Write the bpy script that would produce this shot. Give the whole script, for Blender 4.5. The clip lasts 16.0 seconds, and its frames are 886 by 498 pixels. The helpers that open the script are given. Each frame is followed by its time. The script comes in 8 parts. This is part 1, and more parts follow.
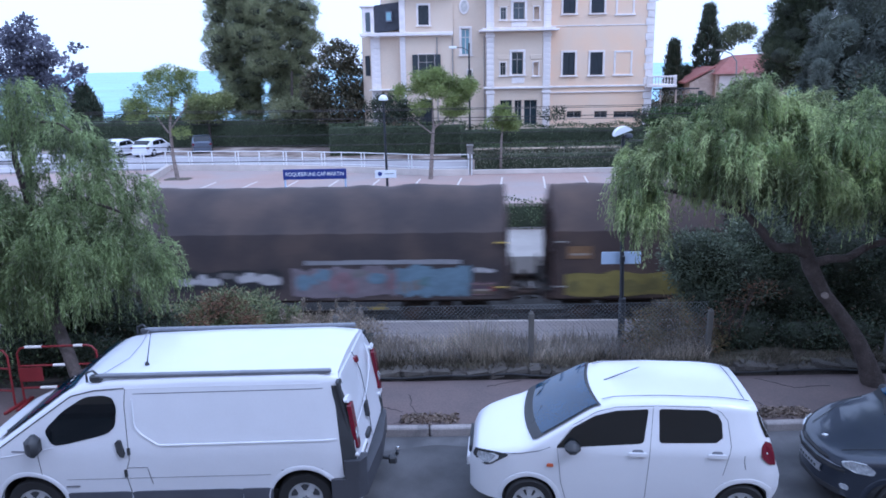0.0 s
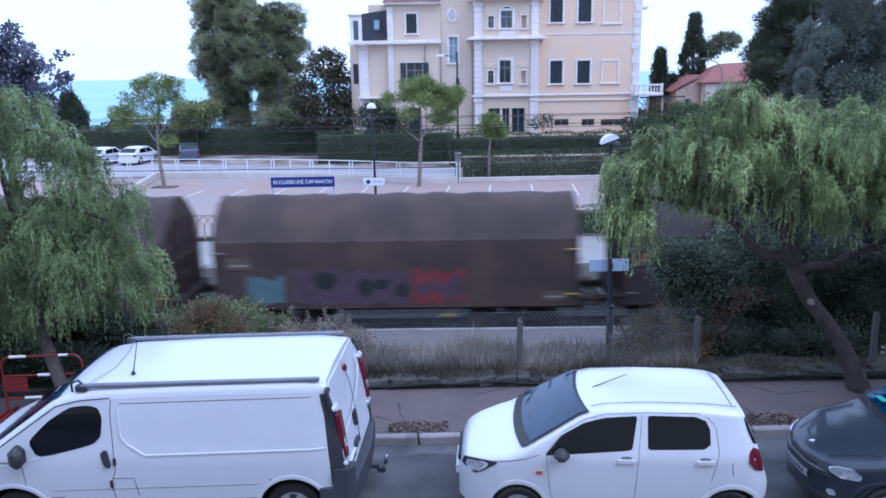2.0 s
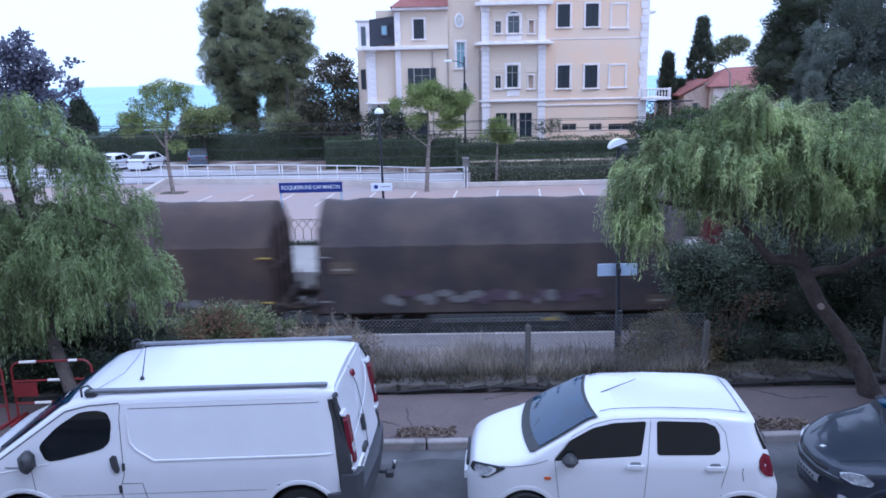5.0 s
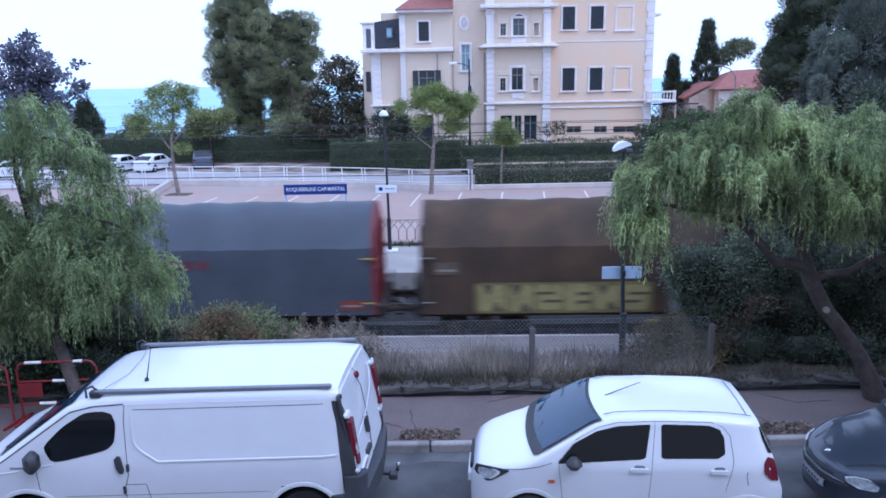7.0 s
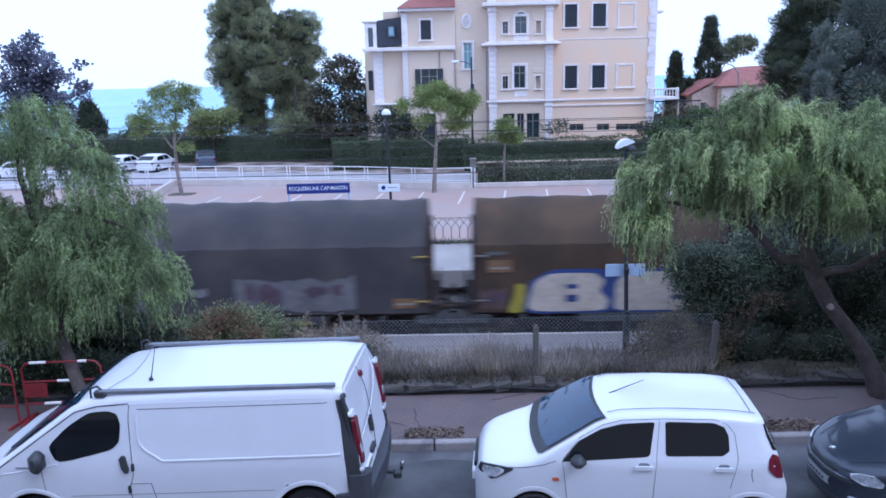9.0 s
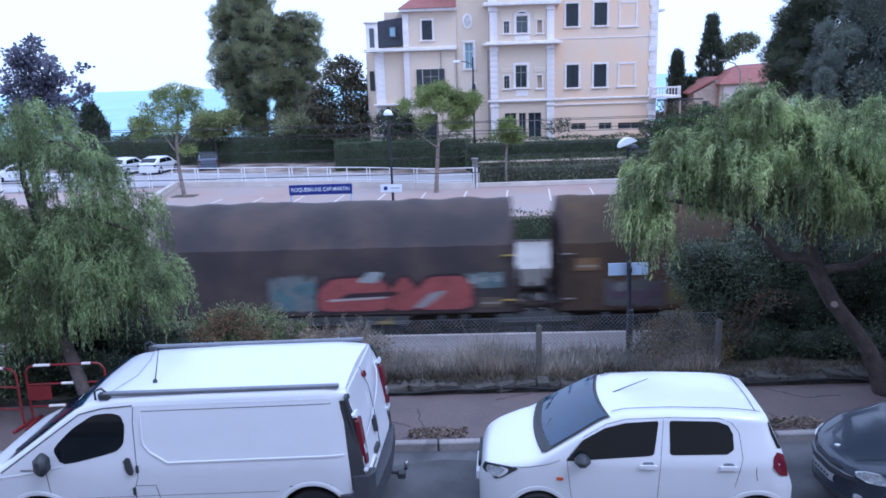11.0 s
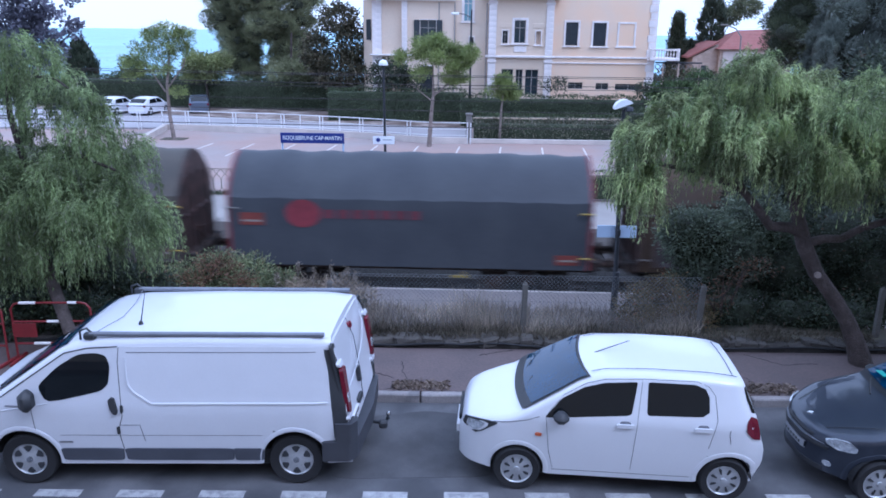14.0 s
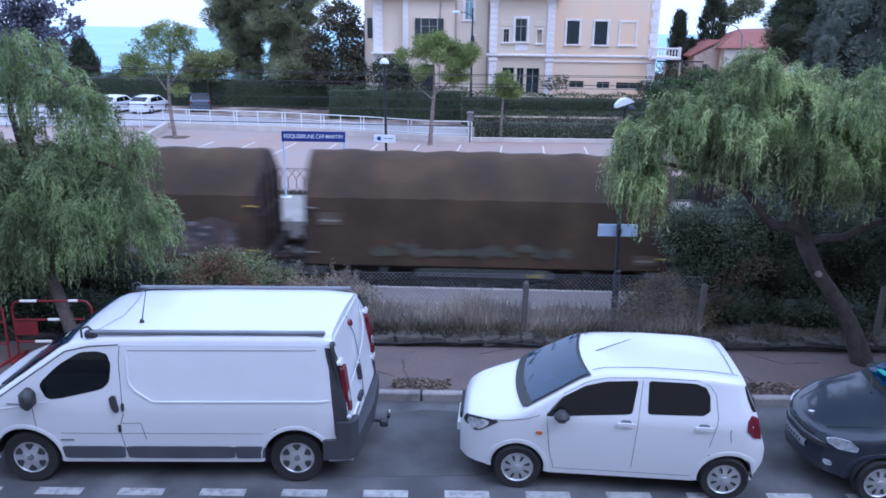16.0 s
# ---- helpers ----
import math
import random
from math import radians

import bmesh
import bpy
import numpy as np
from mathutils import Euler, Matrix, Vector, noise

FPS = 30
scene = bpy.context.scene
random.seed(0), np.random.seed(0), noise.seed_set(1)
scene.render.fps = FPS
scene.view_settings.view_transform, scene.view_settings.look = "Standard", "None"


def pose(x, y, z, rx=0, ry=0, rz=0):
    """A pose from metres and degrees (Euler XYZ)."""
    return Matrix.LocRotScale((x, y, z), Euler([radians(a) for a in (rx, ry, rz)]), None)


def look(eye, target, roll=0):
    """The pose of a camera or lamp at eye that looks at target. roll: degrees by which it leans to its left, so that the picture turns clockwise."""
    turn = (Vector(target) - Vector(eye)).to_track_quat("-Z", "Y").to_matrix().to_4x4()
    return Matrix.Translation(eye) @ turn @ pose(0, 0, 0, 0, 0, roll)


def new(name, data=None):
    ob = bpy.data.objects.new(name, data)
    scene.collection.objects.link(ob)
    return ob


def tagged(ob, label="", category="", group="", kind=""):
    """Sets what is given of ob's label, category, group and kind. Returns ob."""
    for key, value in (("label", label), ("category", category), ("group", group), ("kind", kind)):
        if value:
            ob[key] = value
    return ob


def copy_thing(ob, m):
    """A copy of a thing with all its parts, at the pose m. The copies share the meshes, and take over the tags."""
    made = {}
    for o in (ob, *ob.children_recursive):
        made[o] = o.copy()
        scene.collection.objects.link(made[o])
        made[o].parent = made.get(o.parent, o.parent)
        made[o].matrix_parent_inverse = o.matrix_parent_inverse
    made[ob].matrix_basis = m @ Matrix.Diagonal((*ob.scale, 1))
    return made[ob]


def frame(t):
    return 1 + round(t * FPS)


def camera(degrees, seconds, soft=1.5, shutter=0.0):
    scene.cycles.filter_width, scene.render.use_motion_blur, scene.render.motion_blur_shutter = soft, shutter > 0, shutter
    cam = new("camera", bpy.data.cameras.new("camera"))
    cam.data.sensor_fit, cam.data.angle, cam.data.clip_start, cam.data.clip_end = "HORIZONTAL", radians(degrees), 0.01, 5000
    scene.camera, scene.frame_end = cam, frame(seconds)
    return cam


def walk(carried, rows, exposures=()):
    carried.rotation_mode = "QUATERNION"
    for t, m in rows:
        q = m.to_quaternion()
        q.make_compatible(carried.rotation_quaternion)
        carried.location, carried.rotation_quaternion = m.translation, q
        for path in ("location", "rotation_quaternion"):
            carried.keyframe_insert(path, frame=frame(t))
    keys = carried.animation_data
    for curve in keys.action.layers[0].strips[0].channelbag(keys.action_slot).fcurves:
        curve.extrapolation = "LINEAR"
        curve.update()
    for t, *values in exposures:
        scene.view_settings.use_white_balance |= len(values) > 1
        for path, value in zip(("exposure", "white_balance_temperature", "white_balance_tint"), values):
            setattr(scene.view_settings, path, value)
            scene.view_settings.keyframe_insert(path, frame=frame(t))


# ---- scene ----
EYE = (0.0, 0.0, 5.385)
cam = camera(62.0, 16.0, soft=1.7, shutter=0.75)
# seconds, turn to the left, tilt and lean in degrees, of a camera held at an upper window
PATH = [
    (0.0, 0.271, -14.053, -1.040),
    (0.5, -0.101, -13.955, -1.174),
    (1.0, -0.427, -13.791, -1.039),
    (1.5, -0.609, -13.593, -1.022),
    (2.0, -0.664, -13.470, -0.960),
    (2.5, -0.586, -13.390, -1.048),
    (3.0, -0.501, -13.301, -1.059),
    (3.5, -0.372, -13.250, -1.104),
    (4.0, -0.259, -13.210, -1.247),
    (6.5, 0.229, -12.904, -1.062),
    (7.0, 0.289, -12.897, -1.123),
    (7.5, 0.341, -12.911, -1.085),
    (8.0, 0.384, -12.936, -1.191),
    (8.5, 0.467, -12.963, -1.387),
    (9.0, 0.540, -13.011, -1.451),
    (11.5, 0.765, -12.993, -1.925),
    (12.0, 0.635, -13.223, -1.548),
    (12.5, 0.384, -15.121, -0.544),
    (13.0, 0.180, -15.831, 0.103),
    (13.5, -0.002, -16.305, 0.539),
    (14.0, -0.070, -16.504, 0.769),
    (14.5, -0.070, -16.608, 0.817),
    (15.0, -0.070, -16.633, 0.807),
    (15.5, -0.031, -16.653, 0.734),
    (16.0, 0.000, -16.616, 0.802),
]


def aim(yaw, pitch):
    a, b = radians(yaw), radians(pitch)
    return (EYE[0] - math.sin(a) * math.cos(b), EYE[1] + math.cos(a) * math.cos(b), EYE[2] + math.sin(b))


walk(cam, [(t, look(EYE, aim(y, p), r)) for t, y, p, r in PATH], [(0.0, 0.0, 4750, 20), (16.0, 0.0, 4750, 20)])

# ---- light: a bright hazy evening sky with a low, veiled sun ----
sky_world = bpy.data.worlds.new("evening_sky")
scene.world = sky_world
sky_world.use_nodes = True
nt = sky_world.node_tree
bg = nt.nodes["Background"]
sky_tex = nt.nodes.new("ShaderNodeTexSky")
sky_tex.sky_type = "NISHITA"
sky_tex.sun_disc = False
sky_tex.sun_elevation = radians(52)
sky_tex.sun_rotation = radians(232)
sky_tex.dust_density = 2.0
haze = nt.nodes.new("ShaderNodeMix")
haze.data_type = "RGBA"
haze.inputs[0].default_value = 0.93
haze.inputs[7].default_value = (8.3, 8.9, 9.4, 1)
nt.links.new(sky_tex.outputs[0], haze.inputs[6])
nt.links.new(haze.outputs[2], bg.inputs[0])
bg.inputs[1].default_value = 0.15
sun_data = bpy.data.lights.new("sun", "SUN")
sun_data.energy, sun_data.angle, sun_data.color = 1.45, radians(30), (1.0, 0.96, 0.92)
sun = new("sun", sun_data)
sun.matrix_basis = look((0, 0, 30), (-12.0, 9.5, 30 - 20))


# ---- materials ----
def mat(name, c, rough=0.6, metal=0.0, var=0.18, scale=3.0, fine=45.0, bump=0.15, c2=None, mix=0.5, coat=0.0, rand=0.0, dist=0.01, spec=0.5):
    """A surface with colour c, blotched at two scales, stained towards c2, with fine relief; rand varies it from object to object."""
    m = bpy.data.materials.new(name)
    m.use_nodes = True
    t = m.node_tree
    p = t.nodes["Principled BSDF"]
    co = t.nodes.new("ShaderNodeTexCoord")
    big, small = t.nodes.new("ShaderNodeTexNoise"), t.nodes.new("ShaderNodeTexNoise")
    for n, s in ((big, scale), (small, fine)):
        n.inputs["Scale"].default_value = s
        n.inputs["Detail"].default_value = 5
        t.links.new(co.outputs["Object"], n.inputs["Vector"])

    def blend(kind, fac, a, b):
        n = t.nodes.new("ShaderNodeMix")
        n.data_type, n.blend_type = "RGBA", kind
        for sock, v in ((n.inputs[0], fac), (n.inputs[6], a), (n.inputs[7], b)):
            if isinstance(v, (int, float)):
                sock.default_value = v
            elif isinstance(v, tuple):
                sock.default_value = (*v, 1)
            else:
                t.links.new(v, sock)
        return n.outputs[2]

    def ramp(v, lo, hi, a, b):
        n = t.nodes.new("ShaderNodeMapRange")
        for k, x in zip((1, 2, 3, 4), (lo, hi, a, b)):
            n.inputs[k].default_value = x
        t.links.new(v, n.inputs[0])
        return n.outputs[0]

    col = c
    if c2:
        col = blend("MIX", ramp(big.outputs[0], 0.5 - 0.22 * mix, 0.75 - 0.2 * mix, 0, 1), c, c2)
    f1 = ramp(big.outputs[0], 0.3, 0.7, 1 - var, 1 + var)
    f2 = ramp(small.outputs[0], 0.3, 0.7, 1 - var * 0.7, 1 + var * 0.7)
    for f in (f1, f2):
        cc = t.nodes.new("ShaderNodeCombineColor")
        for k in range(3):
            t.links.new(f, cc.inputs[k])
        col = blend("MULTIPLY", 1.0, col, cc.outputs[0])
    if rand:
        info = t.nodes.new("ShaderNodeObjectInfo")
        cc = t.nodes.new("ShaderNodeCombineColor")
        r = ramp(info.outputs["Random"], 0, 1, 1 - rand, 1 + rand)
        for k in range(3):
            t.links.new(r, cc.inputs[k])
        col = blend("MULTIPLY", 1.0, col, cc.outputs[0])
    t.links.new(col, p.inputs["Base Color"])
    p.inputs["Roughness"].default_value = rough
    if bump:
        t.links.new(ramp(small.outputs[0], 0.3, 0.7, max(rough - 0.08, 0.02), min(rough + 0.08, 1)), p.inputs["Roughness"])
    p.inputs["Metallic"].default_value = metal
    p.inputs["Coat Weight"].default_value = coat
    p.inputs["Coat Roughness"].default_value = 0.06
    p.inputs["Specular IOR Level"].default_value = spec
    if bump:
        b = t.nodes.new("ShaderNodeBump")
        b.inputs["Strength"].default_value = bump
        b.inputs["Distance"].default_value = dist
        t.links.new(small.outputs[0], b.inputs["Height"])
        t.links.new(b.outputs[0], p.inputs["Normal"])
    return m


def leaf_mat(name, a, b, dry=None, through_light=0.3, clump=1.2, depth=0.45):
    """Leaves that vary from a to b, one by one, and from spray to spray at the scale clump."""
    m = bpy.data.materials.new(name)
    m.use_nodes = True
    t = m.node_tree
    p = t.nodes["Principled BSDF"]
    geo = t.nodes.new("ShaderNodeNewGeometry")
    ramp = t.nodes.new("ShaderNodeValToRGB")
    ramp.color_ramp.elements[0].color = (*a, 1)
    ramp.color_ramp.elements[1].color = (*b, 1)
    if dry:
        e = ramp.color_ramp.elements.new(0.93)
        e.color = (*b, 1)
        ramp.color_ramp.elements[2].color = (*dry, 1)
    t.links.new(geo.outputs["Random Per Island"], ramp.inputs[0])
    # brightness noise in the leaf colour, for lit clumps and shaded gaps between
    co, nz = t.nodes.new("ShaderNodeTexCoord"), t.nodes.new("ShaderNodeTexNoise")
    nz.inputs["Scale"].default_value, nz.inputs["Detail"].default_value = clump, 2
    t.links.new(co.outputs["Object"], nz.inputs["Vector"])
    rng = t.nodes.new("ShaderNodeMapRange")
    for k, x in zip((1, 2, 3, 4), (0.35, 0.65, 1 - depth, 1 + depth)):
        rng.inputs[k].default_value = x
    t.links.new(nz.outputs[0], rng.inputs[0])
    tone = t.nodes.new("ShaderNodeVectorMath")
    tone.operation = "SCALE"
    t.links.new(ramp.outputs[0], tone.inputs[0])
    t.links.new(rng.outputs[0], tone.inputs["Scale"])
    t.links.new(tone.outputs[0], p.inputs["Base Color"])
    p.inputs["Roughness"].default_value = 0.55
    p.inputs["Specular IOR Level"].default_value = 0.3
    tr = t.nodes.new("ShaderNodeBsdfTranslucent")
    t.links.new(tone.outputs[0], tr.inputs[0])
    mx = t.nodes.new("ShaderNodeMixShader")
    mx.inputs[0].default_value = through_light
    out = t.nodes["Material Output"]
    t.links.new(p.outputs[0], mx.inputs[1])
    t.links.new(tr.outputs[0], mx.inputs[2])
    t.links.new(mx.outputs[0], out.inputs[0])
    return m


ASPHALT = mat("asphalt", (0.080, 0.080, 0.087), 0.8, var=0.26, scale=1.1, fine=60, bump=0.4, c2=(0.120, 0.118, 0.124), dist=0.008)
PAVING = mat("old_pavement", (0.150, 0.112, 0.108), 0.88, var=0.28, scale=1.2, fine=34, bump=0.45, c2=(0.088, 0.069, 0.068), dist=0.010)
KERB = mat("kerb_stone", (0.33, 0.30, 0.29), 0.8, var=0.35, scale=5, fine=60, bump=0.4, c2=(0.14, 0.13, 0.13), rand=0.15)
CONCRETE = mat("weathered_concrete", (0.27, 0.25, 0.24), 0.85, var=0.25, scale=2.2, fine=40, bump=0.4, c2=(0.13, 0.12, 0.11))
RUBBLE = mat("rubble_stone", (0.078, 0.068, 0.062), 0.9, var=0.4, scale=5, fine=40, bump=0.7, c2=(0.055, 0.050, 0.042), rand=0.35)
PLATFORM = mat("platform_asphalt", (0.25, 0.218, 0.205), 0.85, var=0.18, scale=0.9, fine=40, bump=0.2, c2=(0.18, 0.16, 0.16))
PLATFORM_EDGE = mat("platform_edge_stone", (0.44, 0.40, 0.37), 0.8, var=0.2, scale=2, rand=0.1)
# Ballast and sleepers: oily brown, darkened further for the shade under the train.
BALLAST = mat("ballast", (0.034, 0.030, 0.027), 0.95, var=0.5, scale=10, fine=30, bump=1.0, dist=0.05)
SHADED_SLEEPER = mat("shaded_oily_concrete", (0.052, 0.046, 0.042), 0.9, var=0.3, scale=4, bump=0.3)
CARPARK = mat("pale_carpark", (0.395, 0.283, 0.246), 0.85, var=0.12, scale=0.25, fine=8, bump=0.1, c2=(0.31, 0.26, 0.245))
SOIL = mat("dry_soil", (0.12, 0.095, 0.07), 0.95, var=0.35, scale=0.8, fine=12, bump=0.5, c2=(0.06, 0.055, 0.035), dist=0.05)
ROADPAINT = mat("worn_road_paint", (0.55, 0.55, 0.55), 0.7, var=0.3, scale=9, fine=80, bump=0.3, c2=(0.22, 0.22, 0.23), mix=0.7)
WHITELINE = mat("white_stall_line", (0.60, 0.55, 0.52), 0.7, var=0.1)
WHITEPAINT = mat("white_painted_steel", (0.74, 0.74, 0.76), 0.5, var=0.08)
WALLPINK = mat("pale_rendered_kerb_wall", (0.56, 0.50, 0.46), 0.8, var=0.12, scale=1.0)
SEA = mat("sea_water", (0.20, 0.41, 0.50), 0.35, var=0.10, scale=0.02, fine=0.4, bump=0.25, dist=0.4, c2=(0.24, 0.47, 0.56), spec=0.3)
STUCCO = mat("peach_stucco", (0.81, 0.575, 0.395), 0.9, var=0.06, scale=0.35, fine=14, bump=0.08, c2=(0.70, 0.55, 0.42))
STUCCO_PALE = mat("pale_beige_stucco", (0.69, 0.55, 0.42), 0.9, var=0.08, scale=0.35, fine=14, bump=0.08, c2=(0.62, 0.515, 0.41))
SASH = mat("grey_painted_sash", (0.34, 0.32, 0.30), 0.6, var=0.1)
# The pale stucco darkened for the shade in the blind niches.
NICHE = mat("shaded_niche_render", (0.56, 0.45, 0.36), 0.9, var=0.1, scale=1.0)
WHITETRIM = mat("white_stone_trim", (0.74, 0.68, 0.655), 0.8, var=0.12, scale=1.5, fine=20)
SHUTTER = mat("dark_shutter_paint", (0.022, 0.028, 0.035), 0.5, var=0.2)
SLATE = mat("slate_roof", (0.035, 0.037, 0.05), 0.6, var=0.25, scale=3, fine=15, bump=0.3)
TILE = mat("terracotta_tile", (0.31, 0.115, 0.095), 0.85, var=0.25, scale=2, fine=14, bump=0.3, c2=(0.24, 0.10, 0.085))
OLDWALL = mat("old_ochre_wall", (0.42, 0.33, 0.27), 0.9, var=0.15)
PANE = mat("window_pane", (0.03, 0.045, 0.055), 0.08, var=0.1, bump=0, spec=0.8)
PANE_BLUE = mat("stair_window_pane", (0.20, 0.36, 0.42), 0.1, var=0.1, bump=0, spec=0.8)
BARK = mat("grey_brown_bark", (0.068, 0.052, 0.046), 0.95, var=0.35, scale=5, fine=30, bump=0.9, c2=(0.07, 0.055, 0.05), dist=0.03)
PALEBARK = mat("pale_trunk_bark", (0.22, 0.18, 0.16), 0.95, var=0.3, scale=4, fine=20, bump=0.6)
SAWN = mat("sawn_wood", (0.22, 0.18, 0.16), 0.9)
IRON = mat("black_painted_iron", (0.02, 0.022, 0.028), 0.45, var=0.2, bump=0.05)
GALV = mat("galvanised_wire", (0.20, 0.205, 0.21), 0.5, metal=0.6, var=0.2)
WIRE = mat("overhead_wire", (0.06, 0.05, 0.05), 0.6, metal=0.3)
LAMPWHITE = mat("lamp_opal_shade", (0.78, 0.80, 0.82), 0.35, var=0.04, bump=0)
SIGNBLUE = mat("sign_blue_enamel", (0.022, 0.035, 0.20), 0.4, var=0.05, bump=0)
SIGNWHITE = mat("sign_white_enamel", (0.78, 0.79, 0.84), 0.4, var=0.05, bump=0)
SIGNPALE = mat("sign_pale_blue_back", (0.42, 0.52, 0.68), 0.45, var=0.06, bump=0)
WHITECAR = mat("white_car_paint", (0.68, 0.69, 0.73), 0.3, var=0.012, coat=0.5, bump=0)
VANWHITE = mat("white_van_paint", (0.635, 0.645, 0.69), 0.35, var=0.02, coat=0.4, bump=0)
BLACKTRIM = mat("black_ceramic_edge", (0.012, 0.013, 0.016), 0.4, var=0.1, bump=0)
GREYCAR = mat("dark_grey_car_paint", (0.034, 0.042, 0.062), 0.3, metal=0.35, var=0.08, coat=0.7, bump=0)
SILVERCAR = mat("blue_grey_car_paint", (0.10, 0.12, 0.165), 0.3, metal=0.4, var=0.05, coat=0.5, bump=0)
GLASS = mat("tinted_car_glass", (0.006, 0.008, 0.010), 0.03, var=0.1, bump=0, spec=0.5)
SCREEN = mat("windscreen_glass", (0.006, 0.034, 0.080), 0.02, var=0.2, bump=0, spec=0.5)
TRIM = mat("grey_black_plastic", (0.035, 0.037, 0.042), 0.55, var=0.15, fine=120, bump=0.1)
TRIMGREY = mat("grey_bumper_plastic", (0.075, 0.08, 0.10), 0.55, var=0.12, fine=120, bump=0.1)
RUBBER = mat("tyre_rubber", (0.016, 0.016, 0.018), 0.8, var=0.2, fine=90)
RAILGREY = mat("weathered_aluminium_rail", (0.20, 0.21, 0.24), 0.45, metal=0.4, var=0.12)
BUMPER = mat("dark_bumper_plastic", (0.048, 0.05, 0.06), 0.6, var=0.12, fine=120, bump=0.1)
RIM = mat("silver_wheel_trim", (0.50, 0.51, 0.53), 0.35, metal=0.5, var=0.12)
CHROME = mat("chrome", (0.72, 0.73, 0.75), 0.12, metal=1.0, var=0.05, bump=0)
REDLENS = mat("red_lamp_lens", (0.125, 0.004, 0.016), 0.2, var=0.15, bump=0, coat=0.3)
CLEARLENS = mat("clear_headlamp_lens", (0.55, 0.58, 0.62), 0.12, metal=0.4, var=0.3, scale=20, bump=0, coat=0.8)
AMBER = mat("amber_lens", (0.50, 0.12, 0.05), 0.2, bump=0)
GREYBAR = mat("grey_lettering", (0.20, 0.20, 0.23), 0.5, bump=0)
BARRIER = mat("red_barrier_plastic", (0.17, 0.015, 0.018), 0.45, var=0.15)
BARRIERWHITE = mat("white_reflective_tape", (0.75, 0.72, 0.70), 0.4, var=0.1)
UNDER = mat("sooty_underframe", (0.022, 0.019, 0.018), 0.85, var=0.4, scale=3, c2=(0.05, 0.03, 0.022), bump=0.3)
STEEL = mat("worn_wheel_steel", (0.10, 0.085, 0.075), 0.55, metal=0.7, var=0.3)
YELLOW = mat("yellow_fitting_paint", (0.36, 0.26, 0.04), 0.5, var=0.2)
REDEND = mat("red_end_wall_paint", (0.18, 0.026, 0.032), 0.6, var=0.25)
ENDWALL = mat("brown_black_end_wall", (0.035, 0.022, 0.020), 0.7, var=0.3, c2=(0.06, 0.035, 0.03))
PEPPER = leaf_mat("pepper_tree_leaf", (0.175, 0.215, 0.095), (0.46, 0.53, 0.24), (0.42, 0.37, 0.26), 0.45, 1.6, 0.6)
# Pepper leaf darkened for shade inside the crown; the left tree has it too.
SHADEPEPPER = leaf_mat("shaded_pepper_leaf", (0.105, 0.14, 0.062), (0.31, 0.38, 0.172), (0.36, 0.33, 0.27), 0.45, 1.9, 0.55)
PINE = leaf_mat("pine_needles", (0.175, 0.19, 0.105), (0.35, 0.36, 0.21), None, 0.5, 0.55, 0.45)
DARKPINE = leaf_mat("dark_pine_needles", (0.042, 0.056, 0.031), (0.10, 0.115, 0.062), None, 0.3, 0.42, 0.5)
YOUNGPINE = leaf_mat("light_pine_needles", (0.15, 0.19, 0.06), (0.29, 0.34, 0.12), None, 0.3, 1.2, 0.35)
DARKLEAF = leaf_mat("dark_leaf", (0.030, 0.042, 0.028), (0.080, 0.098, 0.060), (0.12, 0.08, 0.055), 0.2)
BROWNLEAF = leaf_mat("brown_green_leaf", (0.055, 0.060, 0.038), (0.15, 0.13, 0.08), (0.28, 0.22, 0.16), 0.3)
BLUELEAF = leaf_mat("grey_blue_leaf", (0.095, 0.112, 0.095), (0.165, 0.185, 0.155), None, 0.35, 0.5, 0.32)
# Near-black fill of the added light-blocking lumps; the crown's inner shade in its colour.
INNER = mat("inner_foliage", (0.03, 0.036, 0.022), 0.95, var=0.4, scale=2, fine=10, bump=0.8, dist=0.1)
HEDGELEAF = leaf_mat("hedge_leaf", (0.042, 0.058, 0.030), (0.10, 0.125, 0.066), (0.11, 0.13, 0.08), 0.2, 0.9, 0.45)
RUSTLEAF = leaf_mat("rusty_leaf", (0.13, 0.075, 0.048), (0.27, 0.145, 0.09), (0.16, 0.15, 0.08), 0.3)
DRYGRASS = leaf_mat("dry_grass", (0.21, 0.175, 0.14), (0.46, 0.39, 0.315), (0.08, 0.10, 0.05), 0.3)


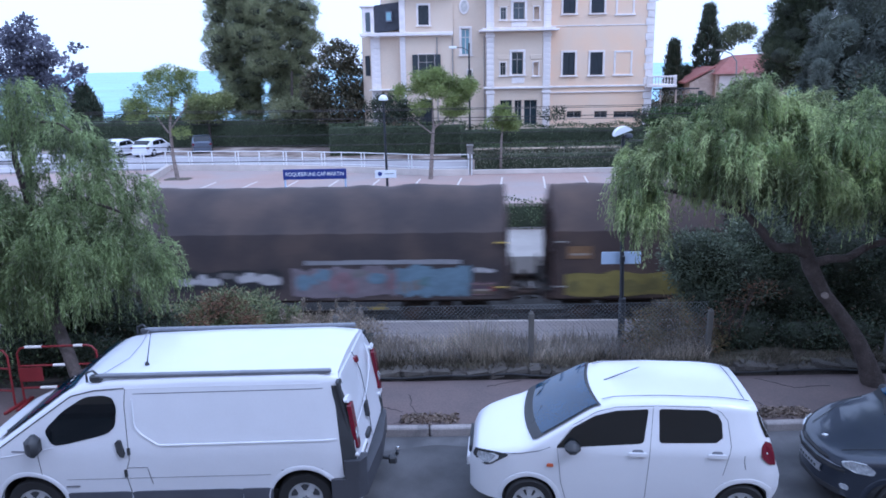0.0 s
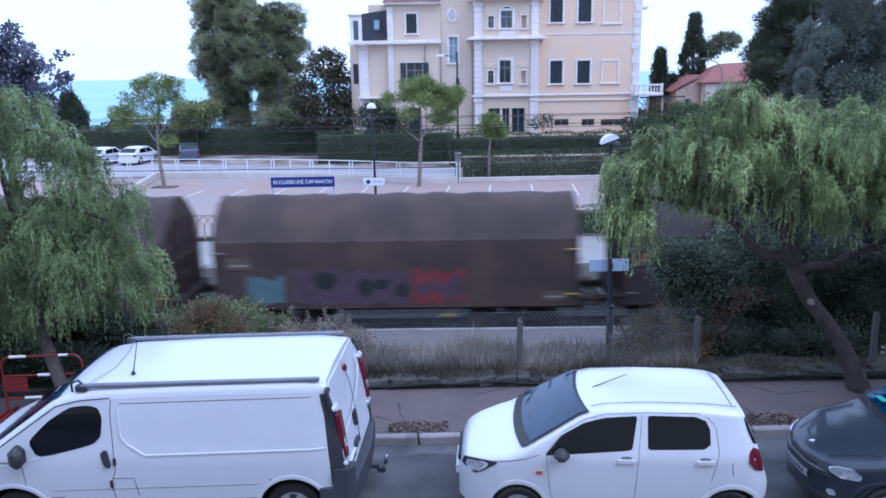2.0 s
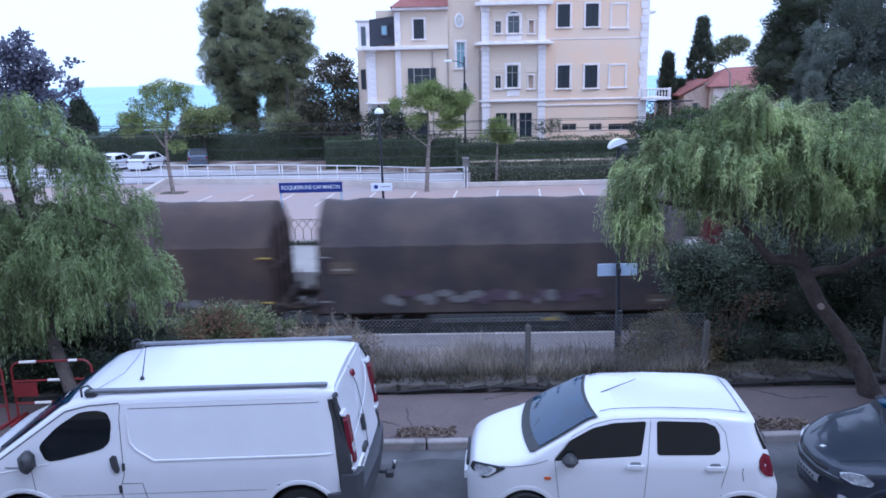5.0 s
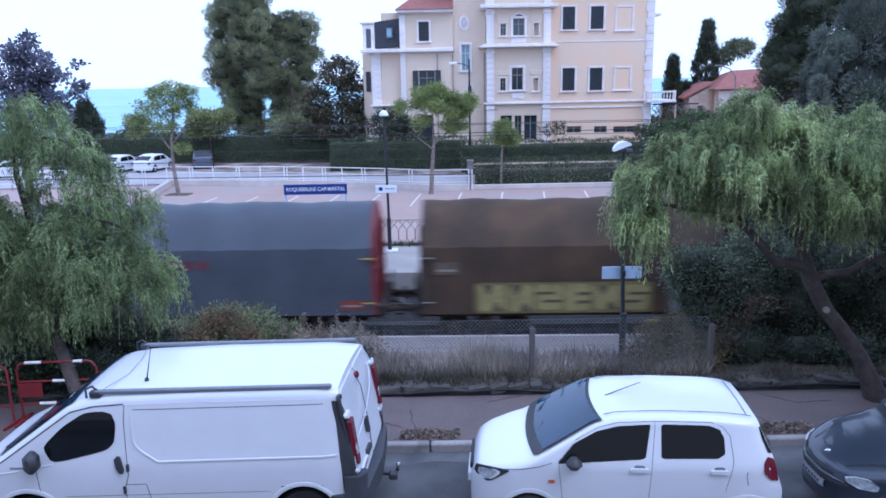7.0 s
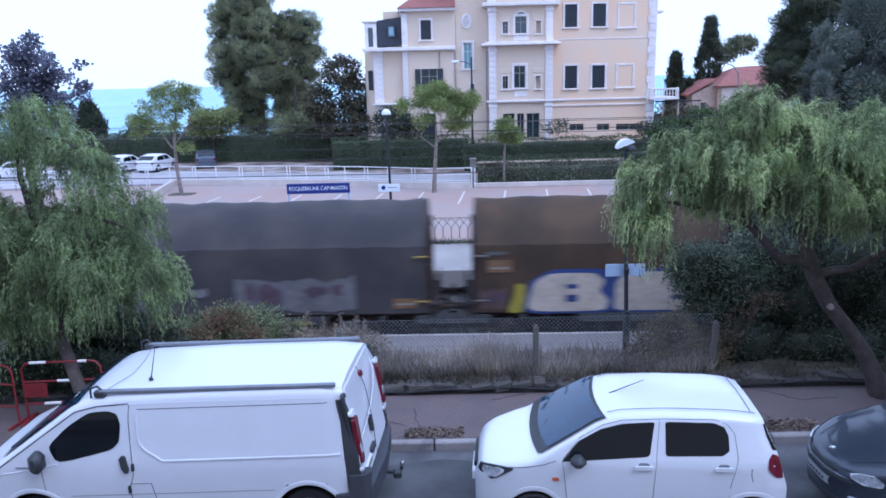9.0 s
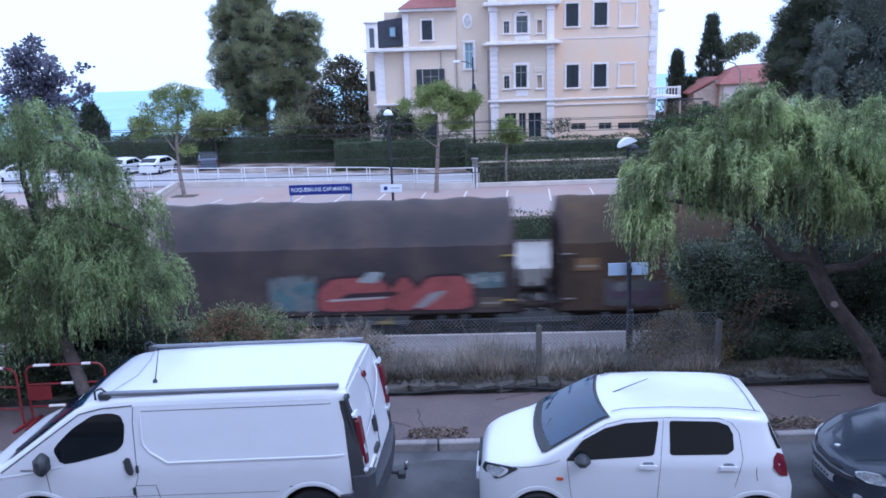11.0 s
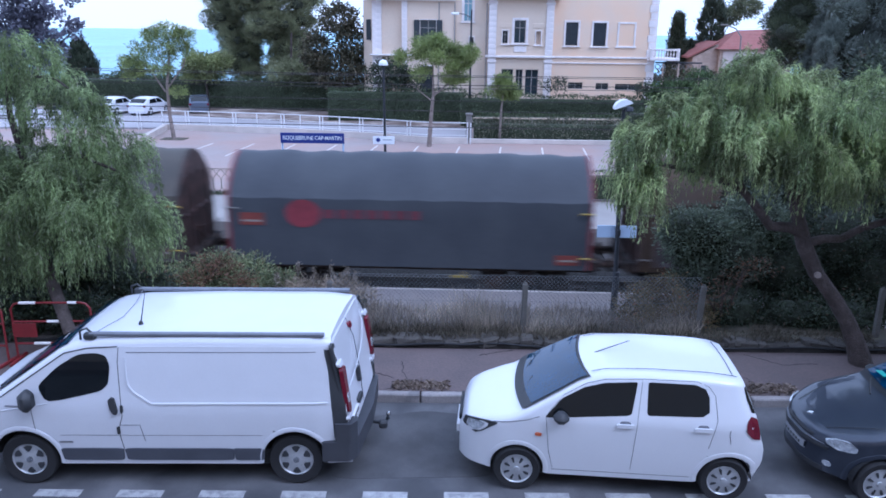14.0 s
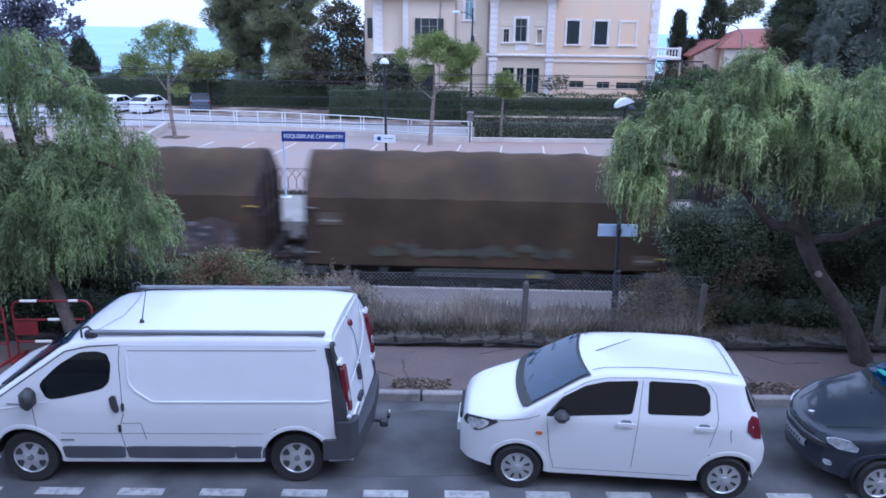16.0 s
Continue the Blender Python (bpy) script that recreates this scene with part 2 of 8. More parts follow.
# ---- mesh building ----
class Mesh:
    """Vertices and faces of one piece."""

    def __init__(self):
        self.v, self.f = [], []

    def add(self, verts, faces):
        o = len(self.v)
        self.v += [tuple(p) for p in verts]
        self.f += [tuple(i + o for i in f) for f in faces]
        return self

    def box(self, x0, y0, z0, x1, y1, z1, bev=0.0, m=None):
        c, h = ((x0 + x1) / 2, (y0 + y1) / 2, (z0 + z1) / 2), ((x1 - x0) / 2, (y1 - y0) / 2, (z1 - z0) / 2)
        if not bev:
            vs = [(sx * h[0], sy * h[1], sz * h[2]) for sx in (-1, 1) for sy in (-1, 1) for sz in (-1, 1)]
            fs = [(0, 1, 3, 2), (4, 6, 7, 5), (0, 4, 5, 1), (2, 3, 7, 6), (0, 2, 6, 4), (1, 5, 7, 3)]
        else:
            b = min(bev, 0.49 * 2 * min(h))
            vs, at = [], {}
            for sx in (-1, 1):
                for sy in (-1, 1):
                    for sz in (-1, 1):
                        for ax in range(3):
                            s = (sx, sy, sz)
                            at[(s, ax)] = len(vs)
                            vs.append(tuple(s[k] * (h[k] if k == ax else h[k] - b) for k in range(3)))
            fs = []
            for ax in range(3):
                u, w = [k for k in range(3) if k != ax]
                for sg in (-1, 1):
                    q = []
                    for a, d in ((-1, -1), (1, -1), (1, 1), (-1, 1)):
                        s = [0, 0, 0]
                        s[ax], s[u], s[w] = sg, a, d
                        q.append(at[(tuple(s), ax)])
                    fs.append(tuple(q))
                for a in (-1, 1):
                    for d in (-1, 1):
                        s1, s2 = [0, 0, 0], [0, 0, 0]
                        s1[u], s1[w], s1[ax] = a, d, -1
                        s2[u], s2[w], s2[ax] = a, d, 1
                        s1, s2 = tuple(s1), tuple(s2)
                        fs.append((at[(s1, u)], at[(s2, u)], at[(s2, w)], at[(s1, w)]))
            for sx in (-1, 1):
                for sy in (-1, 1):
                    for sz in (-1, 1):
                        fs.append(tuple(at[((sx, sy, sz), k)] for k in range(3)))
        vs = [Vector((p[0] + c[0], p[1] + c[1], p[2] + c[2])) for p in vs]
        if m:
            vs = [m @ p for p in vs]
        return self.add(vs, fs)

    def tube(self, pts, radii, seg=8, caps=True):
        pts = [Vector(p) for p in pts]
        if isinstance(radii, (int, float)):
            radii = [radii] * len(pts)
        rings, ref = [], None
        for i, p in enumerate(pts):
            d = (pts[min(i + 1, len(pts) - 1)] - pts[max(i - 1, 0)]).normalized()
            if ref is None:
                ref = d.orthogonal().normalized()
            ref = (ref - d * ref.dot(d))
            ref = ref.normalized() if ref.length > 1e-6 else d.orthogonal().normalized()
            side = d.cross(ref)
            rings += [p + (ref * math.cos(a) + side * math.sin(a)) * radii[i] for a in (2 * math.pi * k / seg for k in range(seg))]
        fs = [(i * seg + k, i * seg + (k + 1) % seg, (i + 1) * seg + (k + 1) % seg, (i + 1) * seg + k) for i in range(len(pts) - 1) for k in range(seg)]
        if caps:
            fs += [tuple(range(seg))[::-1], tuple(range((len(pts) - 1) * seg, len(pts) * seg))]
        return self.add(rings, fs)

    def lathe(self, prof, axis="z", seg=24, c=(0, 0, 0), caps=True):
        """prof: (radius, height) pairs round an axis."""
        vs = []
        for r, h in prof:
            for k in range(seg):
                a = 2 * math.pi * k / seg
                u, w = r * math.cos(a), r * math.sin(a)
                p = {"z": (u, w, h), "y": (u, h, w), "x": (h, u, w)}[axis]
                vs.append((p[0] + c[0], p[1] + c[1], p[2] + c[2]))
        n = len(prof)
        fs = [(i * seg + k, i * seg + (k + 1) % seg, (i + 1) * seg + (k + 1) % seg, (i + 1) * seg + k) for i in range(n - 1) for k in range(seg)]
        if caps and prof[0][0] > 1e-4:
            fs.append(tuple(range(seg))[::-1])
        if caps and prof[-1][0] > 1e-4:
            fs.append(tuple(range((n - 1) * seg, n * seg)))
        return self.add(vs, fs)

    def slab(self, outline, plane, lo, hi):
        """An outline drawn in a plane ('xz', 'xy' or 'yz'), given depth from lo to hi along the third axis."""
        def put(a, b, d):
            return {"xz": (a, d, b), "xy": (a, b, d), "yz": (d, a, b)}[plane]
        n = len(outline)
        vs = [put(a, b, lo) for a, b in outline] + [put(a, b, hi) for a, b in outline]
        fs = [tuple(range(n)), tuple(range(n, 2 * n))[::-1]] + [(i, (i + 1) % n, n + (i + 1) % n, n + i) for i in range(n)]
        return self.add(vs, fs)

    def grid(self, rows, skip=None):
        n = len(rows[0])
        vs = [p for r in rows for p in r]
        fs = []
        for i in range(len(rows) - 1):
            for k in range(n - 1):
                if skip and skip((Vector(rows[i][k]) + Vector(rows[i + 1][k + 1])) / 2):
                    continue
                fs.append((i * n + k, i * n + k + 1, (i + 1) * n + k + 1, (i + 1) * n + k))
        return self.add(vs, fs)


def rounded(x0, z0, x1, z1, r, n=4):
    """A rectangle's outline with rounded corners."""
    out = []
    for cx, cz, a0 in ((x1 - r, z1 - r, 0), (x0 + r, z1 - r, 90), (x0 + r, z0 + r, 180), (x1 - r, z0 + r, 270)):
        out += [(cx + r * math.cos(radians(a0 + 90 * k / n)), cz + r * math.sin(radians(a0 + 90 * k / n))) for k in range(n + 1)]
    return out


def soften(pts, r=0.25, n=3):
    """A closed outline with its corners cut round."""
    out = []
    for i, p in enumerate(pts):
        a, b = Vector(pts[i - 1]), Vector(pts[(i + 1) % len(pts)])
        p = Vector(p)
        u, w = p + (a - p) * r, p + (b - p) * r
        out += [tuple((u * (1 - t) + p * t) * (1 - t) + (p * (1 - t) + w * t) * t) for t in (k / n for k in range(n + 1))]
    return out


def data_of(name, m, material, smooth=False):
    me = bpy.data.meshes.new(name)
    me.from_pydata(m.v, [], m.f)
    me.materials.append(material)
    bm = bmesh.new()
    bm.from_mesh(me)
    bmesh.ops.recalc_face_normals(bm, faces=bm.faces)
    bm.to_mesh(me)
    bm.free()
    if smooth:
        me.polygons.foreach_set("use_smooth", [True] * len(me.polygons))
        me.set_sharp_from_angle(angle=radians(38))
    return me


def part(name, m, material, parent=None, label="", smooth=False, at=None):
    """Links a mesh as one object, under a thing or under a part."""
    me = m if isinstance(m, bpy.types.Mesh) else data_of(name, m, material, smooth)
    ob = new(name, me)
    ob.parent = parent
    if at is not None:
        ob.matrix_basis = at
    return tagged(ob, label)


def thing(name, m, label, category, group=""):
    ob = new(name)
    ob.empty_display_size = 0.2
    ob.matrix_basis = m
    return tagged(ob, label, category, group)


def structure(name, m, material, label, smooth=False):
    return tagged(part(name, m, material, None, label, smooth), kind="structure")


def blades(pos, way, length, width, bend=None):
    """Many small pointed leaves: arrays of places and directions; each is a quad of its own."""
    pos, way = np.asarray(pos, float), np.asarray(way, float)
    n = len(pos)
    way = way / (np.linalg.norm(way, axis=1, keepdims=True) + 1e-9)
    rnd = np.random.normal(size=(n, 3))
    side = np.cross(way, rnd)
    side /= np.linalg.norm(side, axis=1, keepdims=True) + 1e-9
    L = (np.ones(n) * length)[:, None] * np.random.uniform(0.7, 1.3, (n, 1))
    Wd = (np.ones(n) * width)[:, None] * np.random.uniform(0.7, 1.3, (n, 1))
    v = np.stack([pos, pos + way * L * 0.45 + side * Wd * 0.5, pos + way * L, pos + way * L * 0.45 - side * Wd * 0.5], 1)
    return v.reshape(-1, 3)


def leaf_object(name, quads, material, parent=None, label=""):
    n = len(quads) // 4
    me = bpy.data.meshes.new(name)
    me.vertices.add(4 * n)
    me.vertices.foreach_set("co", np.ascontiguousarray(quads, dtype=np.float32).ravel())
    me.loops.add(4 * n)
    me.loops.foreach_set("vertex_index", np.arange(4 * n, dtype=np.int32))
    me.polygons.add(n)
    me.polygons.foreach_set("loop_start", np.arange(0, 4 * n, 4, dtype=np.int32))
    me.materials.append(material)
    me.update(calc_edges=True)
    me.validate()
    ob = new(name, me)
    ob.parent = parent
    return tagged(ob, label)


def in_blobs(blobs, n, shell=0.55):
    """Random places in a cluster of ellipsoids (x, y, z, rx, ry, rz), nearer to their skins, and the way out from each centre."""
    b = np.array(blobs, float)
    share = b[:, 3] * b[:, 5]
    pick = np.random.choice(len(b), n, p=share / share.sum())
    d = np.random.normal(size=(n, 3))
    d /= np.linalg.norm(d, axis=1, keepdims=True)
    r = np.random.uniform(shell, 1, (n, 1)) ** 0.5
    return b[pick, :3] + d * r * b[pick, 3:6], d


# ---- ground, street, railway ----
TRACK = pose(0, 22.25, -2.4, 0, 0, -1.5)      # rail level on the near track's centre line
PZ = -1.94                                     # platform level
LAND = -1.96                                   # car park level


def at_track(x, y, z):
    return TRACK @ Vector((x, y, z))


structure("road", Mesh().box(-60, 0.6, -0.6, 60, 10.0, 0.0), ASPHALT, "dark grey worn asphalt street")
structure("pavement", Mesh().box(-60, 10.14, -0.6, 60, 11.72, 0.128, 0.01), PAVING, "reddish grey cracked old asphalt pavement")
structure("pavement_near", Mesh().box(-60, -0.4, -0.6, 60, 0.6, 0.12, 0.01), PAVING, "grey pavement under the house")
structure("ground", Mesh().box(-400, 28.3, -9.5, 400, 96, LAND), CARPARK, "pale pinkish asphalt of the car park")
structure("sea", Mesh().add([(-4900, 95, -8), (4900, 95, -8), (4900, 4950, -8), (-4900, 4950, -8)], [(0, 1, 2, 3)]), SEA, "calm pale turquoise sea up to the horizon")
structure("trackbed", Mesh().box(-120, 14.6, -4, 120, 30.5, -2.62), BALLAST, "dark brown stone ballast trackbed")

# the house from whose window one looks: a plain wall behind and beside the eye
structure("house_wall", Mesh().box(-40, -1.2, -0.6, 40, -0.45, 7.2), STUCCO_PALE, "pale rendered house wall along the street")

# kerb stones along the pavement, some sunken
kerb = tagged(new("kerb"), "worn grey stone kerb along the pavement", kind="structure")
stone = data_of("kerb_stone", Mesh().box(-0.49, 0, -0.3, 0.49, 0.14, 0.135, 0.018), KERB)
for i in range(-30, 31):
    part("kerb_stone", stone, KERB, kerb, at=pose(i * 1.0 + 0.2, 10.0, random.uniform(-0.02, 0.008), random.uniform(-1, 1), random.uniform(-0.6, 0.6), random.uniform(-0.5, 0.5)))

# dashed parking line
line = tagged(new("parking_line"), "worn white dashed parking line on the asphalt", kind="structure")
for i in range(-9, 12):
    w = Mesh()
    x = i * 0.98 - 0.94 + 0.02
    w.box(x, 7.62 + 0.018 * x / 2, 0.0, x + 0.54, 7.76 + 0.018 * x / 2, 0.004)
    part("dash", w, ROADPAINT, line)

structure("tree_pit", Mesh().slab(soften([(-19.3, 49.9), (-17.6, 49.8), (-17.5, 51.0), (-19.2, 51.1)], 0.2), "xy", LAND, LAND + 0.02), SOIL, "brown soil round the foot of the young pine")

# a darker repair patch and tar seams in the street, cracks in the pavement
structure("road_patch", Mesh().slab(soften([(-1.4, 8.0), (0.75, 8.1), (0.7, 9.6), (-0.2, 9.75), (-1.3, 9.5)], 0.15), "xy", 0.0, 0.004),
          mat("patched_asphalt", (0.082, 0.081, 0.086), 0.9, var=0.25, scale=2, fine=90, bump=0.4), "darker asphalt repair patch")
cracks = Mesh()
CRACKS = [[(-0.64, 11.2), (-0.61, 10.81), (-0.52, 10.54), (-0.2, 10.17)], [(-0.52, 10.54), (-0.73, 10.28), (-0.83, 10.15)], [(0.66, 11.45), (0.92, 11.56), (1.3, 11.69)], [(-1.3, 10.78), (-1.03, 10.73), (-0.66, 10.54)],
          [(2.2, 11.65), (2.9, 11.3), (3.4, 11.35), (4.3, 11.1)], [(4.3, 11.1), (4.9, 10.7), (5.1, 10.2)], [(5.2, 11.6), (5.7, 11.2), (6.4, 11.3)]]
random.seed(5)
for way in CRACKS:
    pts = []
    for (ax, ay), (bx, by) in zip(way, way[1:]):
        pts += [(ax + (bx - ax) * k / 6 + random.gauss(0, 0.014), ay + (by - ay) * k / 6 + random.gauss(0, 0.014), 0.126) for k in range(6)]
    cracks.tube(pts, [0.006 + 0.004 * random.random() for _ in pts], 4)
tagged(part("pavement_cracks", cracks, mat("crack_dirt", (0.03, 0.026, 0.026), 0.95), None, "dark cracks in the pavement"), kind="structure")


def leaf_litter(name, x0, x1, y0, y1, n, label):
    p = np.c_[np.random.uniform(x0, x1, n), np.clip(np.random.normal((y0 + y1) / 2, (y1 - y0) / 4, n), y0, y1), np.random.uniform(0.132, 0.155, n)]
    d = np.c_[np.random.normal(size=(n, 2)), np.random.uniform(-0.1, 0.25, n)]
    ob = leaf_object(name, blades(p, d, 0.06, 0.03), leaf_mat(name + "_tone", (0.06, 0.045, 0.035), (0.20, 0.155, 0.125), None, 0.1))
    tagged(ob, label, kind="stuff")


leaf_litter("leaf_litter", -0.72, 0.12, 10.15, 10.45, 900, "dry dead leaves heaped along the kerb")
leaf_litter("leaf_litter", 4.4, 5.5, 10.15, 10.5, 900, "rusty dead leaves on the pavement edge")

# low rubble wall at the back of the pavement
low_wall = tagged(new("low_wall"), "low dark rubble stone wall with rough coping", kind="structure")
part("wall_core", Mesh().box(-60, 11.80, -3.2, 60, 12.08, 0.235), RUBBLE, low_wall)
random.seed(3)
shapes = []
for k in range(6):
    m = Mesh().box(-0.5, -0.5, -0.5, 0.5, 0.5, 0.5, 0.16)
    m.v = [tuple(c + random.uniform(-0.07, 0.07) for c in p) for p in m.v]
    shapes.append(data_of("stone", m, RUBBLE))
for row, z in ((0, 0.20), ):
    x = -3.2
    while x < 7.6:
        wd = random.uniform(0.10, 0.50)
        part("stone", random.choice(shapes), RUBBLE, low_wall, at=pose(x + wd / 2, 11.9 + random.uniform(-0.02, 0.02), z + random.uniform(-0.03, 0.03), random.uniform(-6, 6), random.uniform(-10, 10), random.uniform(-9, 9)) @ Matrix.Diagonal((wd * 1.05, 0.34 + random.uniform(-0.05, 0.04), random.uniform(0.08, 0.17), 1)))
        x += wd
tagged(part("hose", Mesh().tube([(-7 + 0.35 * k, 11.70 + 0.018 * math.sin(k * 0.9) + 0.012 * math.sin(k * 2.3), 0.185 + 0.035 * math.sin(k * 0.37) + 0.012 * math.sin(k * 1.7)) for k in range(46)], 0.020, 6), RUBBER, None, "black cable lying along the foot of the wall", True), category="cable")

# bank down to the platform
rows = []
for i in range(0, 61):
    x = -30 + i
    rows.append([(x, 12.05, 0.25), (x, 12.9, 0.12 + 0.12 * noise.noise((x * 0.6, 0, 0))), (x, 14.2, -0.5 + 0.2 * noise.noise((x * 0.5, 3, 0))), (x, 15.6, -1.5 + 0.15 * noise.noise((x * 0.7, 7, 0))), (x, 16.6, -1.98), (x, 16.9, -3.0)])
structure("bank", Mesh().grid(rows), SOIL, "dry weedy earth bank sloping down to the railway", True)

# near platform with pale edge stones; far platform
m = Mesh().box(-90, -5.9, -1.2, 90, -1.795, PZ + 2.4)
m.v = [tuple(at_track(*p)) for p in m.v]
structure("platform_near", m, PLATFORM, "grey brown asphalt station platform")
edge = tagged(new("platform_edge"), "pale stone platform edge", kind="structure")
edge.matrix_basis = TRACK
slabd = data_of("edge_stone", Mesh().box(-0.495, 0.06, -0.35, 0.495, 0.2, 0.0, 0.012), PLATFORM_EDGE)
for i in range(-14, 15):
    part("edge_stone", slabd, PLATFORM_EDGE, edge, at=pose(i * 1.0, -1.85, PZ + 2.404))
m = Mesh().box(-90, 5.65, -1.2, 90, 10.4, PZ + 2.4 + 0.006)
m.v = [tuple(at_track(*p)) for p in m.v]
structure("platform_far", m, mat("far_platform_paving", (0.31, 0.285, 0.265), 0.85, var=0.12, scale=0.6), "pale station platform across the tracks")
for y0, nm in ((0.0, "near"), (3.75, "far")):
    tr = tagged(new("railway_track"), "rusty steel rails on concrete sleepers", kind="structure")
    tr.matrix_basis = TRACK
    for s in (-0.7175, 0.7175):
        part("rail", Mesh().box(-90, y0 + s - 0.035, -0.16, 90, y0 + s + 0.035, 0.0, 0.008), STEEL, tr)
    sl = data_of("sleeper", Mesh().box(-0.13, -1.25, -0.36, 0.13, 1.25, -0.165, 0.02), SHADED_SLEEPER)
    for i in range(-24, 25):
        part("sleeper", sl, SHADED_SLEEPER, tr, at=pose(i * 0.6, y0, 0))

OLDPOST = mat("lichen_grey_concrete_post", (0.15, 0.14, 0.13), 0.9, var=0.3, scale=5, fine=40, bump=0.4, c2=(0.09, 0.085, 0.075))
# ---- fence of concrete posts and diamond mesh ----
fence = thing("fence", pose(0, 12.24, 0), "low chain-link fence with weathered concrete posts", "fence")
post = Mesh().box(-0.045, -0.045, -0.1, 0.045, 0.045, 1.14, 0.012)
post.tube([(0, 0, 1.12), (0.0, 0, 1.17)], [0.04, 0.02], 6)
pd = data_of("post", post, OLDPOST)
for x, tilt in ((-1.95, -1), (1.46, 0.6), (4.58, 1.5), (7.78, -1.0)):
    part("post", pd, OLDPOST, fence, at=pose(x, 0, 0, 0, tilt, random.uniform(-8, 8)))
mesh = Mesh()
step, x0, x1, z0, z1 = 0.075, -1.95, 4.58, 0.22, 1.28
for sgn in (1, -1):
    n = int((x1 - x0 + 2 * (z1 - z0)) / step)
    for i in range(n):
        a = x0 - (z1 - z0) + i * step                     # where the strand meets the bottom wire, or would
        ends_ = [(a + sgn * (z - z0) + (0 if sgn > 0 else z1 - z0), z) for z in (z0, z1)]
        (ax, az), (bx, bz) = ends_
        lo, hi = max(min(ax, bx), x0), min(max(ax, bx), x1)
        if hi - lo > 0.02:
            strand = [(x, az + (bz - az) * (x - ax) / (bx - ax)) for x in (lo, hi)]
            mesh.tube([(x, 0.062 + 0.002 * sgn, z) for x, z in strand], 0.0030, 3, False)
tagged(part("wire_mesh", mesh, GALV, fence, "grey diamond wire mesh"), kind="stuff")
for z in (0.3, 0.78, 1.27):
    part("tension_wire", Mesh().tube([(x0, 0.066, z), (x1, 0.066, z)], 0.003, 4), GALV, fence)

# red and white works barriers by the tree

def barrier(m, label):
    th = thing("works_barrier", m, label, "barrier", "works barriers")
    tube = Mesh().tube([(-0.62, 0, 0.06), (-0.62, 0, 0.9), (-0.56, 0, 0.98), (-0.48, 0, 1.0), (0.48, 0, 1.0), (0.56, 0, 0.98), (0.62, 0, 0.9), (0.62, 0, 0.06)], 0.018, 8)
    part("frame", tube, BARRIER, th, smooth=True)
    for z in (0.68, 0.3):
        part("rail", Mesh().tube([(-0.62, 0, z), (0.62, 0, z)], 0.018, 8), BARRIER, th, smooth=True)
    for x, z, ln in ((-0.35, 1.0, 0.26), (0.35, 1.0, 0.14), (0.05, 0.68, 0.26), (-0.2, 0.3, 0.26)):
        part("reflective_band", Mesh().tube([(x - ln / 2, 0, z), (x + ln / 2, 0, z)], 0.0245, 8), BARRIERWHITE, th)
    part("plate", Mesh().box(-0.63, -0.03, 0.42, -0.25, -0.021, 0.66, 0.004), BARRIER, th)
    for x in (-0.62, 0.62):
        part("foot", Mesh().box(x - 0.03, -0.25, 0.0, x + 0.03, 0.25, 0.05, 0.012), BARRIER, th)
    return th


b1 = barrier(pose(-6.27, 11.05, 0.128, 0, 0, 3), "red tubular works barrier with white reflective bands")
copy_thing(b1, pose(-7.6, 11.0, 0.128, 0, 0, -8))

# ---- lamps and signs on the platforms ----
lamp = thing("platform_lamp", Matrix.Translation((4.36, 17.5, PZ)), "dark platform lamp with white hood and pale board", "street lamp", "platform lamps")
part("pole", Mesh().tube([(0, 0, 0), (0, 0, 1.6), (-0.02, 0, 1.62), (-0.15, 0, 5.62)], [0.085, 0.085, 0.055, 0.04], 12), IRON, lamp, smooth=True)
part("base", Mesh().lathe([(0.14, 0), (0.14, 0.05), (0.10, 0.1)], "z", 12), IRON, lamp)
hood = [(0.225 * math.cos(radians(a)), 0.185 * math.sin(radians(a))) for a in range(12, 169, 12)]
m = Mesh()
m.slab([(x * 0.94 - z * 0.34 - 0.16, z * 0.94 + x * 0.34 + 5.65) for x, z in hood], "xz", -0.13, 0.13)
part("hood", m, LAMPWHITE, lamp, "white curved lamp hood")
part("lamp_housing", Mesh().box(-0.12, -0.10, 5.56, 0.06, 0.10, 5.672, 0.03), TRIMGREY, lamp)
board = part("board", Mesh().box(-0.545, 0.06, 2.47, 0.43, 0.085, 2.78, 0.006), SIGNPALE, lamp, "pale blue-grey sign back")
part("clamp", Mesh().box(-0.09, -0.06, 2.55, 0.01, 0.06, 2.7, 0.01), IRON, lamp)

lamp2 = thing("platform_lamp", Matrix.Translation((-2.5, 31.7, PZ)), "dark platform lamp with white globe hood and sign", "street lamp", "platform lamps")
part("pole", Mesh().tube([(0, 0, 0), (0, 0, 1.5), (0.0, 0, 1.52), (-0.06, 0, 5.95)], [0.09, 0.09, 0.06, 0.045], 12), IRON, lamp2, smooth=True)
part("hood", Mesh().lathe([(0.19, 0.0), (0.20, 0.05), (0.17, 0.14), (0.10, 0.21), (0.0, 0.24)], "z", 16, (-0.06, 0, 5.9)), LAMPWHITE, lamp2, "white domed lamp hood", True)
part("base", Mesh().box(-0.35, -0.25, 0, 0.35, 0.25, 0.1, 0.02), WHITEPAINT, lamp2, "pale concrete footing")
part("sign_board", Mesh().box(-0.52, -0.12, 2.62, 0.40, -0.09, 2.96, 0.008), SIGNWHITE, lamp2, "white platform letter sign")
part("sign_disc", Mesh().lathe([(0.09, -0.127), (0.09, -0.122)], "y", 16, (-0.3, 0, 2.8)), SIGNBLUE, lamp2)
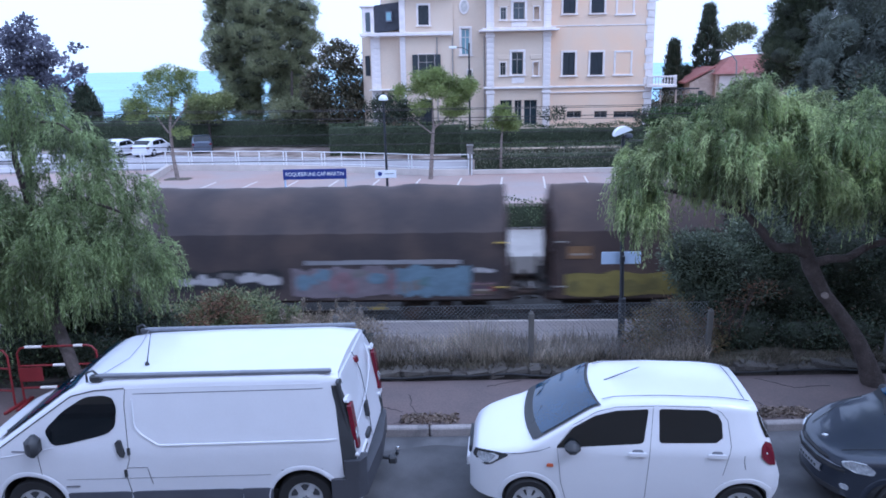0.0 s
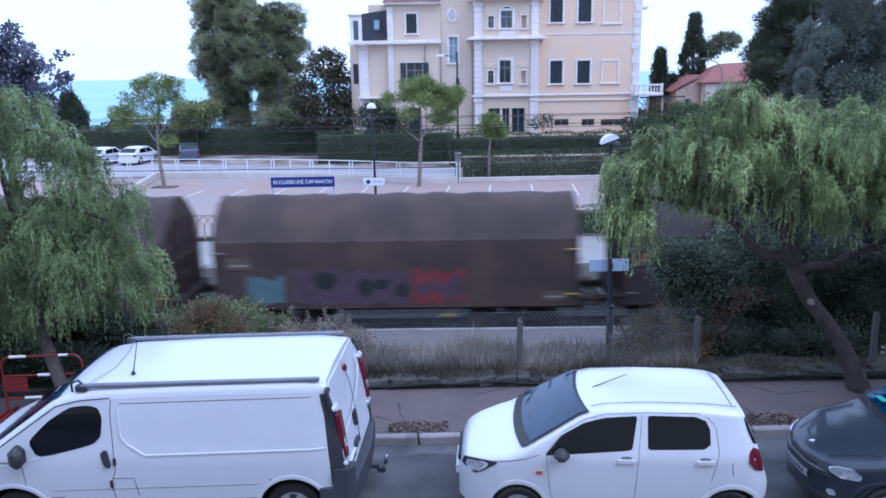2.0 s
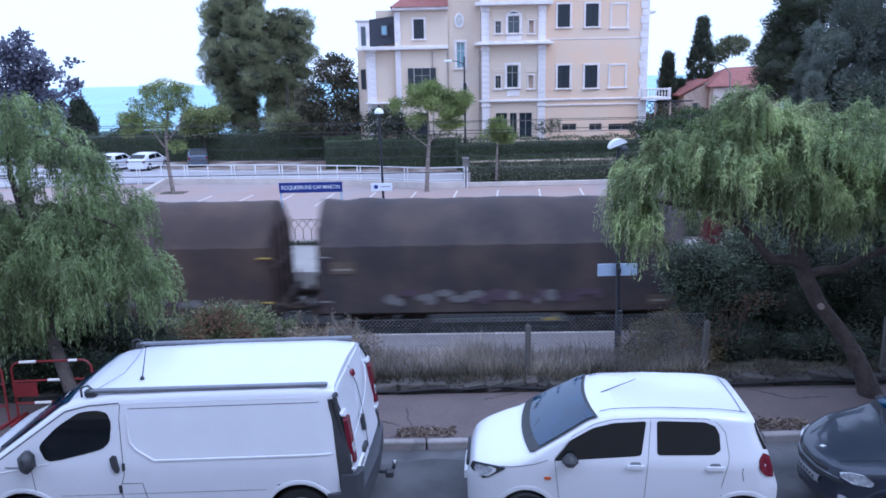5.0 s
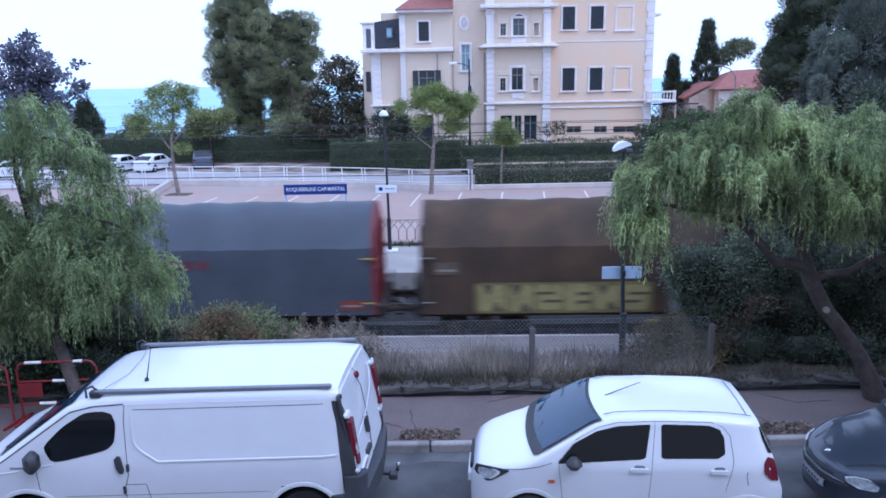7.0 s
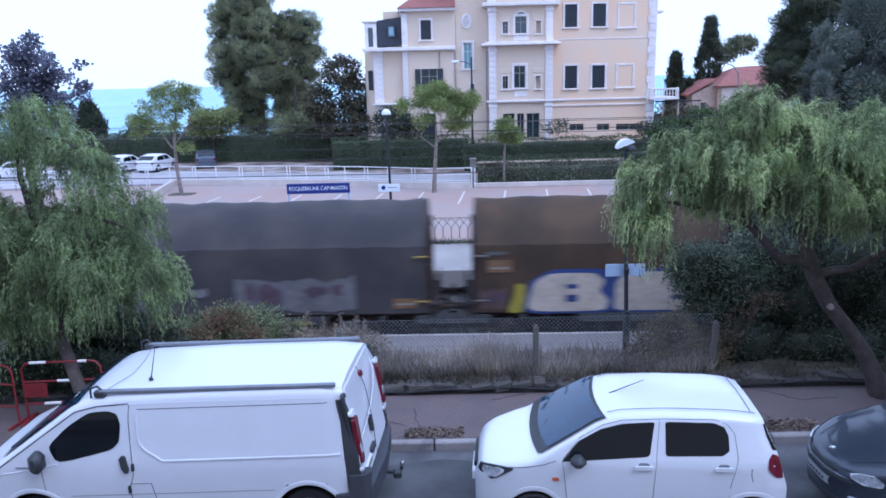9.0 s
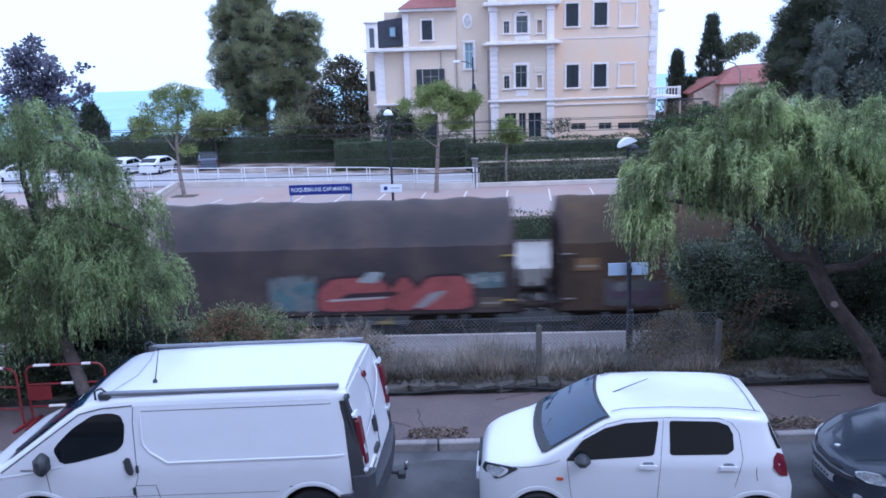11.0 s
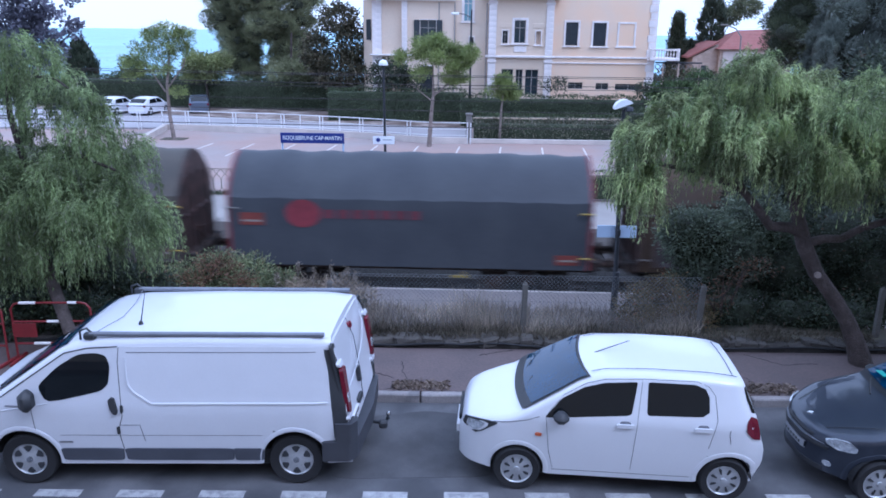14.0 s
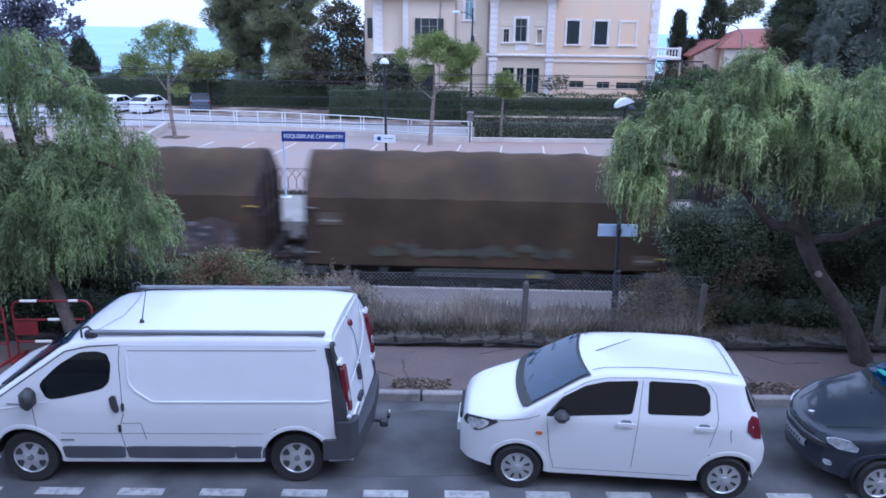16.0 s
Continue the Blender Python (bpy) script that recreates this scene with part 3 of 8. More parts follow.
part("sign_bar", Mesh().box(-0.1, -0.127, 2.79, 0.3, -0.122, 2.82), GREYBAR, lamp2)
part("clamp", Mesh().box(-0.09, -0.09, 2.7, 0.03, 0.05, 2.85, 0.01), IRON, lamp2)

sign = thing("station_sign", Matrix.Translation((-5.72, 32.2, PZ)), "blue enamel station name sign on pale posts", "sign")
part("board", Mesh().box(-1.39, -0.04, 2.53, 1.39, 0.0, 2.98, 0.01), SIGNBLUE, sign, "dark blue name board")
for x in (-1.33, 1.33):
    part("post", Mesh().tube([(x, 0.04, 0), (x, 0.04, 2.95)], 0.04, 10), SIGNPALE, sign, smooth=True)
    part("foot", Mesh().box(x - 0.25, -0.15, 0, x + 0.25, 0.25, 0.05, 0.01), WHITEPAINT, sign)
txt = bpy.data.curves.new("station_name", "FONT")
txt.body, txt.size, txt.align_x, txt.align_y, txt.extrude, txt.offset = "ROQUEBRUNE CAP-MARTIN", 0.245, "CENTER", "CENTER", 0.003, 0.001
txt.space_character = 0.98
tob = new("lettering_source", txt)
dg = bpy.context.evaluated_depsgraph_get()
tme = bpy.data.meshes.new_from_object(tob.evaluated_get(dg))
bpy.data.objects.remove(tob)
tme.materials.clear()
tme.materials.append(SIGNWHITE)
wide = max(v.co.x for v in tme.vertices) - min(v.co.x for v in tme.vertices)
lt = part("lettering", tme, SIGNWHITE, sign, "white capital letters")
lt.matrix_basis = pose(0, -0.046, 2.755, 90, 0, 0) @ Matrix.Diagonal((2.55 / wide, 1, 1, 1))

# a curved street lamp beyond the weeping tree
sl_ = thing("street_lamp", Matrix.Translation((13.97, 36.0, LAND)), "tall pale grey street lamp with a curved arm", "street lamp")
part("pole", Mesh().tube([(0, 0, 0), (0, 0, 5.5), (-0.09, 0, 7.25), (-0.37, 0, 7.6), (-0.82, 0, 7.77)], [0.05, 0.038, 0.032, 0.03, 0.026], 10), CONCRETE, sl_, smooth=True)
part("lamp_head", Mesh().box(-1.1, -0.07, 7.74, -0.78, 0.07, 7.80, 0.02), CONCRETE, sl_)
# ornamental iron railing at the back of the far platform
rail = thing("ornamental_railing", TRACK @ pose(0, 10.75, PZ + 2.4, 0, 0, 0), "ornate pale iron railing of pointed arches", "railing")
part("plinth", Mesh().box(-26, -0.12, -0.04, 26, 0.12, 0.06, 0.01), CONCRETE, rail)
arch = Mesh()
h0, w0 = 0.12, 0.36
left = [(-w0 / 2, 0, h0 + 0.12), (-w0 / 2, 0, h0 + 0.5), (-w0 * 0.36, 0, h0 + 0.66), (0, 0, h0 + 0.8), (w0 * 0.36, 0, h0 + 0.94), (w0 / 2, 0, h0 + 1.02)]
arch.tube(left, 0.019, 6)
arch.tube([(-x, y, z) for x, y, z in left], 0.019, 6)
arch.tube([(-w0 / 2, 0, h0 + 0.12), (0, 0, h0 + 0.0), (w0 / 2, 0, h0 + 0.12)], 0.017, 6)
arch.tube([(0.09 * math.cos(radians(a)), 0, h0 + 0.98 + 0.05 * math.sin(radians(a))) for a in range(0, 361, 45)], 0.012, 5)
panel = mat("rusty_cream_iron", (0.27, 0.225, 0.19), 0.7, var=0.2)
ad = data_of("arch", arch, panel)
for i in range(-60, 61):
    part("arch", ad, panel, rail, at=pose(i * 0.38, 0, 0))
part("top_rail", Mesh().box(-23, -0.025, 1.14, 23, 0.025, 1.17, 0.006), panel, rail)
part("bottom_rail", Mesh().box(-23, -0.02, 0.10, 23, 0.02, 0.13, 0.006), panel, rail)

# ---- overhead line ----
for y, z, sag, nm in ((-0.2, 5.55, 0.05, "contact_wire"), (-0.2, 6.75, 0.5, "messenger_wire"), (3.75, 5.5, 0.05, "contact_wire"), (3.75, 6.7, 0.4, "messenger_wire"), (6.4, 6.35, 0.25, "feeder_wire"), (6.7, 5.9, 0.25, "feeder_wire"), (-3.2, 5.7, 0.3, "feeder_wire")):
    w = Mesh().tube([at_track(x, y, z - sag * (1 - (x / 32) ** 2)) for x in range(-72, 73, 8)], 0.013, 4)
    tagged(part(nm, w, WIRE, None, "thin dark overhead railway wire"), category="wire", group="overhead wires")

# ---- car park: kerb wall with white railing, stall lines ----
for i in range(10):
    x = i * 2.72 - 15.8
    m = Mesh().slab([(x, 43.8), (x + 0.11, 43.8), (x + 0.61, 48.7), (x + 0.50, 48.7)], "xy", LAND, LAND + 0.005)
    tagged(part("stall_line", m, WHITELINE, None, "white painted parking stall line"), kind="structure")
KW = [(-19.9, 49.3), (-20.7, 55.2), (-11.8, 53.9), (-5.9, 52.1), (-0.8, 50.0), (1.6, 50.0)]


def along(pts, step):
    out = []
    for (ax, ay), (bx, by) in zip(pts, pts[1:]):
        n = max(1, round(math.hypot(bx - ax, by - ay) / step))
        out += [(ax + (bx - ax) * k / n, ay + (by - ay) * k / n) for k in range(n)]
    return out + [pts[-1]]


def ribbon(pts, lo, hi, half):
    m = Mesh()
    for (ax, ay), (bx, by) in zip(pts, pts[1:]):
        d = math.hypot(bx - ax, by - ay)
        nx, ny = -(by - ay) / d * half, (bx - ax) / d * half
        m.slab([(ax + nx, ay + ny), (bx + nx, by + ny), (bx - nx, by - ny), (ax - nx, ay - ny)], "xy", lo, hi)
    return m


structure("carpark_wall", ribbon(KW, LAND, LAND + 0.42, 0.16), WALLPINK, "low pale rendered wall round the car park")
structure("upper_road", Mesh().slab([(-90, 50.2), (-20.9, 55.4), (-11.8, 54.1), (-5.9, 52.3), (-0.8, 50.2), (1.7, 50.2), (1.7, 57.5), (-12, 60.0), (-25, 64.5), (-90, 80)], "xy", LAND, LAND + 0.12), mat("pale_road", (0.36, 0.34, 0.35), 0.85, var=0.15, scale=0.2, fine=6), "pale grey road behind the car park")
structure("soil_strip", Mesh().slab([(-40, 68.4), (-25, 64.6), (-12, 60.1), (1.6, 57.6), (1.6, 63.5), (-8, 63.5), (-10, 74), (-40, 78)], "xy", LAND, LAND + 0.16), mat("bare_brown_soil", (0.17, 0.12, 0.095), 0.95, var=0.4, scale=0.5, c2=(0.32, 0.27, 0.24), mix=0.6), "bare brown soil under the trees")
wr = thing("white_railing", Matrix.Translation((0, 0, LAND + 0.42)), "white painted steel pedestrian railing", "railing")
RL = [(-40, 52.3), (-20.9, 55.2), (-11.8, 53.9), (-5.9, 52.1), (-0.8, 50.0), (1.6, 50.0)]
for z in (0.98, 0.55, 0.14):
    part("rail", Mesh().tube([(x, y, z) for x, y in RL], 0.035 if z > 0.9 else 0.02, 6), WHITEPAINT, wr)
pd = data_of("railing_post", Mesh().box(-0.035, -0.035, -0.42, 0.035, 0.035, 0.98), WHITEPAINT)
for i, (x, y) in enumerate(along(RL, 1.7)):
    part("post", pd, WHITEPAINT, wr, at=pose(x, y, 0))
    if i % 2 == 0:
        part("post", pd, WHITEPAINT, wr, at=pose(x + 0.22, y - 0.02, 0))
structure("planter_wall", Mesh().box(1.75, 50.2, LAND, 24, 50.5, LAND + 0.3, 0.02), WALLPINK, "low kerb wall of the shrub bed")
structure("gate_wall", Mesh().box(15.6, 57.5, LAND, 19.5, 57.9, 0.0, 0.03), WALLPINK, "pale pink rendered garden wall")
gp = thing("gate_post", Matrix.Translation((1.75, 51.5, LAND)), "grey stone gate post", "post")
part("shaft", Mesh().box(-0.2, -0.2, 0, 0.2, 0.2, 1.75, 0.03), CONCRETE, gp)
part("cap", Mesh().box(-0.25, -0.25, 1.755, 0.25, 0.25, 1.9, 0.04), CONCRETE, gp)


# ---- the villa ----
villa = thing("villa", Matrix.Translation((0, 64, LAND)), "pale peach belle epoque villa with white stone trim", "house")
Z0 = -LAND            # heights below are over street level


def wall_box(name, x0, x1, y0, y1, z0, z1, material, label=""):
    return part(name, Mesh().box(x0, y0, z0 + Z0, x1, y1, z1 + Z0, 0.02), material, villa, label)


def holed(name, x0, x1, z0, z1, y, holes, material, thick=0.45):
    """A wall with real openings: strips round each hole."""
    xs = sorted({x0, x1, *[h[0] for h in holes], *[h[1] for h in holes]})
    zs = sorted({z0, z1, *[h[2] for h in holes], *[h[3] for h in holes]})
    nx, nz = len(xs), len(zs)
    solid = {(i, k) for i in range(nx - 1) for k in range(nz - 1) if not any(h[0] < (xs[i] + xs[i + 1]) / 2 < h[1] and h[2] < (zs[k] + zs[k + 1]) / 2 < h[3] for h in holes)}
    m = Mesh()
    m.v = [(x, y + d, z + Z0) for d in (0, thick) for x in xs for z in zs]

    def at(i, k, back=0):
        return back * nx * nz + i * nz + k

    for i, k in solid:
        q = [(i, k), (i + 1, k), (i + 1, k + 1), (i, k + 1)]
        m.f.append(tuple(at(*p) for p in q))
        m.f.append(tuple(at(*p, 1) for p in q[::-1]))
        for (p, r), n in zip(zip(q, q[1:] + q[:1]), ((i, k - 1), (i + 1, k), (i, k + 1), (i - 1, k))):
            if n not in solid:
                m.f.append((at(*p), at(*p, 1), at(*r, 1), at(*r)))
    return part(name, m, material, villa)


def window(x0, x1, z0, z1, y, style="shutter", frame_w=0.16, sill=True, surround=True):
    w = part("window", Mesh().box(x0, y + 0.28, z0 + Z0, x1, y + 0.32, z1 + Z0), PANE_BLUE if style == "blue" else NICHE if style == "none" else PANE, villa)
    cx = (x0 + x1) / 2
    if surround:
        f = Mesh()
        f.box(x0 - frame_w, y - 0.07, z0 + Z0 - 0.02, x0 - 0.002, y + 0.06, z1 + Z0 + frame_w, 0.015)
        f.box(x1 + 0.002, y - 0.07, z0 + Z0 - 0.02, x1 + frame_w, y + 0.06, z1 + Z0 + frame_w, 0.015)
        f.box(x0 - 0.001, y - 0.068, z1 + Z0 + 0.002, x1 + 0.001, y + 0.06, z1 + Z0 + frame_w - 0.002, 0.015)
        part("surround", f, WHITETRIM, w, "white stone window surround")
    if sill:
        part("sill", Mesh().box(x0 - frame_w - 0.08, y - 0.16, z0 + Z0 - 0.14, x1 + frame_w + 0.08, y + 0.05, z0 + Z0 - 0.022, 0.02), WHITETRIM, w)
    if style == "shutter":
        for a, b in ((x0 + 0.005, cx - 0.01), (cx + 0.01, x1 - 0.005)):
            s = Mesh().box(a, y + 0.05, z0 + Z0 + 0.005, b, y + 0.09, z1 + Z0 - 0.005, 0.008)
            n = 14
            for k in range(n):
                zz = z0 + Z0 + 0.1 + (z1 - z0 - 0.2) * k / n
                s.box(a + 0.07, y + 0.03, zz, b - 0.07, y + 0.052, zz + (z1 - z0) / n * 0.5)
            part("shutter", s, SHUTTER, w, "closed dark louvred shutter")
    elif style in ("open", "blue", "plain"):
        fr = Mesh()
        t = 0.045
        for a, b in ((x0, x0 + t), (cx - t / 2, cx + t / 2), (x1 - t, x1)):
            fr.box(a, y + 0.2, z0 + Z0, b, y + 0.26, z1 + Z0)
        for c in (z0, z0 + (z1 - z0) * 0.66, z1 - t):
            fr.box(x0 + t, y + 0.205, c + Z0, cx - t / 2, y + 0.255, c + t + Z0)
            fr.box(cx + t / 2, y + 0.205, c + Z0, x1 - t, y + 0.255, c + t + Z0)
        part("window_frame", fr, WHITETRIM if style == "blue" else SASH, w)
        if style == "open":
            for a, b in ((x0 - 0.5, x0 - 0.03), (x1 + 0.03, x1 + 0.5)):
                part("shutter", Mesh().box(a, y - 0.14, z0 + Z0 + 0.01, b, y - 0.075, z1 + Z0 - 0.01, 0.01), SHUTTER, w, "opened dark louvred shutter")
    return w


def coursed(x0, x1, y0, y1, z0, z1):
    """A pilaster of stone courses with sunken joints."""
    pil = part("pilaster", Mesh().box(x0 + 0.03, y0 + 0.03, z0, x1 - 0.03, y1, z1), WHITETRIM, villa)
    n = max(1, round((z1 - z0) / 0.46))
    h = (z1 - z0) / n
    block = data_of("stone", Mesh().box(x0, y0, z0 + 0.02, x1, y1 - 0.01, z0 + h - 0.02, 0.015), WHITETRIM)
    for k in range(n):
        part("stone", block, WHITETRIM, pil, at=pose(0, 0, h * k))


TOP = 15.2
# right wing
hr = [(10.0, 11.02, 9.3, 11.1), (12.33, 13.4, 9.3, 11.1), (10.06, 11.08, 4.32, 6.17), (12.36, 13.42, 4.3, 6.15), (10.5, 11.75, 0.75, 1.32), (12.85, 13.95, 0.72, 1.28), (14.5, 16.8, 0.7, 1.24)]
holed("facade_right", 8.62, 17.6, Z0 * -1, TOP, 0, hr, STUCCO)
for h in hr[:4]:
    window(*h, 0)
for h in hr[4:]:
    window(*h, 0, "plain", 0.1, False, False)
for z0, z1 in ((9.2, 11.15), (4.33, 6.25)):          # blind windows
    f = Mesh()
    f.box(14.35, -0.06, z0 + Z0, 14.5, 0.02, z1 + Z0, 0.01).box(15.75, -0.06, z0 + Z0, 15.9, 0.02, z1 + Z0, 0.01)
    f.box(14.502, -0.055, z1 + Z0 - 0.15, 15.748, 0.02, z1 + Z0 - 0.002, 0.01).box(14.25, -0.12, z0 + Z0 - 0.15, 16.0, 0.02, z0 + Z0 - 0.004, 0.02)
    part("blind_window", f, WHITETRIM, villa, "blind window framed in white stone")
# central bay, a little proud of the wings
hc = [(4.76, 5.22, 8.88, 9.81), (5.8, 6.73, 8.86, 10.2), (7.5, 7.92, 8.84, 9.82), (4.74, 5.2, 4.43, 5.45), (5.7, 6.64, 4.47, 6.27), (7.5, 7.9, 4.38, 5.42), (4.75, 5.75, 0.3, 2.38), (5.95, 6.55, 0.3, 2.36), (6.75, 7.85, 0.3, 2.36)]
holed("facade_bay", 4.15, 8.3, -Z0, TOP, -0.8, hc, STUCCO_PALE, 0.5)
window(*hc[0], -0.8, "plain", 0.08, True)
window(*hc[1], -0.8, "plain", 0.2, True)
window(*hc[2], -0.8, "none", 0.08, True)
window(*hc[3], -0.8, "plain", 0.08, True)
window(*hc[4], -0.8, "plain", 0.2, True)
window(*hc[5], -0.8, "none", 0.08, True)
for h in hc[6:]:
    window(*h, -0.8, "plain", 0.1, False, False)
arch = [(6.265 + 0.56 * math.cos(radians(a)), 10.2 + Z0 + 0.45 * math.sin(radians(a))) for a in range(0, 181, 15)]
inner = [(6.265 + 0.46 * math.cos(radians(a)), 10.2 + Z0 + 0.33 * math.sin(radians(a))) for a in range(180, -1, -15)]
part("window_arch", Mesh().slab(arch + inner, "xz", -0.9, -0.75), WHITETRIM, villa, "white arched window head")
part("fanlight", Mesh().slab([(6.265 + 0.45 * math.cos(radians(a)), 10.2 + Z0 + 0.32 * math.sin(radians(a))) for a in range(0, 181, 15)], "xz", -0.822, -0.81), PANE, villa)
for x in (4.98, 7.72):
    for z in (10.15, 5.95, ):
        part("stone_panel", Mesh().box(x - 0.5, -0.85, z + Z0 - 0.28, x + 0.5, -0.8 - 0.002, z + Z0 + 0.5 if z > 8 else z + Z0 + 0.1, 0.02), STUCCO_PALE, villa)
part("stone_panel", Mesh().box(5.65, -0.86, 8.28 + Z0, 6.9, -0.802, 8.7 + Z0, 0.02), WHITETRIM, villa)
part("stone_panel", Mesh().box(5.7, -0.86, 3.75 + Z0, 6.75, -0.802, 4.25 + Z0, 0.02), WHITETRIM, villa)
for x0 in (3.6, 8.28):
    for z0, z1 in ((-Z0, 3.3), (3.5, 7.9), (8.2, 11.0), (11.3, 15.0)):
        coursed(x0, x0 + 0.62, -0.96, 0.1, z0 + Z0, z1 + Z0)
        part("capital", Mesh().box(x0 - 0.06, -1.02, z1 + Z0 - 0.42, x0 + 0.68, 0.1, z1 + Z0 - 0.2, 0.03), WHITETRIM, villa)
for z, d, h in ((3.3, 1.1, 0.18), (7.92, 1.5, 0.16), (8.09, 1.25, 0.12), (11.02, 1.4, 0.28)):
    part("cornice", Mesh().box(3.6 - (d - 0.9), -d, z + Z0, 8.9 + (d - 0.9), 0.12, z + h + Z0, 0.03), WHITETRIM, villa)
part("cornice", Mesh().box(8.92, -0.14, 3.3 + Z0, 17.0, 0.1, 3.45 + Z0, 0.02), WHITETRIM, villa)
part("cornice", Mesh().box(8.92, -0.12, 2.85 + Z0, 17.0, 0.1, 2.95 + Z0, 0.02), WHITETRIM, villa)
part("string_course", Mesh().box(8.92, -0.04, 8.28 + Z0, 17.0, 0.05, 8.36 + Z0, 0.01), WHITETRIM, villa)
for k in range(26):          # corner quoins
    z = -Z0 + 0.6 * k
    wd = 0.72 if k % 2 else 0.6
    if z < TOP - 0.6:
        part("quoin", Mesh().box(17.62 - wd, -0.08, z + Z0 + 0.012, 17.66, 0.3, z + 0.588 + Z0, 0.02), WHITETRIM, villa)
wall_box("side_wall", 17.15, 17.6, 0.46, 14, -Z0, TOP, STUCCO)
part("side_cornice", Mesh().box(17.61, 0.3, 10.3 + Z0, 18.3, 14, 10.5 + Z0, 0.03), WHITETRIM, villa)
wall_box("side_bay", 17.61, 18.0, 2.5, 10, -Z0, 10.28, STUCCO)
bal = part("balcony", Mesh().box(17.0, -0.9, 3.2 + Z0, 19.5, 3.2, 3.42 + Z0, 0.03), WHITETRIM, villa, "white stone balcony")
part("balustrade_rail", Mesh().box(17.05, -0.85, 4.02 + Z0, 19.45, -0.62, 4.15 + Z0, 0.02), WHITETRIM, bal)
bd = data_of("baluster", Mesh().lathe([(0.06, 0), (0.06, 0.06), (0.035, 0.12), (0.075, 0.26), (0.035, 0.45), (0.06, 0.54), (0.06, 0.59)], "z", 8), WHITETRIM)
for k in range(9):
    part("baluster", bd, WHITETRIM, bal, at=pose(17.25 + 0.25 * k, -0.74, 3.43 + Z0))
for x in (17.1, 19.38):
    part("pedestal", Mesh().box(x - 0.1, -0.86, 3.43 + Z0, x + 0.1, -0.6, 4.19 + Z0, 0.02), WHITETRIM, bal)
for k in range(7):
    r = Mesh().tube([(17.9 + 0.47 * k + 0.2 * math.cos(radians(a)), -0.2, 2.72 + Z0 + 0.2 * math.sin(radians(a))) for a in range(0, 361, 30)], 0.035, 6)
    if k != 2:
        part("iron_ring", r, CONCRETE, bal)
part("pergola_beam", Mesh().box(17.7, -0.3, 2.98 + Z0, 21.6, -0.1, 3.1 + Z0, 0.02), IRON, bal)
for x in (18.3, 19.6, 21.4):
    part("pergola_post", Mesh().box(x, -0.28, 0, x + 0.12, -0.14, 2.98 + Z0, 0.01), OLDWALL, bal)
# stair tower between bay and left wing
ht = [(1.55, 2.25, 6.15, 8.25), (2.05, 2.4, 4.3, 4.9)]
holed("facade_stair", 0.9, 3.58, -Z0, TOP, 0.1, ht, STUCCO_PALE, 0.4)
window(*ht[0], 0.1, "blue", 0.18)
window(*ht[1], 0.1, "plain", 0.08, False)
oval = [(1.8 + 0.42 * math.cos(radians(a)), 10.0 + Z0 + 0.62 * math.sin(radians(a))) for a in range(0, 360, 20)]
ov = part("oval_window", Mesh().slab(oval, "xz", 0.02, 0.098), WHITETRIM, villa, "oval window with white stone rim")
part("pane", Mesh().slab([(1.8 + 0.27 * math.cos(radians(a)), 10.0 + Z0 + 0.45 * math.sin(radians(a))) for a in range(0, 360, 20)], "xz", 0.008, 0.016), mat("curtained_pane", (0.5, 0.47, 0.44), 0.4), ov)
# left wing with a slate mansard at its end
hl = [(-2.0, -1.15, 8.6, 10.15), (-2.08, -0.72, 4.3, 6.22), (-1.95, -1.03, -0.6, 2.5)]
holed("facade_left", -3.15, 0.88, -Z0, 11.0, 0, hl, STUCCO_PALE)
window(*hl[0], 0)
window(*hl[1], 0, "open", 0.06, True)
window(*hl[2], 0, "shutter", 0.1, False)
holed("facade_end", -5.3, -3.17, -Z0, 7.75, 0.4, [], STUCCO_PALE, 0.4)
for x0, x1, y in ((-3.6, -3.14, -0.12), (-6.1, -5.3, 0.28)):
    for z0, z1 in ((-Z0, 3.3), (3.45, 7.7)):
        coursed(x0, x1, y, y + 0.6, z0 + Z0, z1 + Z0)
part("pilaster", Mesh().box(-3.6, -0.12, 8.05 + Z0, -3.1, 0.4, 10.75 + Z0, 0.03), WHITETRIM, villa)
part("cornice", Mesh().box(-6.9, -0.45, 7.72 + Z0, 0.86, 0.5, 8.02 + Z0, 0.04), WHITETRIM, villa)
part("cornice", Mesh().box(-6.3, -0.16, 3.3 + Z0, 0.86, 0.45, 3.43 + Z0, 0.02), WHITETRIM, villa)
part("cornice", Mesh().box(-3.75, -0.55, 10.85 + Z0, 0.92, 0.3, 11.1 + Z0, 0.04), WHITETRIM, villa)
# canted end wall
cw = Mesh().slab([(-6.1, 0.5), (-6.95, 1.6), (-6.75, 1.8), (-5.8, 0.9)], "xy", 0, 7.74 + Z0)
part("canted_wall", cw, STUCCO_PALE, villa)
part("shutter", Mesh().slab([(-6.22, 0.56), (-6.62, 1.08), (-6.66, 1.05), (-6.26, 0.53)], "xy", 4.55 + Z0, 6.2 + Z0), SHUTTER, villa)
m = Mesh().slab([(-6.0, 0.3), (-3.62, 0.15), (-3.62, 8), (-6.0, 8)], "xy", 8.03 + Z0, 10.25 + Z0)
m.v = [(x * 1.0 + (0.22 if z > 9.9 and x < -5 else 0), y + (0.35 if z > 9.9 and y < 1 else 0), z + (0.25 if z > 9.9 and x > -4 else 0)) for x, y, z in m.v]
mans = part("mansard", m, SLATE, villa, "dark slate mansard roof")
dm = part("dormer", Mesh().box(-4.75, 0.2, 8.9 + Z0, -4.2, 0.7, 9.75 + Z0, 0.03), mat("dormer_lead", (0.12, 0.13, 0.17), 0.5), mans)
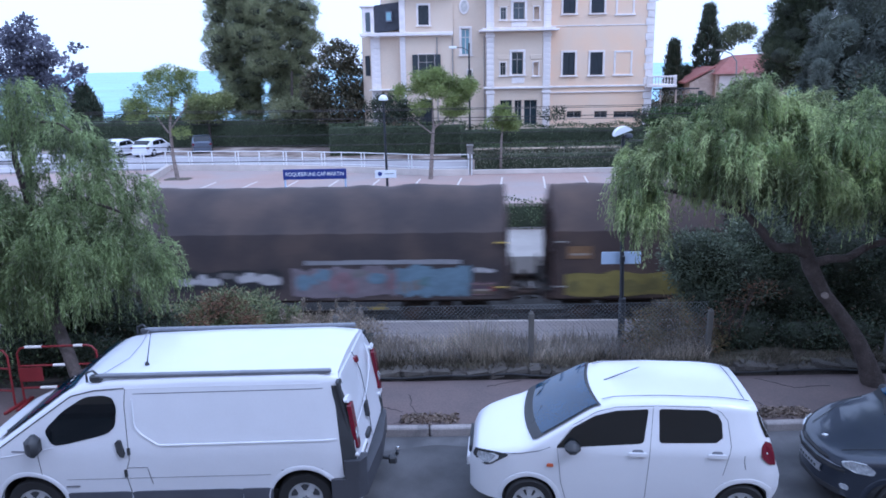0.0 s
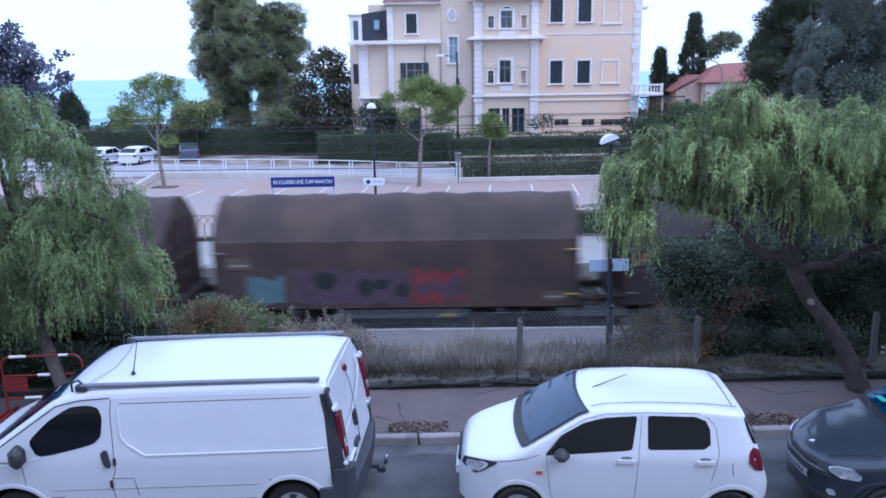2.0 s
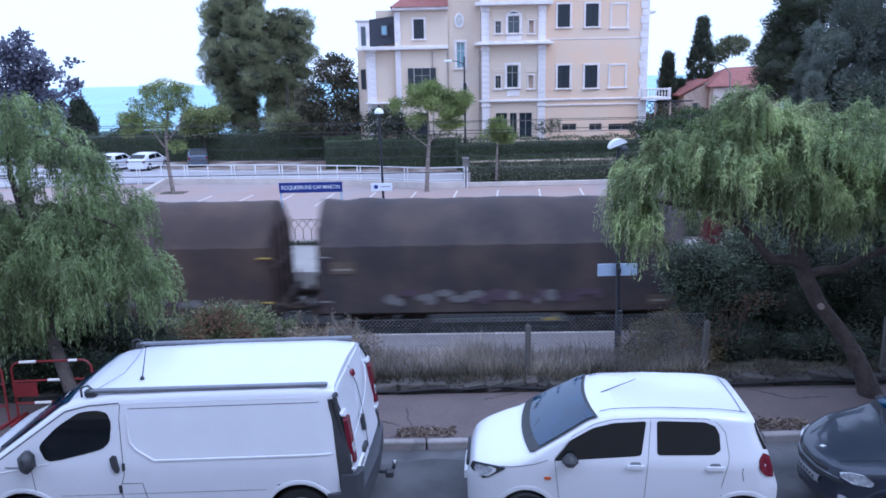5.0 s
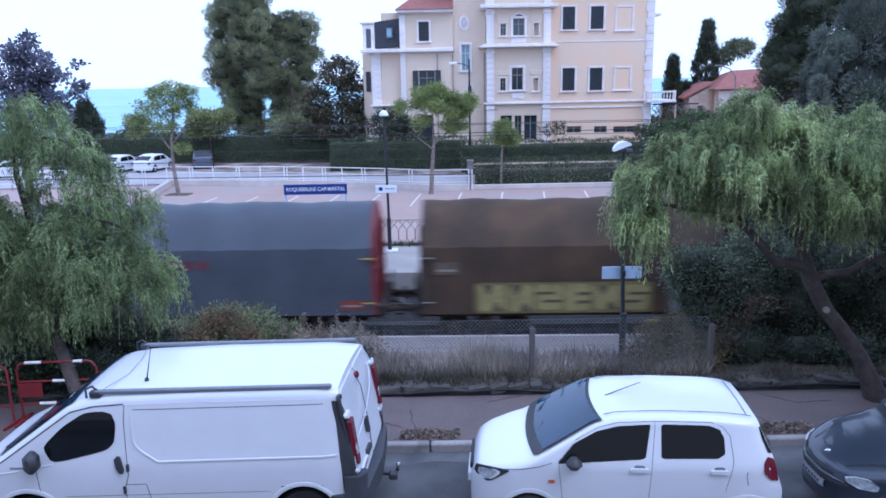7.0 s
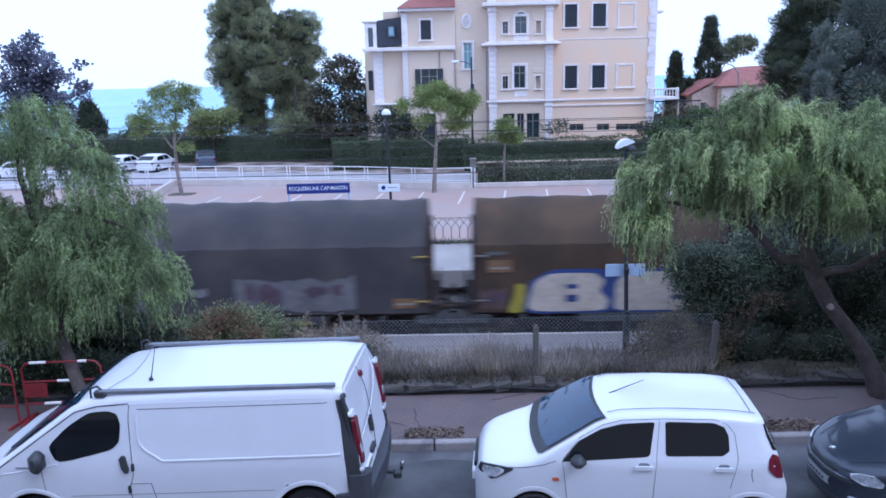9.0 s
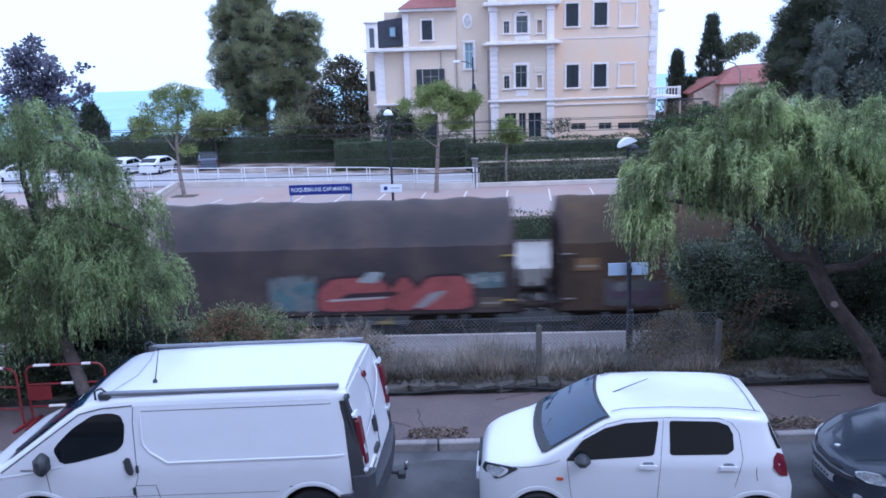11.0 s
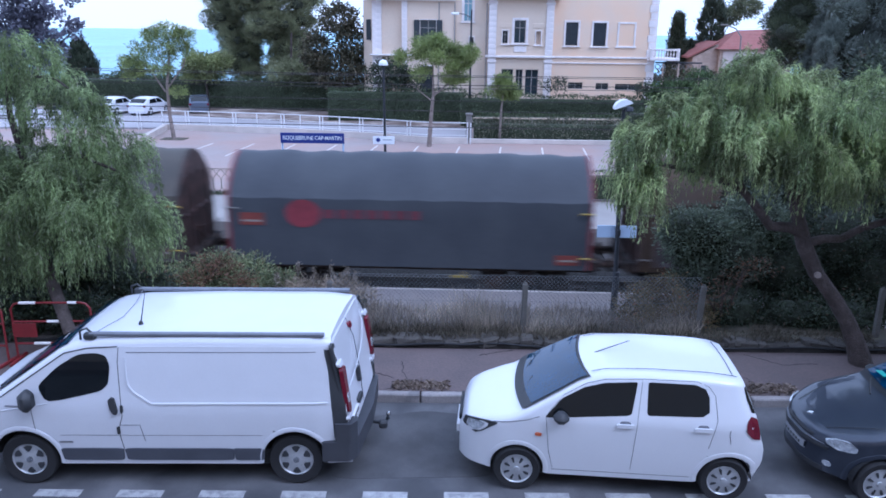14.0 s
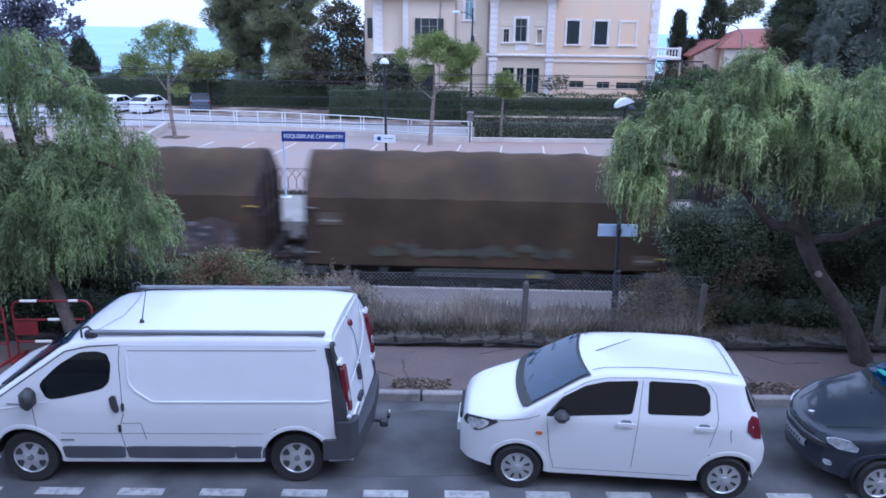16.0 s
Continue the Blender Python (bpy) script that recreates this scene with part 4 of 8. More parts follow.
part("dormer_pane", Mesh().box(-4.66, 0.18, 9.02 + Z0, -4.29, 0.196, 9.66 + Z0), PANE_BLUE, mans)
lt_ = part("lantern", Mesh().box(-6.75, 0.5, 8.03 + Z0, -5.75, 1.8, 10.1 + Z0, 0.05), WHITETRIM, villa, "white framed corner window bay")
part("pane", Mesh().box(-6.45, 0.47, 8.15 + Z0, -6.05, 0.496, 9.7 + Z0), PANE, lt_)
part("lantern_cap", Mesh().box(-6.95, 0.35, 10.105 + Z0, -5.7, 1.9, 10.25 + Z0, 0.03), WHITETRIM, lt_)
roof = Mesh().add([(-3.9, -0.7, 11.1 + Z0), (0.9, -0.7, 11.1 + Z0), (0.9, 9, 11.1 + Z0), (-3.9, 9, 11.1 + Z0), (-1.0, 4, 13.6 + Z0), (0.9, 4, 13.6 + Z0)], [(0, 1, 5, 4), (0, 4, 3), (3, 4, 5, 2), (1, 2, 5), (0, 3, 2, 1)])
part("roof", roof, TILE, villa, "red tiled hipped roof")
mainroof = Mesh().add([(0.3, -1.6, TOP + Z0), (18.4, -1.6, TOP + Z0), (18.4, 15, TOP + Z0), (0.3, 15, TOP + Z0), (4, 6, 17.4 + Z0), (14, 6, 17.4 + Z0)], [(0, 1, 5, 4), (1, 2, 5), (2, 3, 4, 5), (3, 0, 4), (0, 3, 2, 1)])
part("roof", mainroof, TILE, villa, "red tiled hipped roof")
part("core", Mesh().box(-5.2, 1.0, 0, 17.1, 13.8, 11.0 + Z0), STUCCO_PALE, villa)
for x in (3.45, 0.8, -0.5):
    part("downpipe", Mesh().tube([(x, -0.08, 0), (x, -0.08, 7.6 + Z0)], 0.05, 6), mat("zinc_pipe", (0.32, 0.29, 0.27), 0.6), villa)

# pole lamp in front of the villa
pl = thing("street_lamp", Matrix.Translation((2.0, 58.6, LAND)), "dark street lamp pole with white bracket lamp", "street lamp")
part("pole", Mesh().tube([(0, 0, 0), (0, 0, 8.9)], [0.1, 0.06], 8), IRON, pl)
part("arm", Mesh().tube([(0, 0, 8.3), (-0.5, 0, 8.55), (-1.0, 0, 8.6)], 0.035, 6), IRON, pl)
part("lamp_head", Mesh().box(-1.55, -0.14, 8.5, -0.95, 0.14, 8.68, 0.05), LAMPWHITE, pl, "white lamp head")

# small house with a red roof further along
h2 = thing("house", Matrix.Translation((28.2, 75, LAND - 0.55)), "small ochre house with a red tiled roof", "house")
part("wall", Mesh().box(-1.2, 0, 0, 6, 8, 6.5, 0.03), OLDWALL, h2)
part("front_gable", Mesh().slab([(-3.6, 0), (-1.2, 0), (-1.2, 6.9), (-3.6, 5.7)], "xz", 0.5, 8), OLDWALL, h2)
part("roof", Mesh().add([(-1.6, -0.6, 6.5), (6.4, -0.6, 6.6), (6.4, 8.5, 6.6), (-1.6, 8.5, 6.5), (1.8, 4, 8.3), (6.4, 4, 8.5)], [(0, 1, 5, 4), (1, 2, 5), (2, 3, 4, 5), (3, 0, 4), (0, 3, 2, 1)]), TILE, h2, "red tiled roof")
part("roof", Mesh().add([(-4.2, 0.2, 5.6), (-1.25, 0.2, 7.1), (-1.25, 8.4, 7.1), (-4.2, 8.4, 5.6), (-4.2, 0.2, 5.75), (-1.25, 0.2, 7.25), (-1.25, 8.4, 7.25), (-4.2, 8.4, 5.75)], [(0, 1, 2, 3), (4, 7, 6, 5), (0, 4, 5, 1), (1, 5, 6, 2), (2, 6, 7, 3), (3, 7, 4, 0)]), TILE, h2)
part("eaves_wall", Mesh().box(-0.9, -0.12, 4.3, 2.4, -0.004, 6.3, 0.02), WALLPINK, h2)
part("window", Mesh().box(-2.9, 0.44, 3.8, -2.2, 0.496, 4.9), SHUTTER, h2)


# ---- vehicles: x runs from nose to tail, y from the near side across, z up ----
def curve(pts):
    """A smooth run of heights through (x, z) pairs."""
    xs, zs = np.array(pts, float).T

    def f(x):
        return float(np.interp(x, xs, zs))

    return lambda x: (f(x - 0.04) + 2 * f(x) + f(x + 0.04)) / 4


class Body:
    """A lofted car body: profile heights, half widths, belt line, inward lean of the cabin and a leaning tail."""

    def __init__(self, x0, x1, top, bottom, half, belt, lean, width, radius=0.11, crown=0.04, tail=None, arches=(), skew=0.0):
        self.x0, self.x1, self.top, self.bottom, self.half = x0, x1, top, bottom, half
        self.belt, self.lean, self.width, self.radius, self.crown = belt, lean, width, radius, crown
        self.tail, self.arches, self.skew = tail, arches, skew

    def w(self, x, z):
        h = self.half(x)
        zb = self.bottom(x)
        if z <= self.belt:
            return h * (1 - 0.055 * ((self.belt - z) / max(self.belt - zb, 0.1)) ** 2)
        return h - self.lean * (z - self.belt)

    def shift(self, x, z, off=0.0):
        """How far the leaning tail moves a point that lies off the middle by off."""
        if not self.tail:
            return 0.0
        t = min(max((x - self.x1 + 0.9) / 0.9, 0), 1)
        return (self.tail(z) + self.skew * off) * t * t

    def side(self, x, z, off=0.0):
        return (x + self.shift(x, z, -self.width / 2), self.width / 2 - self.w(x, z) - off, z)

    def far_side(self, x, z, off=0.0):
        return (x + self.shift(x, z, self.width / 2), self.width / 2 + self.w(x, z) + off, z)

    def ring(self, x, n=16):
        zt, zb = self.top(x), self.bottom(x)
        r = min(self.radius, (zt - zb) * 0.45)
        zs = zt - r
        half = [(self.w(x, zb) - 0.05, zb)] + [(self.w(x, zb + (zs - zb) * k / n), zb + (zs - zb) * k / n) for k in range(n + 1)]
        c = self.w(x, zs) - r
        half += [(c + r * math.cos(radians(a)), zs + r * math.sin(radians(a))) for a in (20, 40, 60, 80)]
        half += [(c * k, zt + self.crown * (1 - k * k)) for k in (0.97, 0.8, 0.6, 0.4, 0.2)]
        full = [(self.width / 2 - y, z) for y, z in half] + [(self.width / 2, zt + self.crown)] + [(self.width / 2 + y, z) for y, z in half[::-1]]
        return [(x + self.shift(x, z, y - self.width / 2), y, z) for y, z in full]

    def mesh(self, xs):
        rings = [self.ring(x) for x in xs]

        def cut(p):
            return any((p.x - ax) ** 2 + (p.z - az) ** 2 < (ar + 0.026) ** 2 for ax, az, ar in self.arches) and abs(p.y - self.width / 2) > self.width * 0.3

        m = Mesh().grid(rings, cut)
        n = len(rings[0])
        m.f.append(tuple(range(n)))
        m.f.append(tuple(range((len(rings) - 1) * n, len(rings) * n)))
        return m

    def patch(self, outline, off=0.006, far=False, depth=0.004):
        """A thin panel that follows the side, drawn as an (x, z) outline."""
        put = self.far_side if far else self.side
        a, b = [put(x, z, off) for x, z in outline], [put(x, z, off - depth) for x, z in outline]
        n = len(a)
        return Mesh().add(a + b, [tuple(range(n)), tuple(range(n, 2 * n))[::-1]] + [(i, (i + 1) % n, n + (i + 1) % n, n + i) for i in range(n)])

    def strip(self, xa, xb, z0, z1, off, far=False, n=8):
        """A panel that hugs the side, bent with it both ways."""
        put = self.far_side if far else self.side
        return Mesh().grid([[put(xa + (xb - xa) * i / n, z0 + (z1 - z0) * k / n, off - (0.02 if i in (0, n) or k in (0, n) else 0)) for k in range(n + 1)] for i in range(n + 1)])

    def bead(self, pts, r=0.005, off=0.002):
        """A thin seam along the side."""
        out = []
        for (ax, az), (bx, bz) in zip(pts, pts[1:]):
            k = max(1, int(math.hypot(bx - ax, bz - az) / 0.08))
            out += [self.side(ax + (bx - ax) * i / k, az + (bz - az) * i / k, off) for i in range(k)]
        return Mesh().tube(out + [self.side(*pts[-1], off)], r, 5)

    def top_patch(self, xa, xb, fa, fb, off=0.012, n=10, arc=0.0):
        """A pane laid on the upper surface from xa to xb over the fractions fa, fb of the half width."""
        rows = []
        for i in range(n + 1):
            row = []
            for k in range(n + 1):
                f0 = -1 + 2 * k / n
                x = xa + (xb - xa) * i / n + arc * f0 * f0
                zt = self.top(x)
                r = min(self.radius, (zt - self.bottom(x)) * 0.45)
                c = self.w(x, zt - r) - r * 0.4
                y = f0 * c * (fa + (fb - fa) * i / n)
                k2 = min(abs(y) / max(c, 0.01), 1)
                row.append((x + self.shift(x, zt) - off * 0.5, self.width / 2 + y, zt + self.crown * (1 - k2 * k2) + off))
            rows.append(row)
        return Mesh().grid(rows)


def wheel(car, x, y, r, face=-1, spokes=7, shade=RIM, share=0.62, cap=CHROME):
    t = r * share
    w = part("wheel", Mesh().lathe([(t, -0.085), (r - 0.02, -0.10), (r, -0.07), (r, 0.07), (r - 0.02, 0.10), (t, 0.085)], "y", 32, (0, 0, 0), False), RUBBER, car, "black tyre", True, pose(x, y, r))
    d = Mesh().lathe([(t * 1.02, face * 0.075), (t, face * 0.088), (t * 0.9, face * 0.07), (t * 0.3, face * 0.088), (0, face * 0.092)], "y", 32)
    part("rim", d, shade, w, "silver wheel trim", True)
    for k in range(spokes):
        a = 2 * math.pi * (k + 0.5) / spokes
        h = Mesh()
        o = [(t * 0.46, -0.009), (t * 0.76, -0.024 * r / 0.3), (t * 0.84, -0.006), (t * 0.80, 0.010 * r / 0.3), (t * 0.46, 0.007)]
        if spokes < 7:
            o = [(t * 0.52, -0.012), (t * 0.80, -0.052), (t * 0.88, -0.02), (t * 0.88, 0.02), (t * 0.80, 0.052), (t * 0.52, 0.012)]
        o = [(u * math.cos(a) - v * math.sin(a), u * math.sin(a) + v * math.cos(a)) for u, v in o]
        h.slab(o, "xz", face * 0.081, face * 0.094)
        part("rim_slot", h, TRIM, w)
    part("hub_cap", Mesh().lathe([(t * 0.2, face * 0.09), (t * 0.17, face * 0.103), (0, face * 0.105)], "y", 16), cap, w)
    return w


def arch_parts(car, b, x, z, r, lip=WHITECAR, proud=0.014):
    """The dark wheel house and the rolled lip round it."""
    arc = [(x + (r - 0.003) * math.cos(radians(q)), z + (r - 0.003) * math.sin(radians(q))) for q in range(0, 181, 12)]
    part("wheel_house", Mesh().grid([[(u, y, v) for u, v in arc] for y in (0.05, 0.3, 0.55)]).slab(arc, "xz", 0.55, 0.56), RUBBER, car)
    rows = [[b.side(x + (r + g) * math.cos(radians(q)), z + (r + g) * math.sin(radians(q)), off) for q in range(-8, 189, 7)] for g, off in ((-0.006, -0.03), (-0.004, proud * 0.45), (0.02, proud), (0.05, 0.004), (0.056, -0.01))]
    part("arch_lip", Mesh().grid(rows), lip, car, smooth=True)


# --- the white van ---
def white_van(m):
    car = thing("van", m, "white panel van with roof rails and dark grey bumpers", "van")
    top = curve([(-0.9, 0.62), (-0.86, 0.86), (-0.74, 0.99), (-0.45, 1.10), (-0.38, 1.14), (0.52, 1.78), (0.72, 1.86), (1.0, 1.905), (2.0, 1.93), (3.4, 1.93), (3.75, 1.915), (3.9, 1.90)])
    half = curve([(-0.92, 0.60), (-0.8, 0.78), (-0.5, 0.90), (0.1, 0.945), (3.5, 0.95), (3.9, 0.90)])
    arches = ((0, 0.36, 0.40), (3.22, 0.36, 0.40))
    b = Body(-0.9, 3.9, top, lambda x: 0.29, half, 1.05, 0.13, 1.9, 0.12, 0.025, lambda z: float(np.interp(z, (0.55, 0.9, 1.55, 1.95), (0.075, 0.05, -0.03, -0.19))), arches, 0.09)
    xs = [-0.9 + 0.045 * k for k in range(107)] + [3.9]
    part("body", b.mesh(xs), VANWHITE, car, smooth=True)
    for x in (0, 3.22):
        arch_parts(car, b, x, 0.36, 0.40, VANWHITE)
        wheel(car, x, 0.16, 0.335, spokes=6)
        wheel(car, x, 1.74, 0.335, 1, spokes=6)
    part("window", b.patch(soften([(0.24, 1.33), (0.34, 1.13), (0.97, 1.27), (1.07, 1.36), (1.10, 1.58), (1.06, 1.70), (0.95, 1.735), (0.74, 1.72), (0.48, 1.56)], 0.24, 2)), GLASS, car, "dark tinted cab window")
    part("window", b.patch(soften([(0.24, 1.33), (0.34, 1.13), (0.97, 1.27), (1.07, 1.36), (1.10, 1.58), (1.06, 1.70), (0.95, 1.735), (0.74, 1.72), (0.48, 1.56)], 0.24, 2), far=True), GLASS, car)
    part("windscreen", b.top_patch(-0.38, 0.56, 0.97, 0.97, 0.012, arc=0.05), SCREEN, car, "raked windscreen")
    part("wiper", Mesh().tube([(-0.34, 0.3, 1.20), (0.1, 0.75, 1.515)], 0.012, 5), TRIM, car)
    part("windscreen_seal", b.bead([(-0.40, 1.05), (0.1, 1.40), (0.58, 1.73), (0.85, 1.79), (1.2, 1.81)], 0.008, 0.0), TRIM, car)
    for nm, pts in (("door_seam", [(1.21, 1.80), (1.19, 1.62), (1.20, 1.18), (1.205, 0.96), (1.14, 0.77), (1.18, 0.47)]), ("door_seam", [(0.14, 1.12), (0.16, 0.78)]), ("flap_seam", [(1.17, 0.84), (1.40, 0.84), (1.44, 0.62)]), ("moulding", [(0.44, 0.70), (2.84, 0.70)])):
        part(nm, b.bead(pts, 0.0042 if nm != "moulding" else 0.003, 0.0), TRIM if pts[0][0] > 1 and nm == "door_seam" else TRIMGREY, car)
    part("pressed_panel", b.bead([(1.28, 1.68), (1.285, 1.42), (1.30, 1.34), (1.36, 1.26), (1.56, 1.12), (3.66, 1.13)], 0.013, 0.003), VANWHITE, car, smooth=True)
    part("pressed_panel", b.bead([(1.30, 1.74), (3.58, 1.75)], 0.006, -0.002), TRIMGREY, car, smooth=True)
    part("bonnet_line", b.bead([(-0.6, 0.96), (-0.2, 1.02), (0.34, 1.12)], 0.008, 0.002), VANWHITE, car)
    for x0, x1 in ((0.44, 1.16), (1.20, 2.48), (2.50, 2.84)):
        part("sill_trim", b.patch(soften([(x0, 0.35), (x1, 0.35), (x1 + 0.01, 0.52), (x0 - 0.02, 0.52)], 0.12), 0.012, depth=0.02), TRIMGREY, car, "grey plastic sill trim")
    part("door_handle", b.patch([(1.06, 1.17), (1.09, 1.20), (1.13, 1.19), (1.165, 1.03), (1.15, 0.99), (1.11, 1.0), (1.08, 1.06)], 0.03, depth=0.03), TRIM, car, "black door handle")
    part("latch", b.patch(rounded(1.19, 1.01, 1.225, 1.10, 0.012), 0.012, depth=0.012), TRIM, car)
    part("latch", b.patch(rounded(1.125, 0.72, 1.16, 0.82, 0.012), 0.012, depth=0.012), TRIM, car)
    part("side_mirror", Mesh().box(0.09, -0.20, 1.08, 0.25, -0.0, 1.34, 0.06), TRIM, car, "black door mirror", True)
    part("side_mirror", Mesh().box(0.09, 1.9, 1.08, 0.25, 2.1, 1.34, 0.06), TRIM, car)
    part("badge", b.patch(rounded(-0.16, 1.07, 0.02, 1.09, 0.006), 0.008), GREYBAR, car)
    part("badge", b.patch(rounded(0.42, 0.60, 0.58, 0.62, 0.006), 0.008), GREYBAR, car)
    part("headlamp", b.patch(soften([(-0.86, 0.72), (-0.55, 0.86), (-0.45, 1.0), (-0.62, 1.02), (-0.82, 0.9)], 0.2), 0.008), CLEARLENS, car)
    part("front_bumper", b.patch(soften([(-0.9, 0.28), (-0.42, 0.28), (-0.42, 0.5), (-0.88, 0.6)], 0.15), 0.02, depth=0.03), TRIMGREY, car)
    for y, back in ((0.17, 3.60), (1.73, 3.74)):
        part("roof_rail", Mesh().box(0.86, y - 0.03, 1.915, back, y + 0.03, 1.965, 0.012), RAILGREY, car, "grey roof rail")
        part("rail_end", Mesh().tube([(0.76, y, 1.87), (0.76, y, 1.98), (0.84, y, 2.01), (0.90, y, 1.95)], 0.014, 6), TRIM, car)
        part("rail_end", Mesh().box(0.80, y - 0.04, 1.87, 0.94, y + 0.04, 1.96, 0.02), TRIM, car)
    part("rope", Mesh().tube([(0.9, 0.2, 1.93), (1.05, 0.7, 1.942), (1.02, 1.2, 1.942), (0.92, 1.7, 1.93)], 0.004, 5), GREYBAR, car)
    part("aerial", Mesh().tube([(1.34, 0.50, 1.94), (1.42, 0.52, 2.33)], [0.009, 0.004], 6), TRIM, car)
    part("aerial_base", Mesh().lathe([(0.03, 1.93), (0.02, 1.965), (0.0, 1.975)], "z", 10, (1.34, 0.50, 0)), TRIM, car)
    # tail: dark corner pillars with stacked lamps, doors, bumper
    for far in (False, True):
        part("corner_pillar", b.strip(3.70, 3.905, 0.60, 1.83, 0.014, far), TRIM, car, "black plastic corner pillar", True)

    def tail(y, z, out=0.0):
        return (3.9 + b.tail(z) + out + b.skew * (y - 0.95), y, z)

    def tail_panel(y0, y1, z0, z1, out, material, name, label="", rr=0.03):
        o = rounded(y0, z0, y1, z1, rr)
        a = [tail(y, z, out) for y, z in o]
        c = [tail(y, z, -0.02) for y, z in o]
        n = len(a)
        part(name, Mesh().add(a + c, [tuple(range(n)), tuple(range(n, 2 * n))[::-1]] + [(i, (i + 1) % n, n + (i + 1) % n, n + i) for i in range(n)]), material, car, label)

    for y0, y1 in ((0.055, 0.19), (1.71, 1.845)):
        tail_panel(y0, y1, 0.62, 1.84, 0.012, TRIM, "corner_pillar")
        tail_panel(y0 + 0.0, y1, 0.97, 1.56, 0.03, REDLENS, "tail_lamp", "red tail lamp", 0.05)
        tail_panel(y0 + 0.01, y1 - 0.01, 1.10, 1.22, 0.036, CLEARLENS, "reversing_lamp", "", 0.04)
        tail_panel(y0 - 0.02, y1 + 0.01, 1.58, 1.63, 0.022, VANWHITE, "lamp_cap", "", 0.02)
        tail_panel(y0 - 0.02, y1 + 0.01, 0.89, 0.94, 0.022, VANWHITE, "lamp_cap", "", 0.02)
    for y0, y1 in ((0.20, 0.945), (0.955, 1.70)):
        tail_panel(y0, y1, 0.66, 1.86, 0.008, VANWHITE, "rear_door", "white rear door", 0.06)
    for y0 in (0.28, ):
        tail_panel(y0 + 0.55, y0 + 0.62, 1.0, 1.22, 0.03, TRIM, "rear_handle", "", 0.03)
        tail_panel(0.62, 0.86, 0.80, 0.87, 0.03, TRIM, "rear_handle", "", 0.03)
    part("door_crease", Mesh().tube([tail(y, z, 0.008) for y, z in ((0.24, 1.20), (0.5, 1.215), (0.8, 1.25), (1.1, 1.32), (1.35, 1.43), (1.52, 1.58), (1.58, 1.74))], 0.006, 6), VANWHITE, car, smooth=True)
    part("door_gap", Mesh().tube([tail(0.95, z, 0.006) for z in (0.67, 1.0, 1.3, 1.6, 1.85)], 0.006, 5), TRIMGREY, car)
    tail_panel(0.9, 1.02, 1.72, 1.79, 0.03, REDLENS, "brake_lamp", "small red brake lamp", 0.03)
    tail_panel(0.28, 0.66, 0.72, 0.81, 0.014, WHITEPAINT, "number_plate", "white number plate", 0.01)
    for k in range(5):
        tail_panel(0.32 + 0.06 * k, 0.36 + 0.06 * k, 0.745, 0.785, 0.017, TRIM, "plate_bar", "", 0.004)
    bump = Mesh().slab(soften([(3.55, -0.014), (3.88, -0.01), (3.97, 0.10), (4.10, 0.95), (4.11, 1.80), (3.99, 1.91), (3.55, 1.914), (3.55, 1.80), (3.85, 1.72), (3.86, 0.18), (3.55, 0.10)], 0.08), "xy", 0.36, 0.62)
    part("rear_bumper", bump, BUMPER, car, "grey plastic rear bumper", True)
    for y0, y1 in ((-0.012, 0.2), (1.7, 1.912)):
        part("bumper_corner", Mesh().slab(soften([(3.71, y0), (3.90, y0), (3.975, (y0 + y1) / 2), (3.97, y1 if y0 < 0.5 else y0), (3.80, y1), (3.71, y1)], 0.15), "xy", 0.60, 0.86), BUMPER, car, smooth=True)
    tow = part("tow_bar", Mesh().tube([(3.95, 0.95, 0.38), (4.24, 0.95, 0.34), (4.30, 0.95, 0.43)], 0.026, 8), IRON, car, "black tow bar", True)
    part("tow_ball", Mesh().lathe([(0.0, 0.46), (0.027, 0.475), (0.032, 0.5), (0.02, 0.525), (0, 0.53)], "z", 12, (4.30, 0.95, -0.02)), CHROME, tow)
    part("socket", Mesh().box(4.18, 0.80, 0.33, 4.29, 0.91, 0.43, 0.02), TRIM, tow)
    part("rain_gutter", b.bead([(1.0, 1.80), (2.0, 1.81), (3.6, 1.81)], 0.008, -0.004), VANWHITE, car)
    part("underbody", Mesh().box(-0.3, 0.14, 0.22, 3.7, 1.76, 0.42, 0.03), RUBBER, car)
    return car


